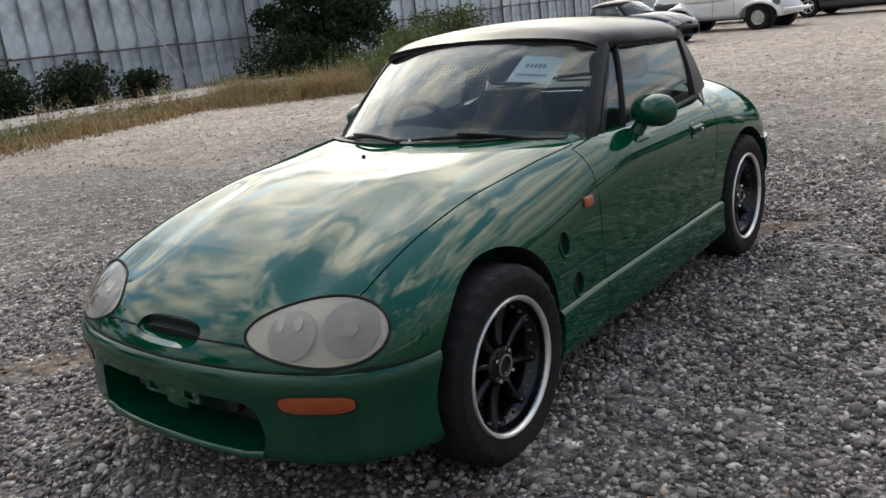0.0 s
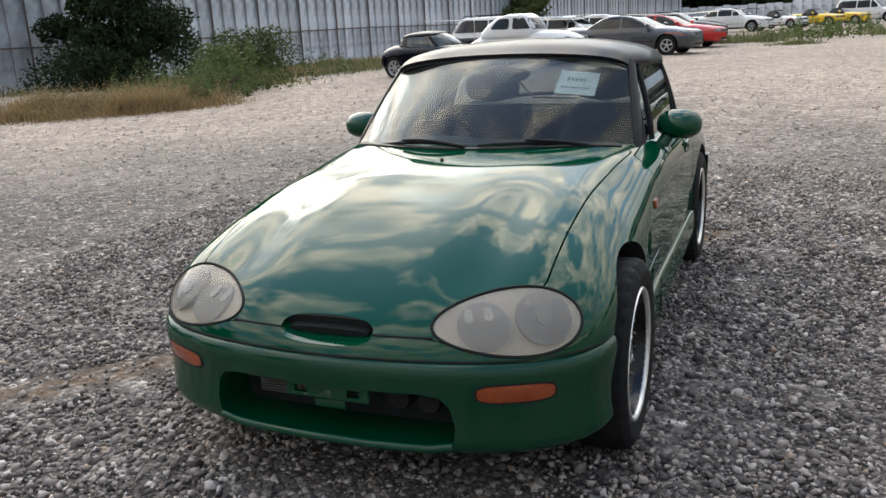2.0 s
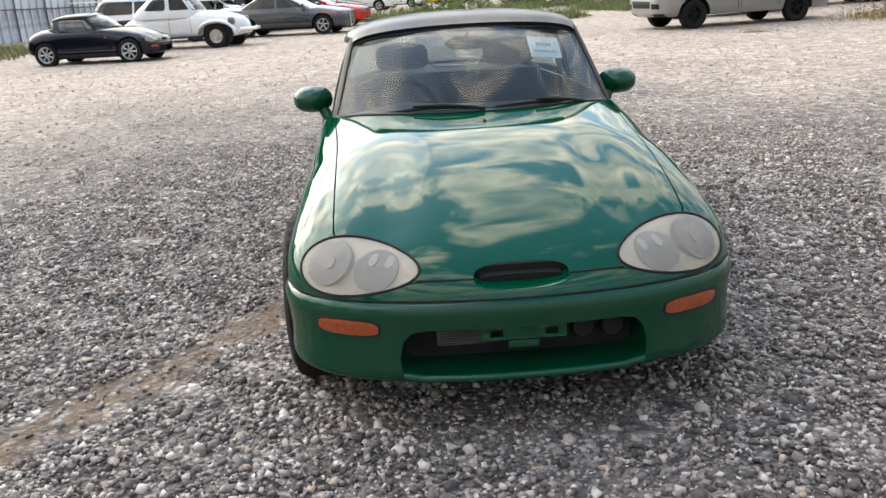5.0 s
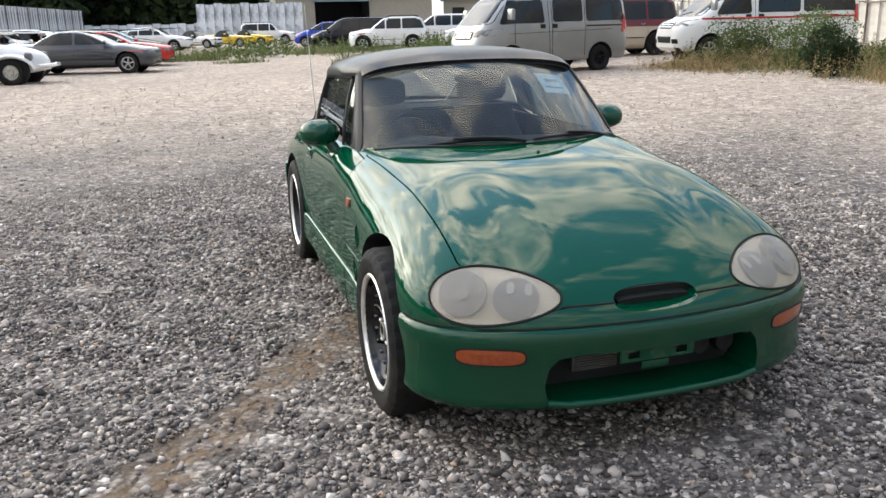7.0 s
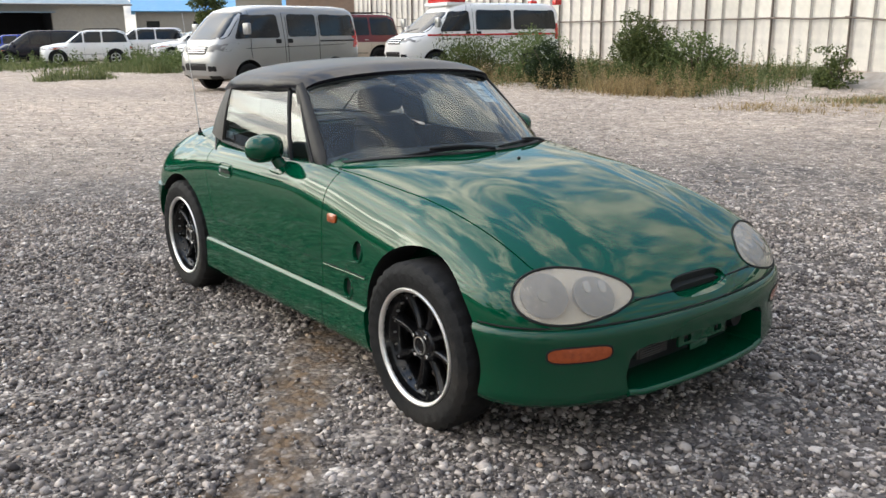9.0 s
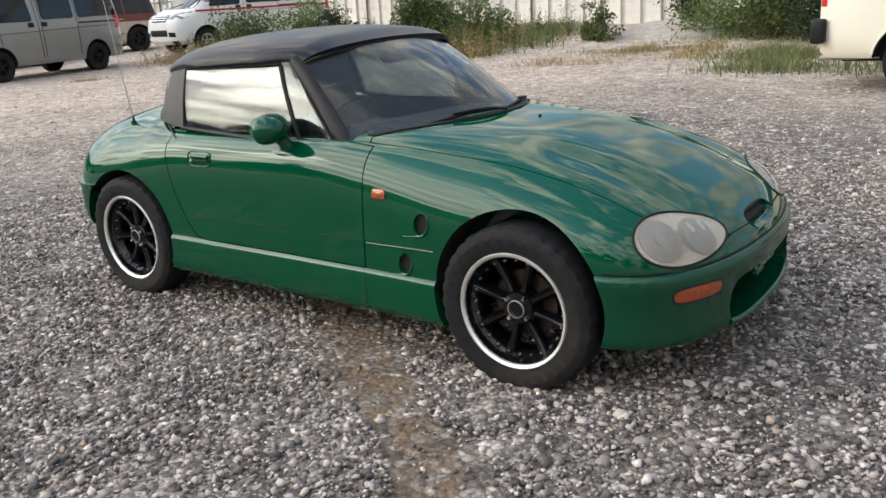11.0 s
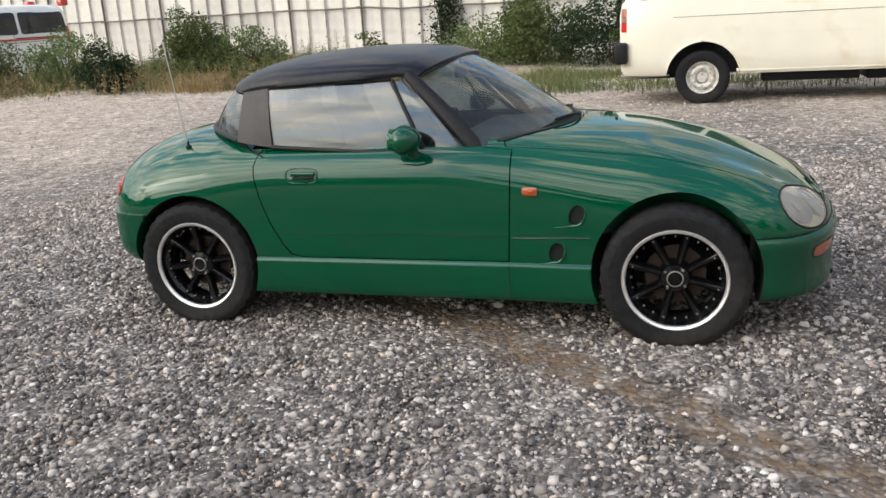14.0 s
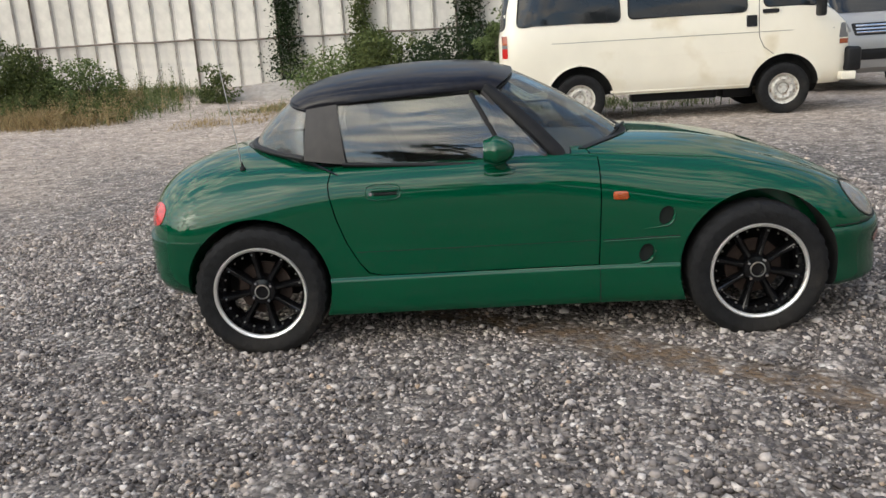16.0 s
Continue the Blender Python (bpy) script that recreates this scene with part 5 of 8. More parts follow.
def build_cabin(car, paint, skin, hero):
    """Windscreen, pillars, folding top, side glass and what is seen inside."""
    # windscreen: a from side to side, b from sill to header
    def screen(a, b, lift=0.0):
        a2 = np.abs(a) ** 2.3
        x0, x1 = 0.585 + (0.285 - 0.585) * a2, 0.055 + (-0.035 - 0.055) * a2
        y0, y1 = 0.585 * a, 0.497 * a
        z0, z1 = 0.788 + (0.733 - 0.788) * a2, 1.100 + (1.052 - 1.100) * np.abs(a) ** 2.6
        bow = 0.020 * 4 * b * (1 - b) * (1 - 0.5 * a2)
        return np.stack([x0 + (x1 - x0) * b + bow * 0.5 + lift * 0.55, y0 + (y1 - y0) * b, z0 + (z1 - z0) * b + bow * 0.8 + lift * 0.83], -1)

    A, Bv = np.meshgrid(np.linspace(-1, 1, 41), np.linspace(0, 1, 17))
    glass = part("windscreen", thick(screen(A, Bv), 0.004), SCREEN_GLASS, car, "curved clear windscreen")
    glass.visible_shadow = False
    b = np.linspace(-0.02, 1.0, 14)
    for s in (1, -1):
        # black A pillar: outer trim strip and inner edge
        k = 0.25 + 0.75 * smooth(b, -0.02, 0.16)
        P = np.stack([screen(s * (1 + (w - 1) * k), b, h * k) for w, h in ((0.968, 0.004), (0.975, 0.010), (1.0, 0.011), (1.018, 0.005), (1.028, -0.012), (1.018, -0.030), (0.98, -0.018))], 1)
        part("pillar", as_bm(rings(P)), DARK, car, "black windscreen pillar")
    # sealing band along the sill of the screen
    a = np.linspace(-1.02, 1.02, 41)
    part("screen_seal", tube(screen(a, np.full_like(a, -0.012), 0.004), 0.011, 8), DARK, car)
    # black cowl between the screen and the bonnet
    cy = np.linspace(-0.53, 0.53, 31)
    foot_x = screen(cy / 0.585, np.zeros(31))[:, 0]
    edge_x = foot_x + 0.028
    cw = np.array([[skin.above(f - 0.015 + (max(e - 0.004, f + 0.01) - f + 0.015) * t, y, 0.004) for y, f, e in zip(cy, foot_x, edge_x)] for t in np.linspace(0, 0.85, 5)])
    part("cowl", thick(cw, 0.006), DARK, car, "black cowl below the windscreen")
    P = np.stack([screen(a, np.full_like(a, t), h) for t, h in ((0.968, 0.003), (0.974, 0.006), (1.0, 0.007), (1.012, 0.0), (1.008, -0.016), (0.972, -0.012))], 1)
    part("screen_header", as_bm(rings(P)), DARK, car)
    # roof: rails at the sides, crown along the middle
    crown = curve((0.045, 1.106), (-0.06, 1.126), (-0.30, 1.137), (-0.58, 1.124), (-0.76, 1.094), (-0.85, 1.062), (-0.895, 1.030))
    rail_y = curve((0.0, 0.484), (0.3, 0.528), (0.7, 0.530), (1.0, 0.482))
    rail_z = curve((0.0, 1.040), (0.25, 1.036), (0.6, 1.026), (0.8, 1.014), (1.0, 0.996))

    def roof(a, t, lift=0.0):
        t = np.asarray(t, float)
        xc = 0.050 + (-0.895 - 0.050) * t
        xe = -0.030 + (-0.785 + 0.030) * t
        w = np.abs(a)
        x = xc + (xe - xc) * w ** 2.4
        ye, ze = rail_y(t), rail_z(t)
        zc = crown(xc)
        ang = w * np.pi / 2
        y = np.sign(a) * ye * np.sin(ang) ** (2 / 2.15)
        front = np.clip(1 - t / 0.07, 0, 1) ** 2
        x = x + front * (0.036 - 0.024 * w ** 2)
        z = ze + (zc - ze) * np.cos(ang) ** (2 / 2.5) + lift - 0.017 * front
        return np.stack([x, y, z], -1)

    wsp = np.linspace(-1, 1, 49)
    wsp = np.sign(wsp) * np.abs(wsp) ** 0.9
    A, Tt = np.meshgrid(wsp, np.concatenate([np.linspace(0, 0.08, 8), np.linspace(0.11, 1, 27)]))
    top = part("roof", thick(roof(A, Tt), 0.012), VINYL, car, "black vinyl targa roof with two panel joints")
    for j in (-0.16, 0.16):
        part("roof_joint", strip(roof(np.full(18, j), np.concatenate([np.linspace(0.0, 0.08, 8), np.linspace(0.12, 0.55, 10)]), 0.0014), 0.0048), SEAM, car)
    part("header_seal", tube(roof(wsp, np.zeros_like(wsp), -0.008), 0.0045, 8), SEAM, car)
    jt = np.linspace(-0.98, 0.98, 30)
    part("roof_joint", strip(roof(jt, np.full(30, 0.70), 0.0012), 0.0038), SEAM, car)
    # belt line of the cabin
    belt = lambda x: np.array((x, float(curve((0.285, 0.592), (0.0, 0.598), (-0.62, 0.592), (-0.8, 0.565), (-1.04, 0.478))(x)), float(curve((0.285, 0.738), (0.16, 0.742), (-0.62, 0.779), (-0.8, 0.798), (-1.04, 0.828))(x))))
    for s in (1, -1):
        # side glass and quarter light
        def pane(p, n=10):
            p = [np.array(q) for q in p]
            u, v = np.meshgrid(np.linspace(0, 1, n), np.linspace(0, 1, n))
            u, v = u[..., None], v[..., None]
            g = (p[0] * (1 - u) + p[1] * u) * (1 - v) + (p[3] * (1 - u) + p[2] * u) * v
            g[..., 1] += 0.010 * (4 * v * (1 - v))[..., 0]
            return mirrored(g, s)
        side = part("side_window", thick(pane([(-0.618, 0.590, 0.772), (0.045, 0.594, 0.738), (-0.105, 0.507, 1.022), (-0.655, 0.522, 1.010)]), 0.004), SIDE_GLASS, car, "frameless door glass")
        side.visible_shadow = False
        q = part("quarter_window", thick(pane([(0.065, 0.594, 0.738), (0.225, 0.592, 0.735), (-0.030, 0.503, 1.010), (-0.095, 0.507, 1.018)], 6), 0.004), SIDE_GLASS, car)
        q.visible_shadow = False
        m3 = lambda pts: [mirrored(v, s) for v in pts]
        part("window_post", tube(m3([(0.055, 0.598, 0.730), (0.0, 0.575, 0.84), (-0.055, 0.543, 0.94), (-0.10, 0.510, 1.022)]), 0.010, 8), DARK, car)
        part("belt_seal", tube(m3([(x, belt(x)[1] + 0.006, belt(x)[2] - 0.006) for x in np.linspace(0.26, -0.64, 20)]), 0.009, 8), DARK, car)
        part("window_seal", tube(m3([(-0.625, 0.590, 0.765), (-0.64, 0.562, 0.86), (-0.655, 0.53, 0.97), (-0.652, 0.522, 1.012), (-0.58, 0.522, 1.020), (-0.35, 0.522, 1.028), (-0.105, 0.507, 1.030)]), 0.009, 8), DARK, car)
        part("pillar_trim", tube(m3([(0.215, 0.590, 0.735), (0.10, 0.552, 0.85), (0.0, 0.515, 0.96), (-0.05, 0.497, 1.030)]), [0.011, 0.013, 0.014, 0.013], 8), FADED if s < 0 else DARK, car)
        # rear quarter panel of the top
        b0 = [belt(x) for x in np.linspace(-0.625, -0.80, 6)]
        t0 = [roof(np.array(float(s)), np.array(t)) * (1, s, 1) for t in (0.822, 0.87, 0.91, 0.95, 0.98, 1.0)]
        g = np.array([[p * (1 - v) + q2 * v + np.array((0, 0.008 * 4 * v * (1 - v), 0)) for p, q2 in zip(b0, t0)] for v in np.linspace(-0.03, 1.02, 10)])
        part("roof_pillar", thick(mirrored(g, s) if s > 0 else mirrored(g, s)[::-1], 0.012), FADED, car, "faded vinyl rear roof pillar")
    # rear window, wrapped round from pillar to pillar
    w = np.linspace(-1, 1, 41)
    low = np.stack([-1.115 + (1.115 - 0.80) * np.abs(w) ** 2.6, 0.565 * np.sign(w) * np.abs(w) ** 0.95, 0.836 - 0.038 * np.abs(w) ** 2.2], 1)
    hi = roof(w, np.ones_like(w))
    g = np.array([low * (1 - v) + hi * v + np.array((-0.012, 0, 0.01)) * (4 * v * (1 - v)) for v in np.linspace(0, 1, 12)])
    rw = part("rear_window", thick(g, 0.003), REAR_FOIL, car, "wrap-round clear rear window")
    rw.visible_shadow = False
    part("rear_window_frame", tube(np.concatenate([low]) + (0, 0, 0.004), 0.013, 8), DARK, car)
    part("rear_header", tube(hi + (0, 0, -0.004), 0.012, 8), VINYL, car)
    # black apron between the rear window and the boot
    lo2 = np.stack([-1.16 + (1.16 - 0.66) * np.abs(w) ** 2.1, 0.628 * np.sign(w) * np.abs(w) ** 0.9, np.zeros_like(w)], 1)
    ap = np.array([[np.array(skin.above(p[0], p[1], 0.003)) * (1 - v) + (q2 + (0, 0, 0.003)) * v for p, q2 in zip(lo2, low)] for v in (0, 0.5, 1)])
    part("roof_apron", thick(ap, 0.006), VINYL, car)
    # dark shelf under the rear window
    sh = np.array([[skin.above(x0 * (1 - v) + (p[0] + 0.02) * v, p[1] * 0.96, 0.004) for p in low[4:-4] for x0 in (max(p[0] + 0.03, -0.80),)] for v in np.linspace(0, 1, 5)])
    part("parcel_shelf", thick(sh, 0.004), DARK, car, "dark shelf under the rear window")
    # inside
    dash = np.array([[(x, y, 0.765 - 0.02 * ((y / 0.55) ** 2) + 0.035 * math.exp(-((y + 0.30) / 0.16) ** 2) * math.exp(-((x - 0.20) / 0.10) ** 2)) for y in np.linspace(-0.555, 0.555, 31)] for x in np.linspace(0.12, 0.50, 11)])
    front = np.array([[(0.12 - 0.02 * t, y, 0.745 - 0.25 * t) for y in np.linspace(-0.555, 0.555, 31)] for t in np.linspace(0, 1, 4)])
    part("dashboard", thick(np.concatenate([front[::-1], dash]), 0.01), PLASTIC, car, "dark plastic dashboard")
    if hero:
        ring = [(0.0 + 0.0, -0.30 + 0.175 * math.cos(t), 0.70 + 0.175 * math.sin(t)) for t in np.linspace(0, math.tau, 41)]
        ring = [(x + 0.42 * (z - 0.70) + 0.02, y, z) for x, y, z in ring]
        sw = part("steering_wheel", tube(ring, 0.014, 8), DARK, car, "black steering wheel")
        for t in (0.1, math.pi - 0.1, -math.pi / 2):
            p1 = (0.02 + 0.42 * 0.165 * math.sin(t), -0.30 + 0.165 * math.cos(t), 0.70 + 0.165 * math.sin(t))
            part("steering_spoke", tube([(0.05, -0.30, 0.70), p1], 0.012, 8), DARK, sw)
        part("steering_boss", turned([(0, 0.03), (0.05, 0.03), (0.06, 0.0), (0.0, 0.0)], 20), DARK, sw, at=pose(0.02, -0.30, 0.70, 0, 0, 90))
    for s in (1, -1):
        y = s * 0.275
        seat = part("seat", box(-0.52, 0.0, y - 0.22, y + 0.22, 0.24, 0.42, 0.05, 3), CLOTH, car, "dark cloth bucket seat")
        rows = []
        for t in np.linspace(0, 1, 12):
            z = 0.36 + 0.48 * t
            xx = -0.44 - 0.15 * t
            hw = 0.21 - 0.055 * smooth(t, 0.55, 1.0)
            d = 0.075 - 0.02 * t
            o = oval(1, 1, 20, 3.2)
            rows.append([(xx + d * p[0], y + hw * p[1], z) for p in o])
        part("backrest", as_bm(rings(np.array(rows))), CLOTH, seat)
        rows = []
        for t in np.linspace(0, 1, 9):
            k = (1 - (2 * t - 1) ** 4) ** 0.5 * 0.98 + 0.02
            rows.append([(-0.605 + 0.045 * k * p[0], y + 0.135 * k * p[1], 0.845 + 0.155 * t) for p in oval(1, 1, 18, 2.6)])
        part("headrest", as_bm(rings(np.array(rows))), CLOTH, seat)
    # inside mirror
    rows = [[(0.055 + 0.014 * k * p[0], 0.01 + 0.10 * (t * 2 - 1), 1.018 + 0.030 * k * p[1]) for p in oval(1, 1, 14, 2.5)] for t in np.linspace(0, 1, 9) for k in [(1 - abs(2 * t - 1) ** 5) * 0.9 + 0.1]]
    part("inside_mirror", as_bm(rings(np.array(rows))), DARK, car)
    part("mirror_arm", tube([(0.06, 0.01, 1.03), (0.055, 0.01, 1.075)], 0.006, 6), DARK, car)
    # wipers
    for y0, y1 in ((-0.42, 0.02), (0.06, 0.50)):
        k = np.linspace(0, 1, 16)
        ys = y0 + (y1 - y0) * k
        blade = screen(-0 + ys / 0.58, 0.022 + 0.026 * np.sin(np.pi * k), 0.012)
        wp = part("wiper", tube(blade, 0.005 + 0.0015 * np.sin(np.pi * k), 6), DARK, car, "black windscreen wiper")
        part("wiper_arm", tube(screen((y1 - (y1 - y0) * 0.62 * k) / 0.58, -0.005 + 0.06 * k, 0.022 + 0.01 * np.sin(np.pi * k)), 0.0075 - 0.002 * k, 6), DARK, wp)
    if hero:
        # sheet of paper taped inside the screen
        yy, cb2 = np.meshgrid(np.linspace(0.258, 0.398, 6), np.linspace(0.555, 0.815, 6))
        sg = screen(yy / (0.585 - 0.088 * cb2), cb2, -0.012)
        note = part("paper_sign", thick(sg, 0.0006), PAPER, car, "white paper notice with unreadable lines")
        for v0, v1, u0, u1 in ((0.695, 0.735, 0.290, 0.362), (0.615, 0.635, 0.276, 0.380)):
            n_bar = 5 if v1 - v0 > 0.03 else 8
            for i in range(n_bar):
                a0 = u0 + (u1 - u0) * i / n_bar
                ca, cb2 = np.meshgrid(np.linspace(a0, a0 + (u1 - u0) / n_bar * 0.66, 3), np.linspace(v0, v1, 3))
                part("print_bar", thick(screen(ca / (0.585 - 0.088 * cb2), cb2, -0.010), 0.0004), PRINT, note)
        # chrome stay behind the seats
        part("cross_stay", tube([(-0.722, -0.214, 0.970), (-0.752, -0.108, 0.852), (-0.757, 0.0, 0.849), (-0.757, 0.120, 0.849), (-0.735, 0.217, 0.967)], 0.0055, 8), CHROME, car, "thin bright stay under the rear window")

# ---------------------------------------------------------------- the car in the middle of the lot
hero_car = roadster(GREEN, pose(0, 0, 0), "green two-seat sports car with a black roof, parked on gravel", 1.5, True)

# ---------------------------------------------------------------- parked vehicles
def hull_of(nose, tail, w, top, low, mid, edge, fine=0.5, front=(0.45, 3.0, 0.43), rear=(0.45, 3.0, 0.45), flat=5.0):
    """A closed lower body as rings along x, rounded in plan at both ends."""
    k = int(14 * fine) + 3
    d = np.linspace(0, 1, k) ** 2.0
    mid_x = np.linspace(tail + rear[0], nose - front[0], int(60 * fine))[1:-1]
    xs = np.concatenate([tail + 0.001 + d * rear[0], mid_x, (nose - 0.001 - d * front[0])[::-1]])
    u = np.linspace(0, 1, int(12 * fine) + 3)
    t = np.linspace(0, 1, int(26 * fine) + 3)
    ua = (u - 0.7 * np.sin(2 * np.pi * u) / (2 * np.pi)) * np.pi / 2
    ta = (t - 0.7 * np.sin(2 * np.pi * t) / (2 * np.pi)) * np.pi / 2
    out = []
    for x in xs:
        f, r = np.clip((nose - x) / front[0], 0, 1), np.clip((x - tail) / rear[0], 0, 1)
        ww = w * (1 - (1 - f) ** front[1]) ** front[2] * (1 - (1 - r) ** rear[1]) ** rear[2]
        T, B, M, e = float(top(x)), float(low(x)), float(mid(x)), float(edge(x))
        yl, zl = ww * np.sin(ua) ** (2 / flat), M - (M - B) * np.cos(ua) ** (2 / flat)
        yu, zu = ww * np.cos(ta) ** (2 / e), M + (T - M) * np.sin(ta) ** (2 / e)
        yu, yl = np.where(np.abs(yu) < 1e-6, 0, yu), np.where(np.abs(yl) < 1e-6, 0, yl)
        out.append(half_ring(np.concatenate([yl, yu[1:]]), np.concatenate([zl, zu[1:]]), x))
    return rings(np.array(out))


def tower(levels, n=44):
    """A closed body as rings up z: each level (z, rear x, front x, half width, squareness)."""
    w = np.linspace(0, 2 * np.pi, n, endpoint=False)
    w = w + 0.12 * np.sin(4 * w) * -1
    c, s = np.cos(w), np.sin(w)
    out = []
    for z, xr, xf, hw, p in levels:
        out.append(np.stack([(xr + xf) / 2 + (xf - xr) / 2 * np.sign(c) * np.abs(c) ** (2 / p), hw * np.sign(s) * np.abs(s) ** (2 / p), np.full(n, z)], 1))
    return rings(np.array(out))


def rounded(quad, r=0.06, k=4):
    """A plane outline with its corners rounded off."""
    q = np.asarray(quad, float)
    out = []
    for i in range(len(q)):
        p, a, b = q[i], q[i - 1], q[(i + 1) % len(q)]
        da, db = a - p, b - p
        ra, rb = min(r, 0.45 * np.linalg.norm(da)), min(r, 0.45 * np.linalg.norm(db))
        s, e = p + da / np.linalg.norm(da) * ra, p + db / np.linalg.norm(db) * rb
        for t in np.linspace(0, 1, k):
            out.append((1 - t) ** 2 * s + 2 * t * (1 - t) * p + t * t * e)
    return np.array(out)


def plate_on(skin, outline, view, lift=0.004, rows=4, depth=0.03):
    """A thin plate that follows a skin within an outline: view 1 or -1 from the sides (x, z), "front" or "rear" (y, z)."""
    o = np.asarray(outline, float)
    c = (o.min(0) + o.max(0)) / 2
    fine = []
    for a, b in zip(o, np.roll(o, -1, axis=0)):
        k = max(1, int(np.linalg.norm(b - a) / 0.13))
        fine += [a + (b - a) * i / k for i in range(k)]
    o = np.array(fine)
    lift = max(lift, 0.007)
    way = {1: (0, 1, 0), -1: (0, -1, 0), "front": (1, 0, 0), "rear": (-1, 0, 0)}[view]
    way = np.array(way, float)

    def place(p):
        at = np.array((p[0], 0, p[1])) if view in (1, -1) else np.array((0, p[0], p[1]))
        return skin.cast(at + way * 6, -way) + way * lift
    k = len(o)
    v = [place(c)]
    for r in np.linspace(0, 1, rows + 1)[1:]:
        v += [place(c + (p - c) * r) for p in o]
    f = [(0, 1 + i, 1 + (i + 1) % k) for i in range(k)]
    for r in range(rows - 1):
        f += [(1 + r * k + i, 1 + (r + 1) * k + i, 1 + (r + 1) * k + (i + 1) % k, 1 + r * k + (i + 1) % k) for i in range(k)]
    m = len(v)
    rim = [1 + (rows - 1) * k + i for i in range(k)]
    v += [np.array(v[i]) - way * depth for i in rim]
    f += [(rim[i], m + i, m + (i + 1) % k, rim[(i + 1) % k]) for i in range(k)]
    bm = as_bm((np.array(v), f))
    return bm


def arch_tool(x, r, s, z, y0, y1):
    a = np.linspace(0, 2 * np.pi, 32, endpoint=False)
    return as_bm(rings(np.array([np.stack([x + r * np.cos(a), np.full(32, s * y), z + r * np.sin(a)], 1) for y in (y0, y1)])))


def shell(name, data, paint, car, axles, r, w, label="", arch=1.18, lower=None):
    """The painted body with its wheel arches cut out; the wells are dark. lower: (height, paint) of a second colour below."""
    steps = [("-", arch_tool(x, r * arch, s, r * 1.02, w - 0.26, w + 0.4)) for x in axles for s in (1, -1)]
    base = as_bm(data)
    me = carve(base, steps, name)
    base.free()
    me.materials.append(paint)
    me.materials.append(WELL)
    if lower:
        me.materials.append(lower[1])
    for p in me.polygons:
        c, n = p.center, p.normal
        for x in axles:
            d = math.hypot(c.x - x, c.z - r)
            if d < r * arch + 0.03 and abs(c.y) > w - 0.28 and (((c.x - x) * n.x + (c.z - r) * n.z) < -0.7 * d or (abs(n.y) > 0.95 and abs(c.y) < w - 0.2)):
                p.material_index = 1
        if lower and p.material_index == 0 and c.z < lower[0]:
            p.material_index = 2
        if n.z < -0.8 and c.z < 0.5:
            p.material_index = 1
    finish(me, 35)
    return part(name, me, parent=car, label=label)


def set_wheels(car, axles, r, w, style="alloy", width=0.18, rim=0.62, spokes=5):
    for x in axles:
        for s in (1, -1):
            plain_wheel(car, pose(x, s * (w - width / 2 - 0.015), r, 0, 23 * x, 0 if s > 0 else 180), r, width, rim, style, spokes)


def ground_pose(x, y, heading):
    return pose(x, y, float(lie(x, y)) - 0.01, 0, 0, heading)


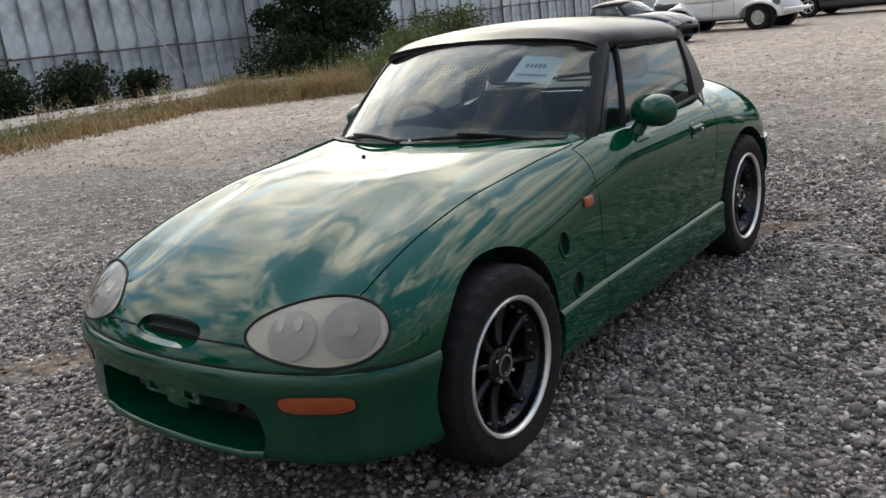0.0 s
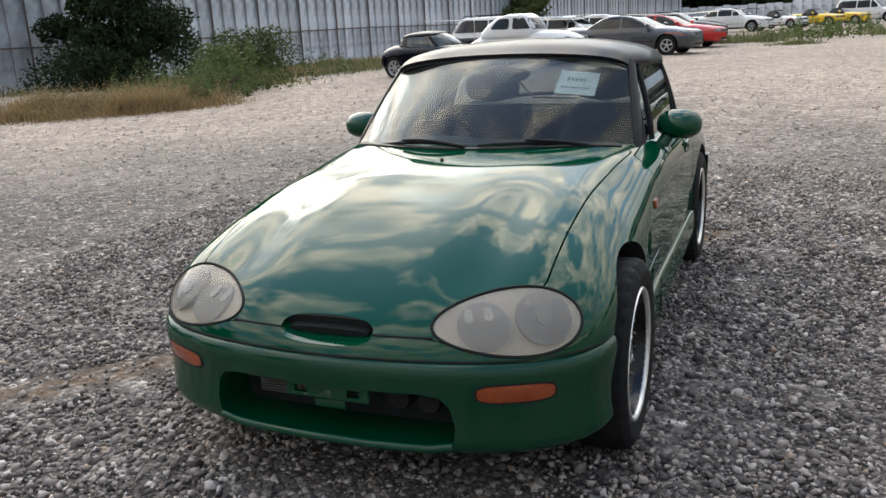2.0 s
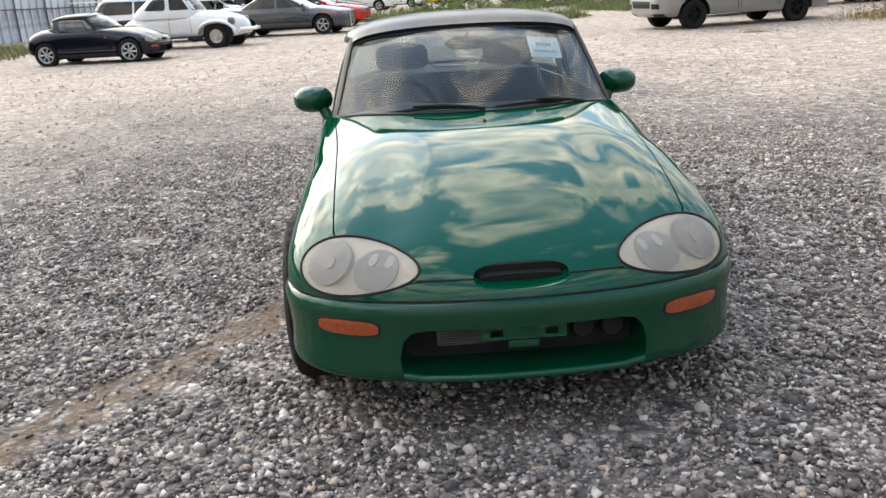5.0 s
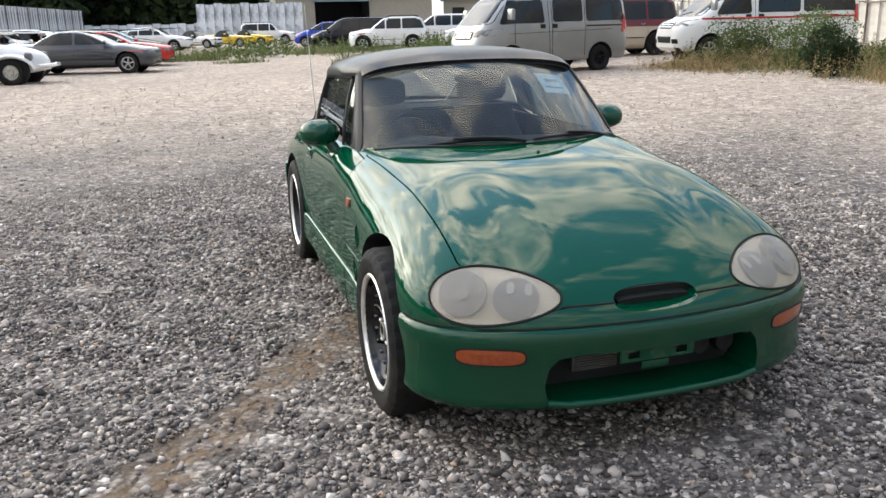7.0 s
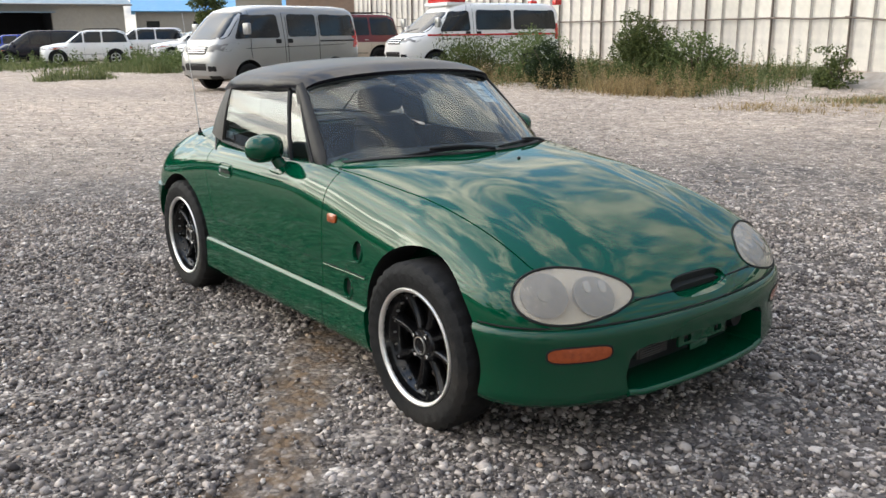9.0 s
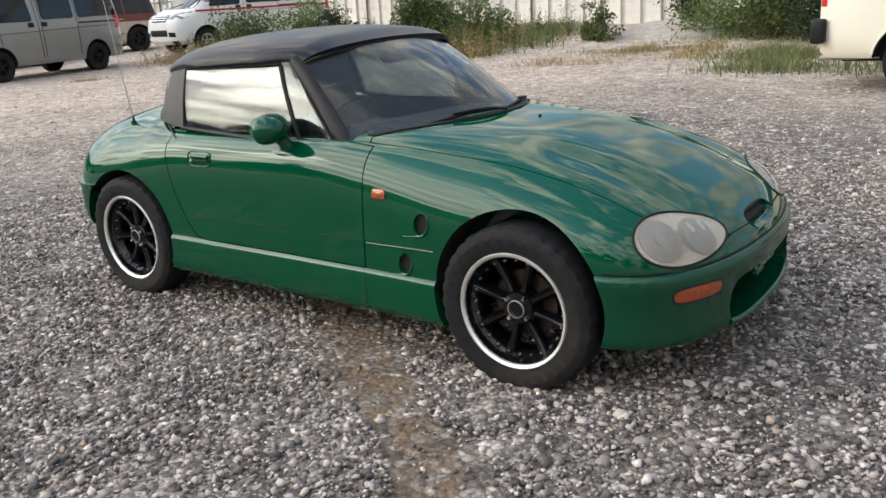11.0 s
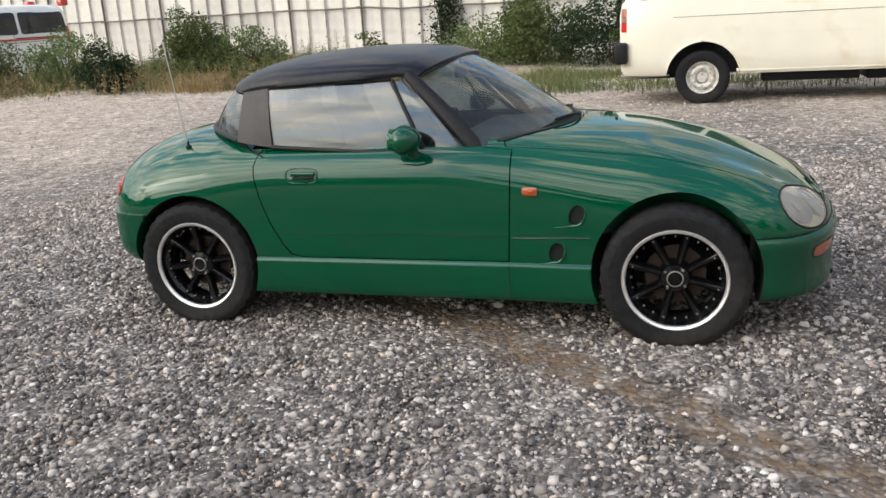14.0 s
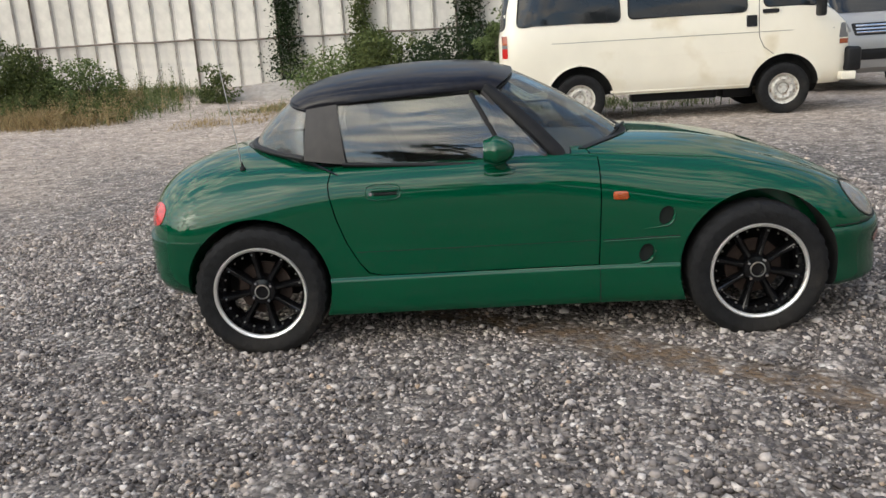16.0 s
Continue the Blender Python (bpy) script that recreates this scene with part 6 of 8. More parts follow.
def saloon(name, label, x, y, heading, paint, nose, tail, w, belt, roof, cab, hood, boot, axles, r, style="alloy", roof_paint=None, fine=0.5, tall=False, posts=(0.0,), category="car", group="", rack=False, spokes=5):
    """A car with a bonnet. cab: x of screen foot, screen head, rear head, rear foot; hood: (height at nose, at screen); boot: (at rear glass, at tail)."""
    car = thing(name, label, category, ground_pose(x, y, heading), group)
    top = curve((nose, hood[0] - 0.20), (nose - 0.06, hood[0] - 0.02), (nose - 0.35, hood[0] + 0.35 * (hood[1] - hood[0])), (cab[0], hood[1]), ((cab[1] + cab[2]) / 2, belt), (cab[3], boot[0]), (tail + 0.16, boot[1]), (tail + 0.03, boot[1] - 0.12), (tail, boot[1] - 0.25))
    low = curve((nose, 0.34), (nose - 0.15, 0.20), (axles[0], 0.19), (axles[1], 0.19), (tail + 0.2, 0.24), (tail, 0.38))
    mid = curve((nose, 0.42), (0.0, belt * 0.60), (tail, 0.55))
    edge = curve((nose, 3.0), (cab[0], 3.6), (0, 5.0), (cab[3], 3.8), (tail, 3.0))
    lower = hull_of(nose, tail, w, top, low, mid, edge, fine)
    lb = as_bm(lower)
    ls = Skin(lb)
    body = shell("body", lower, paint, car, axles, r, w)
    h = roof - belt
    hw0, hw1 = w * 0.94, w * 0.76
    lv = []
    for t in (-0.25, 0.0, 0.2, 0.4, 0.6, 0.78, 0.88, 0.95, 0.985, 1.0):
        k = min(t, 0.9) / 0.9
        top_in = 0.0 if t < 0.88 else (0.06 if t < 0.93 else 0.16 if t < 0.97 else 0.32 if t < 0.99 else 0.5)
        lv.append((belt - 0.02 + h * t, cab[3] + (cab[2] - cab[3]) * k + top_in, cab[0] + (cab[1] - cab[0]) * k - top_in, (hw0 + (hw1 - hw0) * k) * (1 - top_in * 0.35), 7.0))
    cb = as_bm(tower(lv))
    cs = Skin(cb)
    part("cabin", cb, roof_paint or paint, car)
    z0, z1 = belt + 0.02, belt + h * 0.84
    fx = lambda z: cab[0] + (cab[1] - cab[0]) * min((z - belt) / h / 0.9, 1)
    rx = lambda z: cab[3] + (cab[2] - cab[3]) * min((z - belt) / h / 0.9, 1)
    ws = part("windscreen", plate_on(cs, rounded([(-hw0 * 0.90, z0), (hw0 * 0.90, z0), (hw1 * 0.92, z1 + h * 0.03), (-hw1 * 0.92, z1 + h * 0.03)], 0.07), "front"), FAR_GLASS, car)
    part("rear_window", plate_on(cs, rounded([(-hw0 * 0.88, z0 + 0.03), (hw0 * 0.88, z0 + 0.03), (hw1 * 0.88, z1), (-hw1 * 0.88, z1)], 0.08), "rear"), FAR_GLASS, car)
    cuts = [fx(z0) - 0.17] + list(posts) + [rx(z0) + 0.16]
    for s in (1, -1):
        for i, (a, b) in enumerate(zip(cuts, cuts[1:])):
            ta = fx(z1) - 0.10 if i == 0 else a - 0.035
            tb = rx(z1) + 0.12 if i == len(cuts) - 2 else b + 0.035
            a2 = a if i == 0 else a - 0.035
            b2 = b if i == len(cuts) - 2 else b + 0.035
            part("side_window", plate_on(cs, rounded([(b2, z0), (a2, z0), (min(ta, a2), z1), (max(tb, b2), z1)], 0.05), s), FAR_GLASS, car)
        mz = belt + 0.08
        part("wing_mirror", as_bm(rings(np.array([[(fx(z0) - 0.22 + 0.06 * q[0], s * (w * 0.94 + 0.03 + 0.16 * t), mz + 0.055 * q[1] * (1 - (2 * t - 1) ** 4 * 0.6)) for q in oval(1, 1, 12, 3)] for t in np.linspace(0, 1, 6)]))), paint, car)
        hl = part("headlight", plate_on(ls, rounded([(s * w * 0.52, hood[0] - 0.17), (s * w * 0.88, hood[0] - 0.15), (s * w * 0.90, hood[0] - 0.03), (s * w * 0.55, hood[0] - 0.05)], 0.03), "front", 0.006), LAMP_CLEAR, car)
        part("tail_light", plate_on(ls, rounded([(s * w * 0.50, boot[1] - 0.30), (s * w * 0.90, boot[1] - 0.30), (s * w * 0.90, boot[1] - 0.15), (s * w * 0.50, boot[1] - 0.14)], 0.03), "rear", 0.006), RED_LENS, car)
        part("indicator", plate_on(ls, rounded([(s * w * 0.90, hood[0] - 0.16), (s * w * 0.97, hood[0] - 0.15), (s * w * 0.97, hood[0] - 0.06), (s * w * 0.91, hood[0] - 0.04)], 0.01), "front", 0.007), AMBER, car)
        ln = [ls.side(xx, belt * 0.52, s, 0.002) for xx in np.linspace(axles[0] - r * 1.3, axles[1] + r * 1.3, 8)]
        part("side_moulding", tube(ln, 0.012, 6), DARK, car)
        for px in [cuts[0] + 0.10] + list(posts):
            ln = [ls.side(px, zz, s, 0.001) for zz in np.linspace(0.26, belt - 0.06, 6)]
            part("door_seam", tube(ln, 0.004, 5), SEAM, car)
        for px in posts:
            hp = [ls.side(px + 0.08 + t, belt - 0.13, s, 0.010) for t in (0, 0.08, 0.16)]
            part("door_handle", tube(hp, 0.014, 6), paint, car)
    part("grille", plate_on(ls, rounded([(-w * 0.42, hood[0] - 0.17), (w * 0.42, hood[0] - 0.17), (w * 0.44, hood[0] - 0.07), (-w * 0.44, hood[0] - 0.07)], 0.02), "front", 0.005), DARK, car)
    part("air_intake", plate_on(ls, rounded([(-w * 0.5, 0.27), (w * 0.5, 0.27), (w * 0.55, 0.36), (-w * 0.55, 0.36)], 0.03), "front", 0.005), DARK, car)
    if rack:
        for s in (1, -1):
            part("roof_rail", tube([(cab[1] - 0.15, s * hw1 * 0.82, roof - 0.02), (cab[1] - 0.3, s * hw1 * 0.82, roof + 0.035), (cab[2] + 0.3, s * hw1 * 0.82, roof + 0.035), (cab[2] + 0.15, s * hw1 * 0.82, roof - 0.02)], 0.016, 6), DARK, car)
    set_wheels(car, axles, r, w, style, spokes=spokes)
    lb.free()
    return car


def van(name, label, x, y, heading, paint, levels, w, axles, r, windows, style="steel", screen=None, lamps=(), category="van", extra=None, rim=0.58, rear=None, shade_glass=FAR_GLASS, arch=1.22):
    """A one-box vehicle: levels as for tower(); windows: outlines (x, z) cut on both sides."""
    car = thing(name, label, category, ground_pose(x, y, heading))
    data = tower(levels, 64)
    base = as_bm(data)
    sk = Skin(base)
    shell("body", data, paint, car, axles, r, w, arch=arch)
    for s in (1, -1):
        for i, q in enumerate(windows):
            g = part("side_window", plate_on(sk, rounded(q, 0.07, 5), s, 0.009, 6), shade_glass, car)
            o = rounded(q, 0.075, 5)
            c = o.mean(0)
            rim_pts = [sk.side(p[0], p[1], s, 0.004) for p in c + (o - c) * 1.012]
            part("window_seal", tube(rim_pts + rim_pts[:1], 0.011, 6), DARK, g)
    if screen:
        part("windscreen", plate_on(sk, rounded(screen, 0.10, 5), "front", 0.010, 7), FAR_GLASS, car)
    if rear:
        part("rear_window", plate_on(sk, rounded(rear, 0.10, 5), "rear", 0.010, 7), FAR_GLASS, car)
    set_wheels(car, axles, r, w, style, 0.19, rim)
    if extra:
        extra(car, sk)
    base.free()
    return car


def lines_on(car, sk, s, items, r=0.004, mat=SEAM, name="door_seam", lift=0.001):
    for pts in items:
        p = np.asarray(pts, float)
        q = []
        for a, b in zip(p, p[1:]):
            q += [a + (b - a) * t for t in np.linspace(0, 1, 8)[:-1]]
        q.append(p[-1])
        part(name, tube([sk.side(a[0], a[1], s, lift) for a in q], r, 6), mat, car)


def cream_parts(car, sk):
    for s in (1, -1):
        lines_on(car, sk, s, [[(-2.20, 1.06), (1.9, 1.045)]], 0.003, SEAM, "body_crease")
        lines_on(car, sk, s, [[(-2.15, 0.86), (-1.75, 0.86)], [(-0.85, 0.83), (0.80, 0.82)]], 0.0025, CREAM_PAINT, "body_crease")
        lines_on(car, sk, s, [[(0.96, 1.60), (0.955, 1.08), (0.965, 0.98), (1.02, 0.86), (1.14, 0.77)], [(0.90, 1.70), (0.90, 1.5)]], 0.004)
        h = part("door_handle", plate_on(sk, rounded([(1.00, 1.275), (1.20, 1.275), (1.20, 1.325), (1.00, 1.325)], 0.012), s, 0.016, 2, 0.03), DARK, car)
        part("door_handle", plate_on(sk, rounded([(0.80, 1.12), (0.93, 1.12), (0.93, 1.26), (0.80, 1.26)], 0.012), s, 0.012, 2, 0.03), DARK, car, "black sliding-door handle")
        for z0, z1, mat in ((0.905, 1.03, RED_LENS), (1.03, 1.075, LAMP_CLEAR), (1.075, 1.19, AMBER)):
            part("tail_light", plate_on(sk, rounded([(-2.285, z0), (-2.215, z0), (-2.215, z1), (-2.285, z1)], 0.01), s, 0.012, 2, 0.05), mat, car)
        part("head_light", plate_on(sk, rounded([(1.96, 0.92), (2.10, 0.92), (2.10, 1.10), (1.99, 1.10)], 0.02), s, 0.008, 2, 0.03), LAMP_CLEAR, car)
        part("indicator", plate_on(sk, rounded([(1.97, 0.845), (2.10, 0.845), (2.10, 0.905), (1.97, 0.905)], 0.01), s, 0.010, 2, 0.03), AMBER, car)
        part("sill_step", box(-0.90, 0.86, s * 0.78 - 0.04, s * 0.78 + 0.035, 0.385, 0.42, 0.008), CREAM_PAINT, car)
        part("wing_mirror", box(1.62, 1.70, s * 0.98 - 0.10, s * 0.98 + 0.10, 1.20, 1.46, 0.03), DARK, car)
        # flare round the rear arch
        a = np.linspace(0.16, math.pi - 0.16, 24)
        part("arch_flare", tube([sk.side(-1.295 + 0.44 * math.cos(t), 0.33 + 0.435 * math.sin(t), s, 0.0) for t in a], 0.013, 6), CREAM_PAINT, car)
    part("rear_bumper", box(-2.352, -2.20, -0.852, 0.852, 0.52, 0.78, 0.03, 3), DARK, car, "black rear bumper")
    part("front_bumper", box(2.05, 2.24, -0.84, 0.84, 0.50, 0.80, 0.04, 3), DARK, car)
    part("front_step", box(1.98, 2.16, -0.88, -0.70, 0.40, 0.50, 0.015), CREAM_PAINT, car)
    for x0, x1, y0, y1, z0, z1 in ((-2.1, -1.6, -0.45, 0.45, 0.30, 0.42), (-0.6, 0.5, -0.62, -0.35, 0.24, 0.42), (0.6, 1.0, -0.5, 0.5, 0.22, 0.4)):
        part("underbody", box(x0, x1, y0, y1, z0, z1, 0.02), DARK, car)
    part("exhaust_pipe", tube([(-1.7, -0.5, 0.36), (-2.30, -0.5, 0.34)], 0.03, 10), STEEL, car)


CREAM_W = 0.845
van("minivan", "cream one-box van with steel wheels and scuffed flanks", 2.56, 7.93, -1.0, CREAM_PAINT,
    [(0.36, -2.28, 2.10, 0.79, 7), (0.42, -2.31, 2.14, 0.825, 8), (0.60, -2.32, 2.17, 0.845, 9), (0.95, -2.32, 2.16, 0.845, 9), (1.10, -2.32, 2.12, 0.84, 9), (1.22, -2.30, 2.02, 0.825, 8), (1.45, -2.27, 1.80, 0.80, 8), (1.70, -2.22, 1.56, 0.765, 7),
     (1.84, -2.15, 1.40, 0.73, 6), (1.92, -2.05, 1.25, 0.66, 5), (1.955, -1.8, 1.0, 0.5, 4)],
    CREAM_W, (1.295, -1.295), 0.325,
    [[(-2.08, 1.29), (-0.78, 1.29), (-0.80, 1.74), (-2.03, 1.74)], [(-0.66, 1.31), (0.80, 1.31), (0.78, 1.75), (-0.66, 1.75)], [(1.02, 1.36), (1.72, 1.34), (1.50, 1.73), (1.02, 1.74)]],
    screen=[(-0.72, 1.26), (0.72, 1.26), (0.64, 1.78), (-0.64, 1.78)], rear=[(-0.68, 1.25), (0.68, 1.25), (0.60, 1.75), (-0.60, 1.75)], extra=cream_parts, rim=0.62, arch=1.34)


def silver_parts(car, sk):
    for s in (1, -1):
        lines_on(car, sk, s, [[(1.25, 1.85), (1.30, 1.3), (1.32, 0.95), (1.30, 0.75)], [(0.32, 1.9), (0.30, 1.1), (0.28, 0.42)], [(-0.82, 1.9), (-0.80, 0.42)], [(0.22, 1.9), (0.20, 0.42)]], 0.006)
        lines_on(car, sk, s, [[(2.0, 0.97), (-2.3, 1.05)]], 0.006, SEAM, "body_crease")
        part("slide_rail", tube([sk.side(x, 1.13, s, 0.002) for x in np.linspace(-0.85, -2.05, 8)], 0.02, 6), DARK, car, "black sliding-door rail")
        for x in (0.42, 0.06):
            part("door_handle", plate_on(sk, rounded([(x, 1.09), (x + 0.15, 1.09), (x + 0.15, 1.19), (x, 1.19)], 0.02), s, 0.012, 2, 0.03), DARK, car)
        part("wing_mirror", box(1.50, 1.60, s * 1.02 - 0.11, s * 1.02 + 0.11, 1.30, 1.56, 0.03), SILVER_PAINT, car)
        part("headlight", plate_on(sk, rounded([(s * 0.40, 0.92), (s * 0.80, 0.92), (s * 0.82, 1.12), (s * 0.46, 1.06)], 0.03), "front", 0.01), LAMP_CLEAR, car)
        part("fog_lamp", plate_on(sk, rounded([(s * 0.48, 0.48), (s * 0.68, 0.48), (s * 0.68, 0.60), (s * 0.48, 0.60)], 0.02), "front", 0.01), DARK, car)
        part("tail_light", plate_on(sk, rounded([(s * 0.70, 0.95), (s * 0.80, 0.95), (s * 0.78, 1.40), (s * 0.70, 1.40)], 0.02), "rear", 0.01), RED_LENS, car)
        part("wiper", tube([(1.98, s * 0.10 - 0.1, 1.20), (1.85, s * 0.45, 1.28)], 0.012, 6), DARK, car)
    g = part("grille", plate_on(sk, rounded([(-0.36, 0.86), (0.36, 0.86), (0.40, 1.04), (-0.40, 1.04)], 0.03), "front", 0.006), DARK, car)
    for z in (0.90, 0.95, 1.0):
        part("grille_bar", tube([sk.ahead(y, z, 0.014) for y in np.linspace(-0.34, 0.34, 5)], 0.014, 6), CHROME, g)
    part("air_intake", plate_on(sk, rounded([(-0.40, 0.50), (0.40, 0.50), (0.42, 0.66), (-0.42, 0.66)], 0.04), "front", 0.006), DARK, car)


VAN_LEVELS = [(0.30, -2.32, 2.18, 0.80, 6), (0.38, -2.36, 2.28, 0.835, 7), (0.60, -2.38, 2.32, 0.845, 7), (0.85, -2.38, 2.29, 0.845, 7), (1.05, -2.38, 2.20, 0.84, 7), (1.15, -2.37, 2.13, 0.835, 7), (1.40, -2.33, 1.90, 0.80, 7),
              (1.70, -2.28, 1.60, 0.755, 7), (1.85, -2.22, 1.42, 0.72, 6), (1.94, -2.1, 1.15, 0.64, 5), (1.985, -1.8, 0.8, 0.45, 4)]
van("minivan", "silver high-roof van with dark tinted windows and a dented corner", -16.75, 7.75, -78.0, SILVER_PAINT, VAN_LEVELS, 0.845, (1.40, -1.32), 0.325,
    [[(0.45, 1.23), (1.72, 1.21), (1.42, 1.74), (0.50, 1.75)], [(-0.72, 1.25), (0.16, 1.25), (0.15, 1.76), (-0.72, 1.76)], [(-2.12, 1.25), (-0.88, 1.25), (-0.88, 1.76), (-2.02, 1.76)]],
    style="dark", screen=[(-0.74, 1.20), (0.74, 1.20), (0.64, 1.82), (-0.64, 1.82)], extra=silver_parts)


def rescue_parts(car, sk):
    silver_parts(car, sk)
    for s in (1, -1):
        part("stripe", tube([sk.side(x, 1.10 + 0.02 * x * 0, s, 0.002) for x in np.linspace(1.75, -2.85, 24)], 0.028, 6), RED_PAINT, car, "thin red side stripe")
    bar = part("light_bar", box(0.40, 0.98, -0.64, 0.64, 1.96, 2.16, 0.08, 3), RED_LENS, car, "red roof light housing")
    part("bar_base", box(0.20, 1.06, -0.66, 0.66, 1.88, 1.98, 0.03), WHITE_PAINT, bar)
    for s in (1, -1):
        part("corner_lamp", box(-2.86, -2.62, s * 0.62 - 0.1, s * 0.62 + 0.1, 1.92, 2.10, 0.04, 2), RED_LENS, car)
    part("front_lamp", tube([(1.96, 0.0, 1.22), (1.98, 0.0, 1.34)], 0.05, 10), WHITE_PAINT, car)


AMB_LEVELS = [(0.28, -2.80, 2.28, 0.82, 6), (0.38, -2.84, 2.40, 0.86, 7), (0.62, -2.86, 2.43, 0.87, 7), (0.90, -2.86, 2.38, 0.87, 7), (1.02, -2.86, 2.25, 0.865, 7), (1.12, -2.85, 1.95, 0.86, 7), (1.40, -2.83, 1.55, 0.83, 7),
              (1.70, -2.80, 1.14, 0.80, 7), (1.84, -2.76, 1.0, 0.77, 6), (1.93, -2.70, 0.88, 0.70, 5), (1.97, -2.5, 0.6, 0.5, 4)]
van("ambulance", "white ambulance with a red stripe and roof lights among tall weeds", -16.35, 13.75, -98.0, WHITE_PAINT, AMB_LEVELS, 0.87, (1.52, -1.68), 0.33,
    [[(0.42, 1.22), (1.36, 1.20), (1.02, 1.72), (0.46, 1.74)], [(-0.95, 1.24), (0.20, 1.24), (0.18, 1.76), (-0.95, 1.76)], [(-2.60, 1.24), (-1.08, 1.24), (-1.08, 1.76), (-2.50, 1.76)]],
    style="alloy", screen=[(-0.74, 1.16), (0.74, 1.16), (0.66, 1.72), (-0.66, 1.72)], extra=rescue_parts, category="ambulance")

# the black twin of the green car
roadster(BLACK_PAINT, ground_pose(-17.25, -7.32, 81), "black two-seat sports car with silver wheels beside dry grass", 0.5, False)


def round_car(x, y, heading):
    """A round-backed white car with separate wings."""
    car = thing("beetle_car", "white round-backed vintage car with separate rounded wings", "car", ground_pose(x, y, heading))
    r, w, axles = 0.32, 0.76, (1.20, -1.20)
    top = curve((1.95, 0.50), (1.90, 0.66), (1.75, 0.80), (1.4, 0.92), (0.95, 0.99), (0.5, 1.0), (-0.6, 1.0), (-1.1, 0.96), (-1.6, 0.78), (-1.9, 0.55), (-1.98, 0.42))
    low = curve((1.95, 0.36), (1.5, 0.28), (-1.5, 0.28), (-1.98, 0.36))
    mid = curve((1.95, 0.45), (0, 0.6), (-1.98, 0.45))
    edge = curve((1.95, 2.2), (0.5, 3.2), (-0.6, 3.2), (-1.98, 2.1))
    data = hull_of(1.95, -1.98, 0.60, top, low, mid, edge, 0.5, (0.8, 2.5, 0.5), (0.8, 2.5, 0.5))
    part("body", as_bm(data), WHITE_PAINT, car)
    lv = []
    for t in np.linspace(-0.2, 1, 14):
        k = max(t, 0)
        lv.append((0.95 + 0.54 * t, -1.35 + 0.95 * (1 - (1 - k) ** 0.5) + 0.05 * k, 0.62 - 0.42 * k ** 1.6 - 0.5 * max(0, k - 0.85), 0.62 * (1 - 0.16 * k) * (1 - 0.9 * max(0, k - 0.9) * 3), 4.0))
    cb = as_bm(tower(lv))
    cs = Skin(cb)
    part("cabin", cb, WHITE_PAINT, car)
    for s in (1, -1):
        part("side_window", plate_on(cs, rounded([(-0.12, 1.06), (0.42, 1.06), (0.22, 1.37), (-0.12, 1.38)], 0.05), s), FAR_GLASS, car)
        part("side_window", plate_on(cs, rounded([(-0.88, 1.08), (-0.24, 1.06), (-0.24, 1.38), (-0.62, 1.36)], 0.10), s), FAR_GLASS, car)
        for ax in axles:
            n1, n2 = 12, 16
            P = []
            for t in np.linspace(0.02, 0.98, n1):
                hw = 0.22 * (1 - abs(2 * t - 1) ** 4) ** 0.5
                P.append([(ax + 0.50 * np.cos(math.pi * t) * (1.08 if ax > 0 else 1.0), s * (0.62 + 0.20 * q[0] * (1 - abs(2 * t - 1) ** 3 * 0.4)), 0.36 + 0.36 * np.sin(math.pi * t) + 0.06 * q[1]) for q in oval(1, 1, n2, 2.2)])
            part("wing", as_bm(rings(np.array(P))), WHITE_PAINT, car)
            part("wheel_well", turned([(0, 0.1), (0.40, 0.1), (0.40, -0.1), (0, -0.1)], 20), WELL, car, at=pose(ax, s * 0.60, 0.36))
        part("headlight", turned([(0, 0.06), (0.07, 0.05), (0.10, 0.02), (0.11, -0.1), (0, -0.1)], 20), LAMP_CLEAR, car, at=pose(1.66, s * 0.60, 0.70, 0, 0, -90))
        part("running_board", box(-0.85, 0.85, s * 0.70 - 0.10, s * 0.70 + 0.10, 0.30, 0.34, 0.01), DARK, car)
        lines_on(car, Skin(as_bm(data)), s, [[(0.42, 1.0), (0.44, 0.4)], [(-0.18, 1.0), (-0.20, 0.4)]], 0.005)
    part("windscreen", plate_on(cs, rounded([(-0.50, 1.04), (0.50, 1.04), (0.44, 1.36), (-0.44, 1.36)], 0.08), "front"), FAR_GLASS, car)
    part("rear_window", plate_on(cs, rounded([(-0.36, 1.16), (0.36, 1.16), (0.30, 1.36), (-0.30, 1.36)], 0.08), "rear"), FAR_GLASS, car)
    for e, nm in ((2.02, "front_bumper"), (-2.05, "rear_bumper")):
        part(nm, tube([(e * 0.93, -0.72, 0.46), (e, -0.5, 0.46), (e * 1.01, 0, 0.46), (e, 0.5, 0.46), (e * 0.93, 0.72, 0.46)], 0.05, 8), WHITE_PAINT, car)
    set_wheels(car, axles, r, w + 0.04, "steel", 0.15, 0.60)


round_car(-21.35, -6.25, 80)
ROW = "cars parked in rows"
saloon("coupe", "dark grey angular coupe parked on gravel", -25.6, -3.7, 79, GREY_PAINT, 2.12, -2.40, 0.86, 0.88, 1.31, (0.95, 0.10, -0.95, -1.65), (0.76, 0.92), (0.96, 0.98), (1.30, -1.31), 0.315, posts=(-0.25,), group=ROW)
saloon("coupe", "bright red low coupe beside tufts of grass", -30.3, -3.3, 79, RED_PAINT, 2.15, -2.25, 0.85, 0.85, 1.28, (0.9, 0.1, -0.85, -1.6), (0.72, 0.88), (0.93, 0.95), (1.27, -1.25), 0.31, posts=(-0.25,), group=ROW)
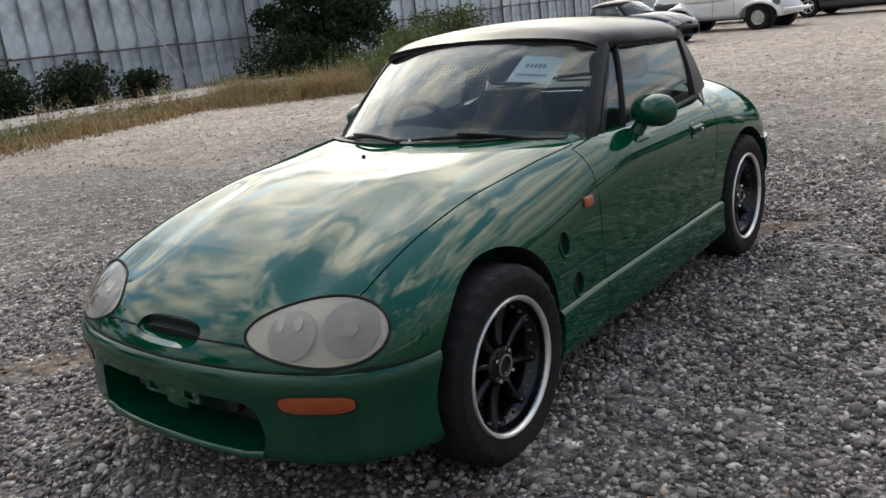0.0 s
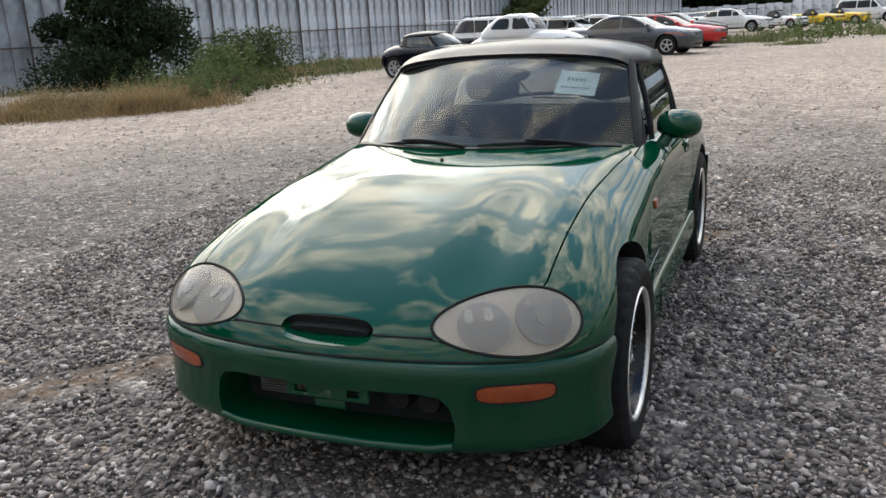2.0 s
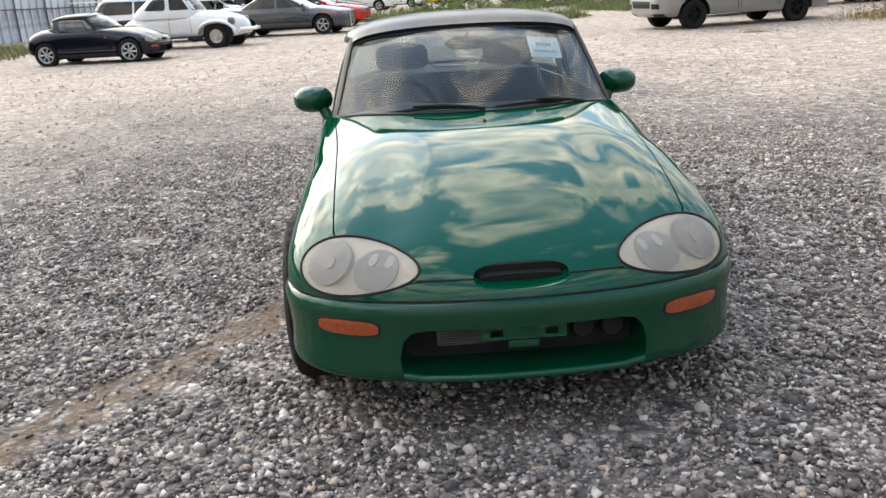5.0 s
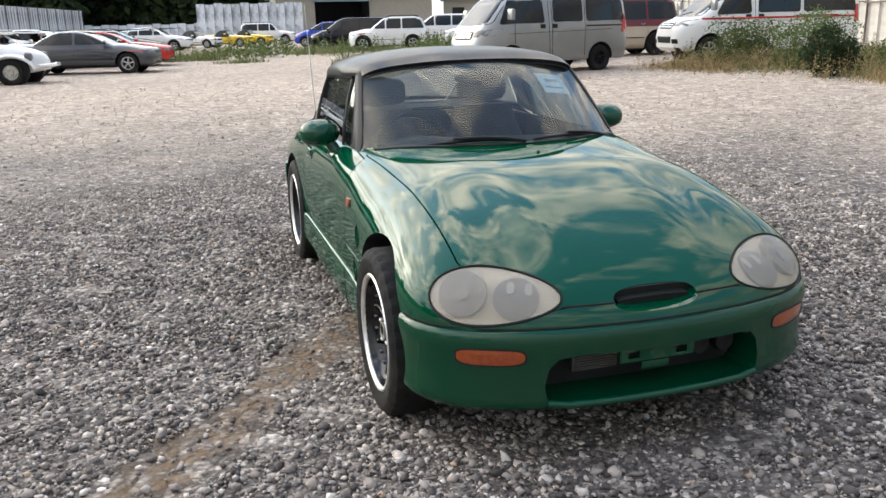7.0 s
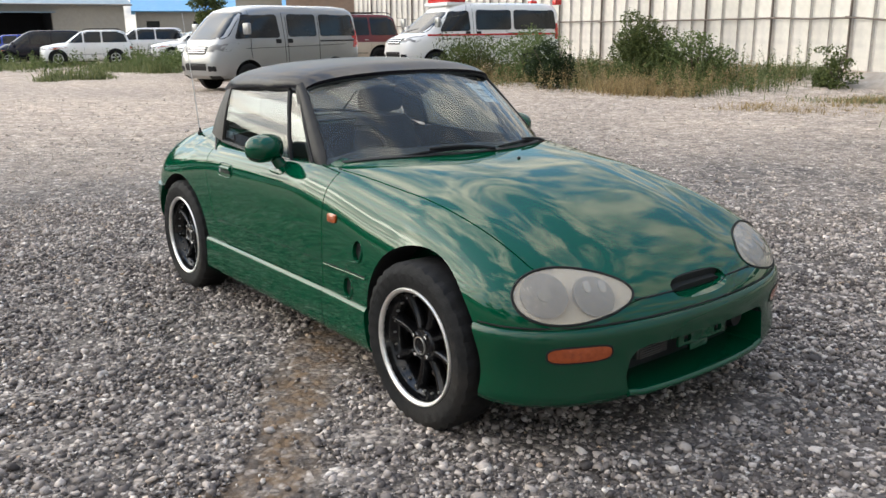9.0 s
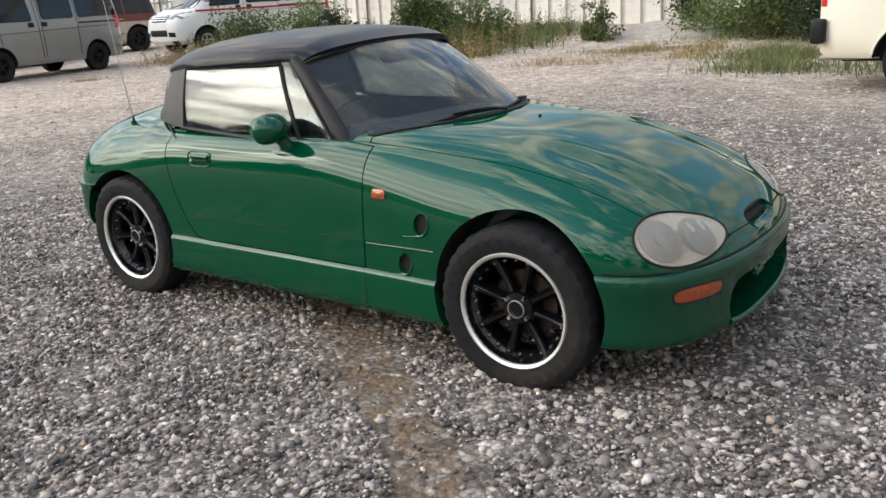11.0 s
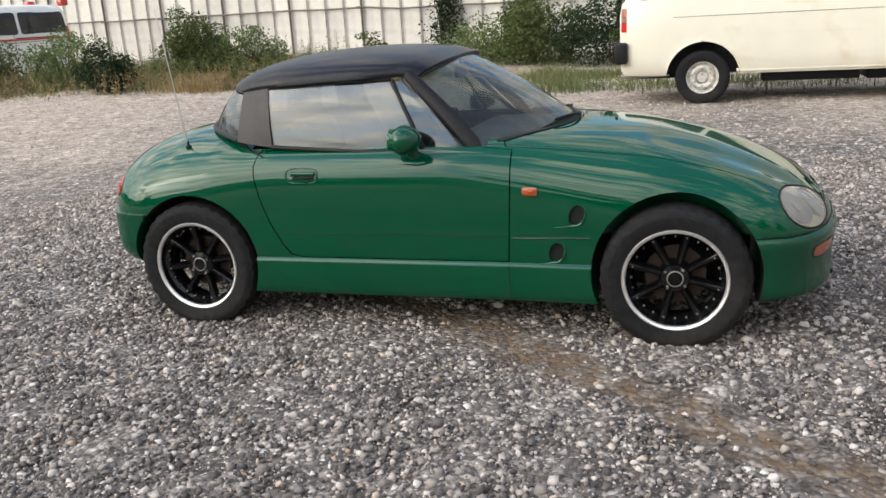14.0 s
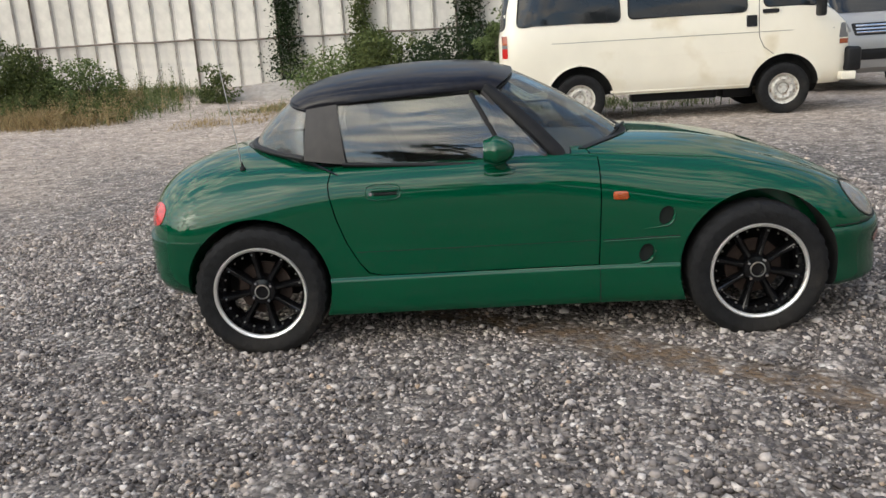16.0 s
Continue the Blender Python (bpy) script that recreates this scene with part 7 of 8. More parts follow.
saloon("saloon_car", "dark blue saloon behind other parked cars", -34.5, -3.6, 79, BLACK_PAINT, 2.2, -2.3, 0.86, 0.92, 1.40, (0.95, 0.2, -0.95, -1.6), (0.76, 0.95), (1.0, 1.0), (1.3, -1.3), 0.31, posts=(0.25, -0.6), group=ROW)
saloon("estate_car", "dark grey estate car with a white roof and rails", -25.8, -7.9, 79, GREY_PAINT, 2.2, -2.4, 0.86, 0.95, 1.50, (0.95, 0.2, -2.0, -2.3), (0.78, 0.97), (0.98, 0.98), (1.3, -1.35), 0.31, posts=(0.2, -0.7), rack=True, roof_paint=WHITE_PAINT, group=ROW)
saloon("saloon_car", "white saloon parked in a row by the fence", -29.6, -6.9, 79, WHITE_PAINT, 2.2, -2.3, 0.86, 0.92, 1.42, (0.95, 0.2, -0.95, -1.6), (0.76, 0.95), (1.0, 1.0), (1.3, -1.3), 0.31, posts=(0.25, -0.6), group=ROW)
saloon("saloon_car", "white saloon parked in a row by the fence", -32.8, -6.0, 79, WHITE_PAINT, 2.2, -2.3, 0.86, 0.92, 1.42, (0.95, 0.2, -0.95, -1.6), (0.76, 0.95), (1.0, 1.0), (1.3, -1.3), 0.31, posts=(0.25, -0.6), group=ROW)
saloon("saloon_car", "silver saloon parked in a row by the fence", -36.6, -6.6, 79, SILVER_PAINT, 2.2, -2.3, 0.86, 0.92, 1.42, (0.95, 0.2, -0.95, -1.6), (0.76, 0.95), (1.0, 1.0), (1.3, -1.3), 0.31, posts=(0.25, -0.6), group=ROW)
saloon("saloon_car", "white saloon far off behind green weeds", -50.5, -2.2, 76, WHITE_PAINT, 2.25, -2.45, 0.87, 0.93, 1.42, (0.95, 0.2, -1.0, -1.7), (0.76, 0.95), (1.0, 1.0), (1.35, -1.35), 0.32, posts=(0.2, -0.65), group=ROW)
saloon("kei_roadster", "small white open sports car far off", -55.0, 0.4, 60, WHITE_PAINT, 1.65, -1.65, 0.70, 0.75, 1.16, (0.35, 0.0, -0.55, -0.9), (0.68, 0.78), (0.80, 0.78), (1.03, -1.03), 0.28, posts=(), roof_paint=DARK, group=ROW)
for k, (px, py) in enumerate(((-56.6, 2.5), (-58.6, 4.1))):
    saloon("kei_roadster", "small bright yellow sports car far off in a row", px, py, 62, YELLOW_PAINT, 1.65, -1.65, 0.70, 0.78, 1.12, (0.35, 0.0, -0.5, -0.8), (0.70, 0.80), (0.84, 0.82), (1.10, -1.03), 0.28, posts=(), roof_paint=DARK, group=ROW)
saloon("estate_car", "white square-backed wagon far off", -63.5, 6.0, 78, WHITE_PAINT, 2.0, -2.2, 0.84, 0.98, 1.58, (0.85, 0.3, -2.0, -2.12), (0.85, 1.0), (1.0, 1.0), (1.25, -1.3), 0.33, posts=(0.1, -0.75), rack=True, group=ROW)
saloon("hatchback", "bright blue hatchback among weeds", -51.2, 8.2, -103, BLUE_PAINT, 1.95, -1.9, 0.85, 0.98, 1.52, (1.15, 0.25, -1.4, -1.8), (0.80, 1.02), (1.0, 1.0), (1.25, -1.25), 0.31, posts=(0.15, -0.65), group=ROW)
saloon("people_carrier", "black people carrier with a pale front corner", -42.6, 8.0, -103, BLACK_PAINT, 2.1, -2.3, 0.87, 1.0, 1.68, (1.35, 0.5, -2.0, -2.2), (0.82, 1.05), (1.05, 1.05), (1.35, -1.35), 0.33, posts=(0.35, -0.6), group=ROW)
saloon("suv", "silver-white compact off-roader with alloy wheels", -39.6, 9.4, -103, WHITE_PAINT, 2.0, -2.1, 0.88, 1.05, 1.66, (0.95, 0.2, -1.75, -2.0), (0.92, 1.08), (1.08, 1.08), (1.25, -1.25), 0.36, posts=(0.1, -0.7), rack=True, group=ROW)
saloon("people_carrier", "white people carrier behind green weeds", -44.0, 13.6, -103, WHITE_PAINT, 2.1, -2.3, 0.87, 1.0, 1.66, (1.35, 0.5, -2.0, -2.2), (0.82, 1.05), (1.05, 1.05), (1.35, -1.35), 0.33, posts=(0.35, -0.6), group=ROW)
for k, (px, py) in enumerate(((-38.0, 14.2), (-34.0, 14.0), (-30.0, 13.6), (-26.6, 12.6))):
    saloon("saloon_car", "white saloon in a close row behind weeds", px, py, -103, WHITE_PAINT if k != 2 else SILVER_PAINT, 2.2, -2.3, 0.86, 0.92, 1.46, (0.95, 0.2, -0.95, -1.6), (0.76, 0.95), (1.0, 1.0), (1.3, -1.3), 0.31, posts=(0.25, -0.6), group=ROW)
saloon("off_roader", "faded dark red and tan off-road wagon behind a van", -21.6, 12.3, -95, TAN_PAINT, 2.2, -2.3, 0.88, 1.12, 1.82, (0.75, 0.35, -2.05, -2.2), (1.0, 1.12), (1.12, 1.12), (1.35, -1.35), 0.38, roof_paint=MAROON_PAINT, posts=(-0.1, -1.0), rack=True, style="dark")
saloon("dark_truck", "dark vehicle with a yellow lamp behind a silver van", -21.0, 8.9, -95, BLACK_PAINT, 1.8, -2.0, 0.84, 1.05, 1.55, (0.6, 0.3, -1.8, -1.9), (0.95, 1.05), (1.05, 1.05), (1.1, -1.1), 0.36, posts=(-0.4,), style="dark", category="off-roader")
van("minivan", "silver van parked nose out behind the cream van", 5.95, 11.45, -90.0, SILVER_PAINT, VAN_LEVELS, 0.845, (1.40, -1.32), 0.325,
    [[(0.45, 1.23), (1.72, 1.21), (1.42, 1.74), (0.50, 1.75)], [(-0.72, 1.25), (0.16, 1.25), (0.15, 1.76), (-0.72, 1.76)], [(-2.12, 1.25), (-0.88, 1.25), (-0.88, 1.76), (-2.02, 1.76)]],
    style="steel", screen=[(-0.74, 1.20), (0.74, 1.20), (0.64, 1.82), (-0.64, 1.82)], extra=silver_parts)

# ---------------------------------------------------------------- plants
def plant_material(name, a, b, rough=0.7, shine=0.25):
    """Leaves: colour drifts from a to b from leaf to leaf, and some light passes through."""
    m = bpy.data.materials.new(name)
    m.use_nodes = True
    n, l = m.node_tree.nodes, m.node_tree.links
    bs = n["Principled BSDF"]
    bs.inputs["Roughness"].default_value = rough
    bs.inputs["Specular IOR Level"].default_value = shine
    geo = n.new("ShaderNodeNewGeometry")
    r = n.new("ShaderNodeValToRGB")
    r.color_ramp.elements[0].color, r.color_ramp.elements[1].color = (*a, 1), (*b, 1)
    l.new(geo.outputs["Random Per Island"], r.inputs[0])
    l.new(r.outputs[0], bs.inputs["Base Color"])
    tr = n.new("ShaderNodeBsdfTranslucent")
    l.new(r.outputs[0], tr.inputs[0])
    mx = n.new("ShaderNodeMixShader")
    mx.inputs[0].default_value = 0.25
    l.new(bs.outputs[0], mx.inputs[1])
    l.new(tr.outputs[0], mx.inputs[2])
    l.new(mx.outputs[0], n["Material Output"].inputs[0])
    return m


LEAF = plant_material("leaf_green", (0.044, 0.064, 0.018), (0.130, 0.155, 0.048))
LEAF_DARK = plant_material("leaf_dark", (0.010, 0.021, 0.008), (0.034, 0.055, 0.017))
LEAF_PALE = plant_material("leaf_pale", (0.07, 0.105, 0.03), (0.17, 0.21, 0.08))
BLADE_GREEN = plant_material("blade_green", (0.08, 0.105, 0.035), (0.22, 0.235, 0.10))
BLADE_DRY = plant_material("blade_dry", (0.20, 0.135, 0.062), (0.45, 0.335, 0.165))
LEAF_DRY = plant_material("leaf_dry", (0.16, 0.12, 0.055), (0.40, 0.31, 0.16))
BARK = material("bark", (0.10, 0.075, 0.055), 0.9, spread=0.4, scale=20, bump=0.5, bump_scale=40)


def raw_mesh(name, v, f, mat):
    """A mesh from arrays: v (k x 3), f (triangles)."""
    me = bpy.data.meshes.new(name)
    me.vertices.add(len(v))
    me.vertices.foreach_set("co", np.ascontiguousarray(v, np.float32).ravel())
    me.loops.add(len(f) * 3)
    me.loops.foreach_set("vertex_index", np.ascontiguousarray(f, np.int32).ravel())
    me.polygons.add(len(f))
    me.polygons.foreach_set("loop_start", np.arange(0, len(f) * 3, 3, dtype=np.int32))
    me.update(calc_edges=True)
    me.materials.append(mat)
    return me


def leaves(centres, sizes, r, droop=0.3):
    """Small pointed leaves, each bent along its rib: four triangles' worth of shape in two."""
    k = len(centres)
    d = r.normal(size=(k, 3))
    d[:, 2] = d[:, 2] * 0.6 - droop * 0.4
    d /= np.linalg.norm(d, axis=1, keepdims=True)
    u = np.cross(d, r.normal(size=(k, 3)))
    u /= np.linalg.norm(u, axis=1, keepdims=True)
    s = sizes[:, None]
    v = np.stack([centres, centres + d * s * 0.5 + u * s * 0.30, centres + d * s + np.array((0, 0, -0.15)) * s, centres + d * s * 0.5 - u * s * 0.30], 1)
    i = np.arange(k)[:, None] * 4
    f = np.concatenate([i + np.array((0, 1, 2)), i + np.array((0, 2, 3))])
    return v.reshape(-1, 3), f


def clump_points(blobs, count, r, hollow=0.55):
    """Points in ragged lumps: blobs of (x, y, z, rx, ry, rz)."""
    b = np.array(blobs, float)
    vol = b[:, 3] * b[:, 4] * b[:, 5]
    pick = r.choice(len(b), count, p=vol / vol.sum())
    d = r.normal(size=(count, 3))
    d /= np.linalg.norm(d, axis=1, keepdims=True)
    rad = hollow + (1 - hollow) * r.uniform(size=count) ** 0.5 + r.normal(0, 0.09, count)
    return b[pick, :3] + d * b[pick, 3:] * rad[:, None]


def lumps(x, y, z, w, h, n, r):
    """Small lumps that make up one uneven crown of width w and height h standing on z."""
    out = []
    for i in range(n):
        a, q = r.uniform(0, math.tau), r.uniform() ** 0.6
        t = r.uniform(0.08, 0.95)
        k = 0.5 * w * q * (1 - 0.55 * abs(t - 0.4))
        s = r.uniform(0.12, 0.26) * w
        out.append((x + k * math.cos(a), y + k * math.sin(a), z + h * t, s, s, s * r.uniform(0.6, 1.0)))
    return out


def bush(label, x, y, w, h, count, leaf, mat, seed, category="bush", lift=0.0, name="bush"):
    r = np.random.default_rng(seed)
    z = float(lie(x, y)) + lift
    ob = thing(name, label, category, Matrix.Translation((x, y, z)))
    pts = clump_points(lumps(0, 0, 0, w, h, int(14 + w * 6), r), count, r)
    pts = pts[pts[:, 2] > 0.0]
    part("crown", raw_mesh("crown", *leaves(pts, r.uniform(0.6, 1.4, len(pts)) * leaf, r), mat), parent=ob)
    for i in range(5):
        a = r.uniform(0, math.tau)
        e = np.array((0.3 * w * math.cos(a), 0.3 * w * math.sin(a), h * r.uniform(0.6, 0.95)))
        part("stem", tube([(0, 0, -0.05), e * (0.4, 0.4, 0.55), e], [0.02, 0.013, 0.005], 5), BARK, ob)
    return ob


def grass(name, label, spots, height, mat, seed, lean=0.35, width=0.010, category="grass"):
    """Blades of grass in one sheet: each a bent, tapering strip."""
    r = np.random.default_rng(seed)
    xy = spots
    k = len(xy)
    rough = sum(np.sin(xy[:, 0] * f * math.cos(g) + xy[:, 1] * f * math.sin(g) + g * 7) for f, g in ((1.7, 0.4), (2.9, 1.9), (4.7, 3.3), (7.9, 5.1))) / 4
    h = height * r.uniform(0.25, 1.2, k) ** 1.3 * np.clip(0.75 + 0.75 * rough, 0.18, 1.35)
    a = r.uniform(0, math.tau, k)
    out = np.stack([np.cos(a), np.sin(a)], 1)
    side = np.stack([-out[:, 1], out[:, 0]], 1) * (width * r.uniform(0.6, 1.5, k))[:, None]
    ln = (lean * r.uniform(0.2, 1.4, k) * h)[:, None]
    z = lie(xy[:, 0], xy[:, 1]) - 0.02
    p = lambda q, t, s: np.concatenate([xy + out * ln * q + side * s, (z + h * t)[:, None]], 1)
    v = np.stack([p(0, 0, 1), p(0, 0, -1), p(0.25, 0.55, 0.8), p(0.25, 0.55, -0.8), p(1.0, 1.0, 0)], 1)
    i = np.arange(k)[:, None] * 5
    f = np.concatenate([i + np.array((0, 1, 3)), i + np.array((0, 3, 2)), i + np.array((2, 3, 4))])
    ob = new(name, raw_mesh(name, v.reshape(-1, 3), f, mat))
    return tagged(ob, label, category, kind="stuff")


def weeds(label, spots, height, mat, seed, leaf=0.06):
    """Tall leafy weed stalks: a thin stem each, with leaves up it."""
    r = np.random.default_rng(seed)
    vs, fs, n0 = [], [], 0
    for x, y in spots:
        h = height * r.uniform(0.5, 1.2)
        z = float(lie(x, y))
        tip = np.array((x + r.normal(0, 0.10) * h, y + r.normal(0, 0.10) * h, z + h))
        k = int(16 + 26 * h)
        t = r.uniform(0.12, 1.0, k)
        c = np.array((x, y, z)) * (1 - t)[:, None] + tip * t[:, None] + r.normal(0, 0.035, (k, 3)) * (1.3 - t)[:, None]
        v, f = leaves(c, leaf * (1.4 - 0.9 * t) * r.uniform(0.6, 1.4, k), r, 0.1)
        vs.append(v)
        fs.append(f + n0)
        n0 += len(v)
        b = np.array([(x - 0.006, y, z), (x + 0.006, y, z), tip])
        vs.append(b)
        fs.append(np.array([(0, 1, 2)]) + n0)
        n0 += 3
    ob = new("weeds", raw_mesh("weeds", np.concatenate(vs), np.concatenate(fs), mat))
    return tagged(ob, label, "weeds", kind="stuff")


def in_quad(q, count, r, clump=0.0, pieces=40):
    """Random places within a four-sided plot, gathered into tufts."""
    q = np.array(q, float)
    def at(u, v):
        return (q[0] * (1 - u) + q[1] * u) * (1 - v) + (q[3] * (1 - u) + q[2] * u) * v
    if clump:
        c = at(r.uniform(size=(pieces, 1)), r.uniform(size=(pieces, 1)))
        return c[r.integers(0, pieces, count)] + r.normal(0, clump, (count, 2))
    return at(r.uniform(size=(count, 1)), r.uniform(size=(count, 1)))


rp = np.random.default_rng(11)
# by the blue fence
grass("dry_grass", "tall dry tan grass along the lot's edge", np.concatenate([in_quad([(-7.4, -10.6), (-9.6, -8.8), (-11.2, -10.2), (-8.4, -12.2)], 17000, rp, 0.38, 70)]), 0.36, BLADE_DRY, 21, 1.3, 0.0045)
grass("dry_grass", "thin dry grass strip before a concrete kerb", in_quad([(-1.0, -9.6), (-7.2, -11.6), (-7.5, -12.4), (-1.5, -10.8)], 9000, rp, 0.35, 60), 0.22, BLADE_DRY, 22, 0.8)
grass("green_grass", "mixed green grass at the lot's edge", in_quad([(-1.0, -10.4), (-6.5, -11.9), (-7.0, -12.6), (-1.5, -11.2)], 6000, rp, 0.3, 40), 0.24, BLADE_GREEN, 23, 0.8)
grass("dry_grass", "low dry grass below the blue fence", in_quad([(-12.0, -11.0), (-27.0, -12.5), (-28.0, -15.5), (-12.0, -18.0)], 9000, rp, 0.5, 60), 0.26, BLADE_DRY, 24, 1.0, 0.012)
grass("green_grass", "green grass below the blue fence", in_quad([(-10.5, -9.8), (-24.0, -11.5), (-26.0, -15.5), (-11.0, -17.5)], 9000, rp, 0.5, 60), 0.30, BLADE_GREEN, 25, 1.0, 0.012)
weeds("leafy green weeds at the edge of the lot", np.concatenate([in_quad([(-10.2, -9.6), (-14.0, -10.6), (-14.5, -13.0), (-11.0, -12.0)], 90, rp, 0.35, 14), in_quad([(-9.6, -9.0), (-10.6, -9.4), (-10.9, -10.2), (-9.9, -10.0)], 30, rp)]), 0.75, LEAF_PALE, 26, 0.06)
weeds("tall weeds growing up before the blue fence", in_quad([(-14.0, -14.5), (-25.0, -13.5), (-25.5, -16.0), (-14.5, -17.5)], 90, rp, 0.45, 20), 0.9, LEAF, 27, 0.08)
bush("dark green rounded bush at the foot of the fence", -8.3, -17.6, 1.9, 1.0, 5000, 0.09, LEAF_DARK, 31)
bush("dark green rounded bush at the foot of the fence", -6.2, -17.9, 1.8, 1.05, 4500, 0.09, LEAF_DARK, 32)
bush("dark green rounded bush at the foot of the fence", -10.2, -17.9, 1.2, 0.6, 2500, 0.09, LEAF_DARK, 33)
bush("low dark undergrowth below a tree", -13.6, -15.2, 3.0, 0.95, 7000, 0.09, LEAF_DARK, 34)
bush("tall dense dark bush below a tree", -15.6, -15.4, 2.7, 3.2, 12000, 0.10, LEAF_DARK, 35)
# by the pale fence
grass("dry_grass", "tall dry and green grass beside the van", np.concatenate([in_quad([(-7.2, 11.2), (-9.2, 10.9), (-9.6, 12.4), (-7.4, 12.6)], 7000, rp, 0.30, 40), in_quad([(-12.5, 10.6), (-15.6, 10.2), (-15.6, 12.5), (-12.5, 12.8)], 5000, rp, 0.35, 40)]), 0.36, BLADE_DRY, 41, 1.2, 0.0045)
grass("green_grass", "tall green grass in a wide strip along the lot", np.concatenate([in_quad([(-6.9, 11.6), (-15.8, 10.6), (-15.5, 17.8), (-6.6, 17.4)], 22000, rp, 0.4, 160)]), 0.28, BLADE_GREEN, 42, 1.2, 0.005)
grass("green_grass", "low grass on gravel near the pale fence", np.concatenate([in_quad([(-5.0, 12.2), (0.5, 10.8), (1.0, 12.8), (-4.5, 14.2)], 5000, rp, 0.35, 40), in_quad([(-4.5, 14.4), (4.0, 12.5), (4.0, 16.0), (-4.5, 17.8)], 9000, rp, 0.5, 60)]), 0.12, BLADE_GREEN, 43, 1.0, 0.006)
grass("dry_grass", "sparse dry grass on gravel", in_quad([(-5.2, 11.8), (0.5, 10.4), (1.0, 12.4), (-4.5, 13.8)], 3500, rp, 0.35, 30), 0.15, BLADE_DRY, 44, 1.0, 0.006)
grass("green_grass", "tufts of grass round the parked cream van", np.concatenate([in_quad([(-1.5, 9.0), (3.6, 8.8), (3.6, 10.0), (-1.5, 10.2)], 3000, rp, 0.3, 24), in_quad([(-1.8, 10.6), (0.2, 10.2), (0.3, 12.2), (-1.6, 12.6)], 3500, rp, 0.35, 20)]), 0.20, BLADE_GREEN, 49, 1.0, 0.006)
weeds("leafy green weeds among grass", np.concatenate([in_quad([(-7.2, 12.2), (-15.0, 11.2), (-15.0, 17.0), (-7.2, 16.8)], 230, rp, 0.45, 44), in_quad([(-13.5, 10.9), (-15.6, 10.6), (-15.4, 12.2), (-13.4, 12.4)], 45, rp)]), 0.66, LEAF, 45, 0.055)
weeds("leafy pale weeds among grass", in_quad([(-7.0, 13.0), (-14.0, 12.2), (-14.0, 15.0), (-7.0, 17.0)], 70, rp, 0.4, 18), 0.52, LEAF_PALE, 46, 0.055)
bush("large green bush with small leaves and pale blossom", -9.4, 13.3, 1.45, 1.45, 12000, 0.056, LEAF, 51)
bush("leafy low bush before the ambulance", -13.9, 11.9, 1.9, 1.0, 5000, 0.06, LEAF, 36)
bush("leafy low bush before the ambulance", -12.2, 12.3, 1.7, 1.15, 5000, 0.06, LEAF_PALE, 37)
bush("leafy pale bush at the edge of dry grass", -12.9, -11.1, 1.8, 1.0, 5000, 0.07, LEAF_PALE, 38)
bush("low leafy bush at the edge of dry grass", -11.6, -10.0, 1.1, 0.6, 2500, 0.06, LEAF_PALE, 39)
bush("tall leafy bush before the blue fence", -18.5, -14.2, 2.6, 1.3, 6000, 0.08, LEAF, 40)
bush("rounded dark green bush in the weeds", -10.4, 11.2, 1.1, 0.95, 6000, 0.05, LEAF_DARK, 52)
bush("lower green bush beside a larger bush", -8.3, 13.6, 1.2, 1.1, 3500, 0.06, LEAF_PALE, 53)
bush("small round bush at the foot of the pale fence", -5.9, 15.0, 0.9, 0.85, 2600, 0.055, LEAF, 54)
bush("dense shrub before the pale fence", -2.2, 15.4, 2.2, 1.45, 7000, 0.075, LEAF, 55)
bush("dense dark shrub before the pale fence", -0.4, 14.4, 2.2, 1.3, 6000, 0.07, LEAF_DARK, 56)
bush("low spreading shrub before the pale fence", -3.4, 16.2, 2.4, 0.7, 4500, 0.07, LEAF_PALE, 57)
bush("tall shrub before the pale fence", 1.3, 15.2, 1.8, 1.9, 6000, 0.08, LEAF, 58)
bush("tall pale shrub beside the cream van", 0.3, 13.8, 1.1, 1.4, 4000, 0.07, LEAF_PALE, 59)


def ivy(x, y, w, h, count, seed):
    """A column of ivy that climbs the fence."""
    r = np.random.default_rng(seed)
    ob = thing("ivy", "dark green ivy climbing the pale fence", "ivy", Matrix.Translation((x, y, float(lie(x, y)))))
    t = r.uniform(0, 1, count)
    px = r.normal(0, 1, count) * w * (0.5 - 0.25 * t + 0.1 * np.sin(9 * t))
    pts = np.stack([px, -0.03 - np.abs(r.normal(0, 0.07, count)) * (1.4 - t), t * h], 1)
    part("leaves", raw_mesh("leaves", *leaves(pts, r.uniform(0.05, 0.11, count), r), LEAF_DARK if seed % 2 else LEAF), parent=ob)
    part("stem", tube([(0, -0.03, 0), (0.05, -0.03, h * 0.5), (0, -0.03, h)], [0.02, 0.015, 0.006], 5), BARK, ob)


ivy(-4.9, 17.95, 0.55, 3.0, 3200, 61)
ivy(-2.9, 17.55, 0.5, 3.1, 2600, 62)
ivy(-0.2, 17.15, 0.7, 3.0, 3000, 63)
ivy(1.4, 16.9, 0.6, 2.6, 2600, 64)


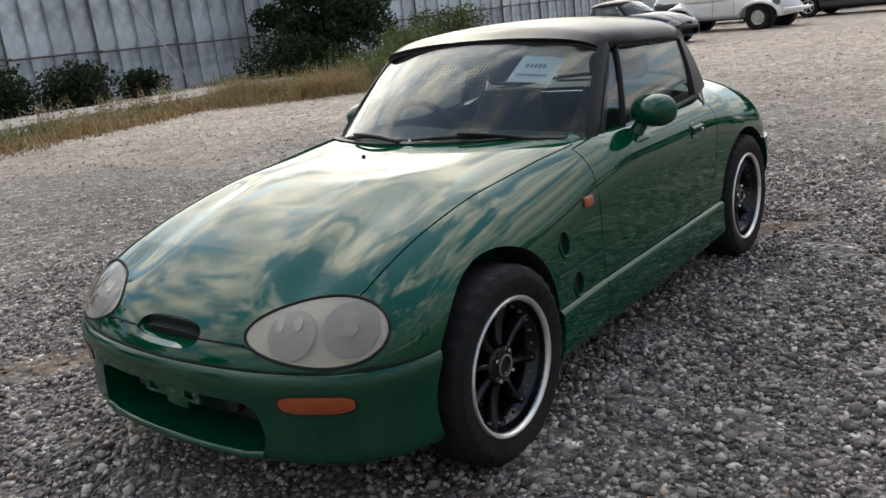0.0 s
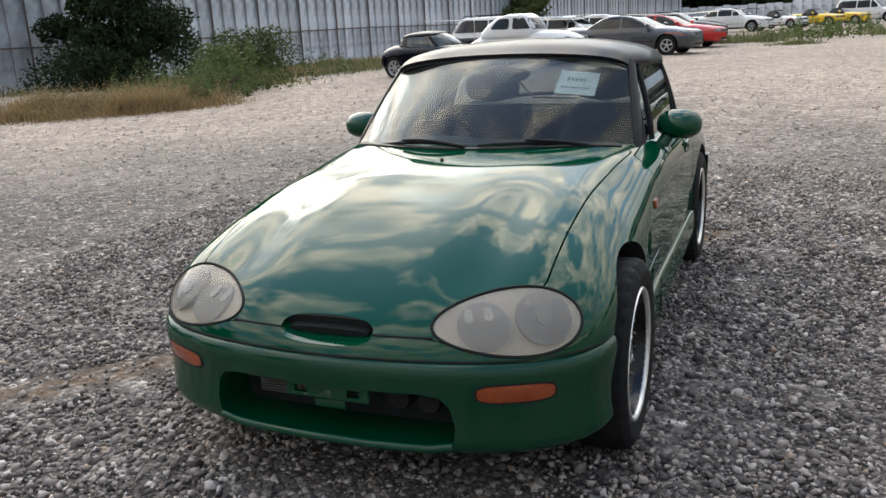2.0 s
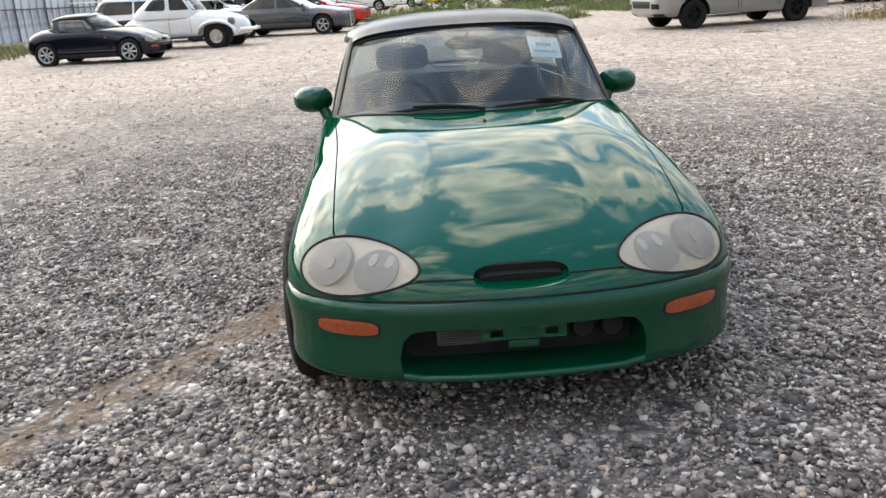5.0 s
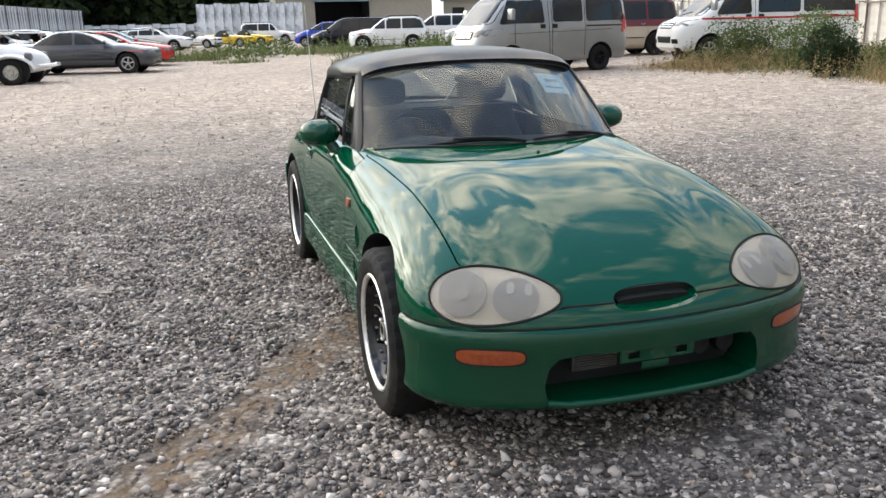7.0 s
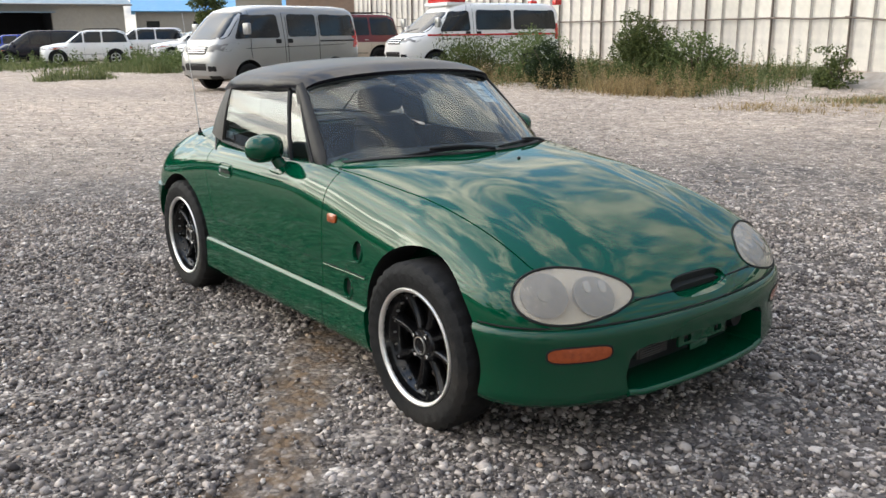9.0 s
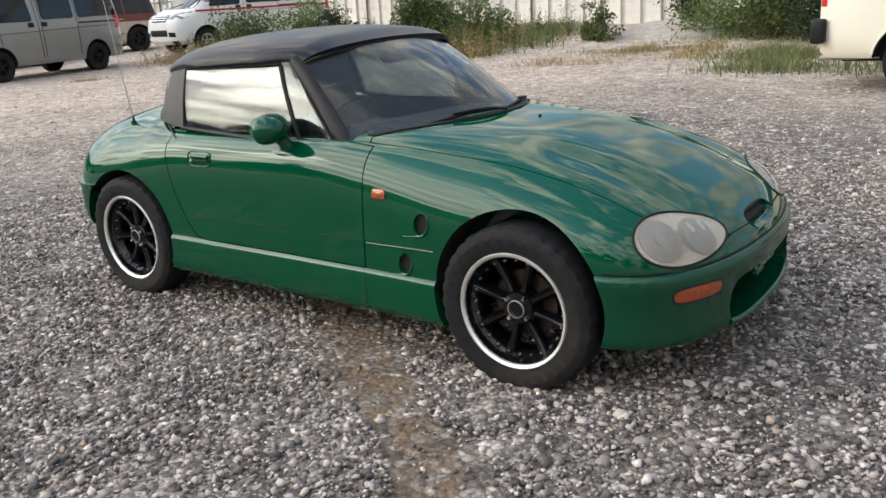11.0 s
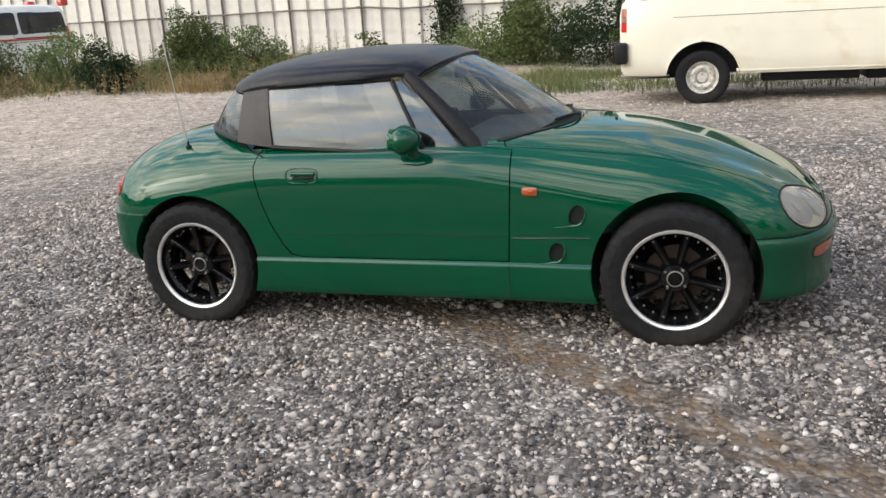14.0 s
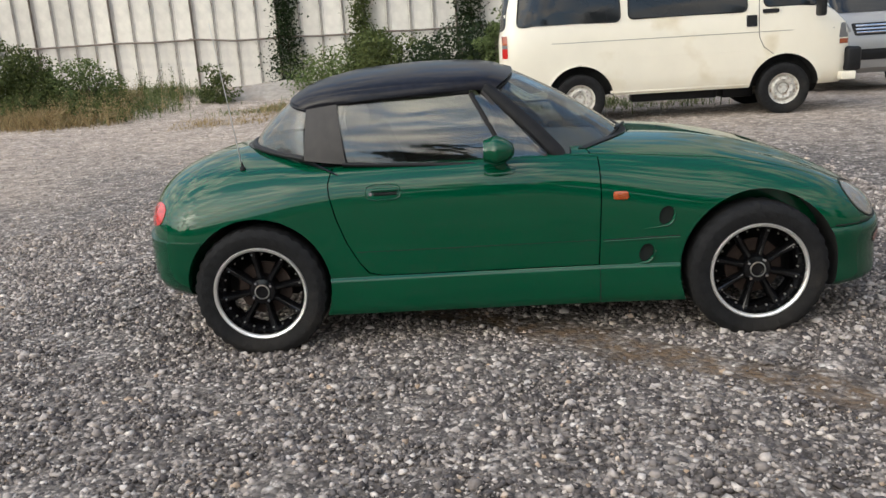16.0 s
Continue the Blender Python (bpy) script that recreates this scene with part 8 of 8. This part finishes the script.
def tree(label, x, y, h, w, count, leaf, mat, seed, low=0.25):
    """A tapered trunk with limbs and a ragged crown of leaf clumps."""
    r = np.random.default_rng(seed)
    z = float(lie(x, y))
    ob = thing("tree", label, "tree", Matrix.Translation((x, y, z)))
    lean = r.normal(0, 0.05, 2) * h
    spine = np.array([(lean[0] * t * t, lean[1] * t * t, h * 0.85 * t) for t in np.linspace(0, 1, 8)])
    part("trunk", tube(spine, np.linspace(0.045 * h ** 0.8 * 0.5 + 0.04, 0.02, 8), 9), BARK, ob)
    blobs = []
    for i in range(12):
        t = r.uniform(low, 0.9)
        a = r.uniform(0, math.tau)
        base = np.array((lean[0] * t * t, lean[1] * t * t, h * 0.85 * t))
        reach = 0.5 * w * (1.1 - 0.7 * t) * r.uniform(0.6, 1.1)
        tip = base + np.array((math.cos(a) * reach, math.sin(a) * reach, 0.12 * h * r.uniform(0.2, 1)))
        part("limb", tube([base, base * 0.5 + tip * 0.5 + (0, 0, 0.03 * h), tip], [0.03 + 0.008 * h * (1 - t), 0.02 + 0.004 * h * (1 - t), 0.01], 6), BARK, ob)
        for k in range(4):
            c = base + (tip - base) * r.uniform(0.4, 1.1) + r.normal(0, 0.06 * w, 3)
            s = r.uniform(0.08, 0.17) * w
            blobs.append((*c, s, s, s * 0.75))
    blobs.append((lean[0], lean[1], h * 0.9, 0.14 * w, 0.14 * w, 0.12 * h))
    pts = clump_points(blobs, count, r, 0.35)
    part("crown", raw_mesh("crown", *leaves(pts, r.uniform(0.6, 1.4, len(pts)) * leaf, r), mat), parent=ob)


weeds("feathery dry weed stalks among green ones", np.concatenate([in_quad([(-7.0, 11.4), (-15.6, 10.4), (-15.6, 14.0), (-7.0, 14.6)], 560, rp, 0.5, 60), in_quad([(-7.5, -10.4), (-10.6, -9.2), (-12.0, -11.0), (-8.6, -12.4)], 300, rp, 0.4, 36), in_quad([(-1.0, -10.6), (-8.4, -12.2), (-8.6, -13.4), (-1.0, -12.4)], 160, rp, 0.4, 24)]), 0.50, LEAF_DRY, 47, 0.045)
weeds("dark leafy weeds in uneven clumps", np.concatenate([in_quad([(-7.0, 11.8), (-15.6, 10.8), (-15.6, 15.0), (-7.0, 15.6)], 260, rp, 0.3, 24), in_quad([(-10.4, -9.6), (-20.0, -11.2), (-20.0, -14.0), (-11.0, -13.0)], 200, rp, 0.35, 22)]), 0.52, LEAF, 48, 0.065)
# unseen trees, added to darken the reflections in the car's windows and flank
for k, (tx, ty, th, tw) in enumerate(((-0.4, -15.6, 6.4, 4.4), (4.6, -16.2, 7.6, 6.0), (10.0, -15.4, 7.0, 6.0), (15.5, -11.5, 7.0, 6.0))):
    tree("unseen dark tree added at the lot's edge for reflections", tx, ty, th, tw, 4000, 0.34, LEAF_DARK, 100 + k, 0.08)
tree("dark broadleaf tree before the blue fence", -15.4, -16.0, 4.6, 3.6, 16000, 0.13, LEAF_DARK, 71, 0.12)
tree("broadleaf tree behind the blue fence", -27.5, -20.0, 5.0, 4.5, 9000, 0.18, LEAF_DARK, 72)
tree("small light green tree beside the warehouse", -60.0, 24.5, 5.0, 4.2, 5000, 0.22, LEAF, 73)
tree("small green tree growing over the blue fence", -45.0, -13.5, 3.6, 4.0, 6000, 0.18, LEAF, 74)
for k, (tx, ty, th) in enumerate(((-104, -22, 13), (-100, -12, 14), (-106, -4, 15), (-101, 4, 14), (-107, 12, 13), (-96, -32, 13), (-90, -42, 12), (-108, 20, 11), (-112, -17, 16), (-113, -8, 17), (-114, 1, 17), (-113, 9, 16), (-110, -28, 15), (-102, -38, 14))):
    tree("tall dark woodland tree far behind the lot", tx, ty, th, 14, 6500, 1.1, LEAF_DARK, 80 + k, 0.05)
weeds("green weeds before the far cars", np.concatenate([in_quad([(-33.0, 1.2), (-38.0, 0.0), (-40.0, 3.0), (-34.0, 3.4)], 60, rp, 0.6, 12), in_quad([(-34.0, 6.0), (-36.0, 12.0), (-40.0, 14.0), (-46.0, 3.0)], 90, rp, 0.7, 14), in_quad([(-24.0, 9.5), (-24.0, 14.0), (-33.0, 14.0), (-33.0, 9.5)], 120, rp, 0.5, 24)]), 0.8, LEAF_PALE, 90, 0.12)
grass("green_grass", "patches of green grass before the far cars", np.concatenate([in_quad([(-29.0, 1.0), (-33.0, 0.0), (-38.0, 14.0), (-30.0, 12.0)], 2600, rp, 0.45, 9), in_quad([(-40.0, 0.0), (-46.0, 0.0), (-44.0, 14.0), (-36.0, 14.0)], 3600, rp, 0.6, 12)]), 0.20, BLADE_GREEN, 91, 1.0, 0.012)

grass("green_grass", "olive grass in uneven tufts before the parked cars", np.concatenate([in_quad([(-27.5, 8.6), (-34.5, 7.2), (-36.5, 9.8), (-28.5, 11.5)], 5200, rp, 0.45, 46), in_quad([(-36.0, 4.5), (-42.0, 4.0), (-44.0, 8.0), (-37.0, 8.0)], 2600, rp, 0.6, 22), in_quad([(-24.2, 3.8), (-26.4, 3.9), (-26.6, 6.2), (-24.4, 6.4)], 1300, rp, 0.22, 7), in_quad([(-32.0, -1.6), (-37.0, -2.2), (-38.0, 1.5), (-33.0, 1.2)], 2200, rp, 0.4, 16)]), 0.42, BLADE_GREEN, 92, 0.8, 0.012)
grass("dry_grass", "thin tufts of dry grass on the open gravel", np.concatenate([in_quad([(-3.0, 10.2), (-5.2, 9.8), (-5.0, 11.6), (-2.8, 11.8)], 1500, rp, 0.25, 14), in_quad([(-12.6, 6.4), (-14.2, 6.6), (-14.0, 7.6), (-12.8, 7.6)], 500, rp, 0.15, 5)]), 0.10, BLADE_DRY, 93, 1.0, 0.006)
weeds("leafy weeds before the row of parked cars", in_quad([(-27.8, 9.0), (-32.0, 8.6), (-33.0, 10.4), (-28.4, 11.2)], 60, rp, 0.4, 14), 0.75, LEAF_PALE, 94, 0.10)

# ---------------------------------------------------------------- kerb, low walls, warehouse
CONCRETE = material("old_concrete", (0.34, 0.30, 0.255), 0.9, spread=0.2, scale=8, bump=0.4, bump_scale=25, second=(0.28, 0.23, 0.18), amount=0.35, stain_scale=1.4)
PLASTER = material("beige_cladding", (0.37, 0.345, 0.295), 0.8, spread=0.06, scale=4, second=(0.40, 0.37, 0.31), amount=0.3, stain_scale=0.4)
ROOF_BLUE = material("blue_grey_roof", (0.20, 0.28, 0.34), 0.5, metal=0.3, spread=0.1, scale=3)
ROOF_SKY = material("bright_blue_roof", (0.12, 0.36, 0.62), 0.5, spread=0.06, scale=3)
BROWN_WALL = material("brown_wall", (0.27, 0.19, 0.14), 0.8, spread=0.1, scale=3)
BAY_SHADE = material("bay_shade", (0.008, 0.009, 0.012), 0.9)
slab = np.array([[(x, y + d, float(lie(x, y)) + h) for d, h in ((0, -0.05), (0.02, 0.07), (-0.10, 0.11), (-1.5, 0.13), (-1.52, -0.05))] for x, y in zip(np.linspace(2.0, -12.5, 40), np.linspace(-13.4, -14.2, 40) + 0.12 * np.sin(np.linspace(0, 20, 40)))])
kerb = part("kerb", sheet(slab, True), CONCRETE, shade=40)
tagged(kerb, "worn low concrete kerb along dry grass", "kerb", kind="structure")
mound = np.array([[(-4.9 + 1.9 * u, 16.2 + 1.1 * v, float(lie(-4.9 + 1.9 * u, 16.2 + 1.1 * v)) - 0.03 + 0.32 * max(0, 1 - u * u) ** 1.5 * max(0, 1 - v * v) ** 1.2 * (1 + 0.2 * math.sin(9 * u) * math.cos(7 * v))) for v in np.linspace(-1, 1, 15)] for u in np.linspace(-1, 1, 21)])
tagged(part("earth_mound", sheet(mound), CONCRETE, shade=60), "low bare mound of pale earth by the fence", "mound", kind="structure")
pole = thing("leaning_pole", "thin pale pole leaning against the blue fence", "pole", Matrix.Translation((-11.3, -17.0, float(lie(-11.3, -17.0)))))
part("rod", tube([(0, 0, 0), (0.75, -1.6, 3.0)], 0.022, 8), STEEL, pole)


def far_wall(name, label, x0, y0, x1, y1, h, mat, step=0.7):
    f = thing(name, label, "fence", kind="structure")
    n = int(math.hypot(x1 - x0, y1 - y0) / step)
    ang = math.atan2(y1 - y0, x1 - x0)
    pr = [(0.0, 0.05), (0.04, 0.05), (0.08, 0.0), (step - 0.08, 0.0), (step - 0.04, 0.05), (step, 0.05)]
    me = mesh_of("panel", *thick(np.array([[(x, y, z) for x, y in pr] for z in (0, h * 0.5, h)]), 0.01), mat, 30)
    for i in range(n):
        t = i / n
        x, y = x0 + (x1 - x0) * t, y0 + (y1 - y0) * t
        part("panel", me, parent=f, at=Matrix.Translation((x, y, float(lie(x, y)) + 0.06 * math.sin(i * 2.3))) @ Matrix.Rotation(ang, 4, "Z") @ Matrix.Rotation(0.01 * math.sin(i * 1.1), 4, "Y"))
    return f


far_wall("wall_far_low", "low grey panel wall far behind parked cars", -78.0, 2.4, -80.0, -8.5, 1.7, SHEET_BLUE)
far_wall("wall_far_tall", "tall grey steel panel wall far behind yellow cars", -70.0, 9.6, -72.0, 1.0, 3.2, SHEET_BLUE)


def warehouse():
    b = thing("warehouse", "beige warehouse with a dark open bay and a grey-blue roof", "building", Matrix.Translation((-72.0, 14.6, -0.15)) @ Matrix.Rotation(radians(-4), 4, "Z"))
    # local: front wall faces +x, runs along y from -6.6 to 6.6
    h = 4.2
    for y0, y1 in ((-6.8, -3.6), (1.2, 6.8)):
        part("wall", box(-0.15, 0.15, y0, y1, 0, h), PLASTER, b)
    part("lintel", box(-0.15, 0.15, -3.6, 1.2, 3.5, h), PLASTER, b)
    for y in (-6.8, 6.8):
        part("wall", box(-12, -0.15, y - 0.12, y + 0.12, 0, h), PLASTER, b)
    part("wall", box(-12.2, -12, -6.8, 6.8, 0, h), PLASTER, b)
    # bay floor, back and sides are near-black: its shade is in their colour
    part("bay_floor", box(-11.9, -0.2, -3.7, 1.3, 0.01, 0.06), BAY_SHADE, b)
    part("bay_back", box(-4.2, -4.0, -3.7, 1.3, 0.06, 3.6), BAY_SHADE, b)
    for y in (-3.6, 1.2):
        part("bay_side", box(-4.0, -0.15, y - 0.1, y + 0.1, 0.06, 3.6), BAY_SHADE, b)
    r = np.array([[(0.7, y, h - 0.1), (-5.8, y, h + 2.2), (-12.8, y, h - 0.1)] for y in np.linspace(-7.4, 7.4, 30)])
    part("roof", thick(r, 0.12), ROOF_BLUE, b)
    part("awning", box(0.15, 0.9, -3.8, 1.4, 3.42, 3.50), ROOF_BLUE, b)
    part("gutter", tube([(0.75, -7.4, h - 0.12), (0.75, 7.4, h - 0.12)], 0.07, 8), STEEL, b)


warehouse()


def shed(name, label, x, y, turn, w, d, h, wall, roof, win=True):
    b = thing(name, label, "building", Matrix.Translation((x, y, -0.15)) @ Matrix.Rotation(radians(turn), 4, "Z"))
    part("wall", box(-d, 0, -w / 2, w / 2, 0, h), wall, b)
    part("roof", thick(np.array([[(0.5, yy, h - 0.05), (-d / 2, yy, h + 0.22 * d), (-d - 0.5, yy, h - 0.05)] for yy in np.linspace(-w / 2 - 0.4, w / 2 + 0.4, 12)]), 0.1), roof, b)
    if win:
        for yy in np.linspace(-w / 2 + 1.5, w / 2 - 1.5, 4):
            wd = part("window", box(-0.02, 0.04, yy - 0.6, yy + 0.6, h * 0.45, h * 0.75), FAR_GLASS, b)
            part("window_frame", box(0.0, 0.07, yy - 0.66, yy + 0.66, h * 0.43, h * 0.45), STEEL, wd)


shed("workshop", "tan workshop with a bright blue roof", -78.0, 33.0, -18, 16, 9, 3.9, PLASTER, ROOF_SKY)
shed("shed", "tall brown clad building behind the vans", -46.0, 26.5, -30, 5.5, 6, 4.6, BROWN_WALL, ROOF_BLUE, False)
shed("shed", "white clad shed beside a brown building", -50.0, 23.5, -25, 3.0, 6, 4.4, PLASTER, ROOF_BLUE, False)
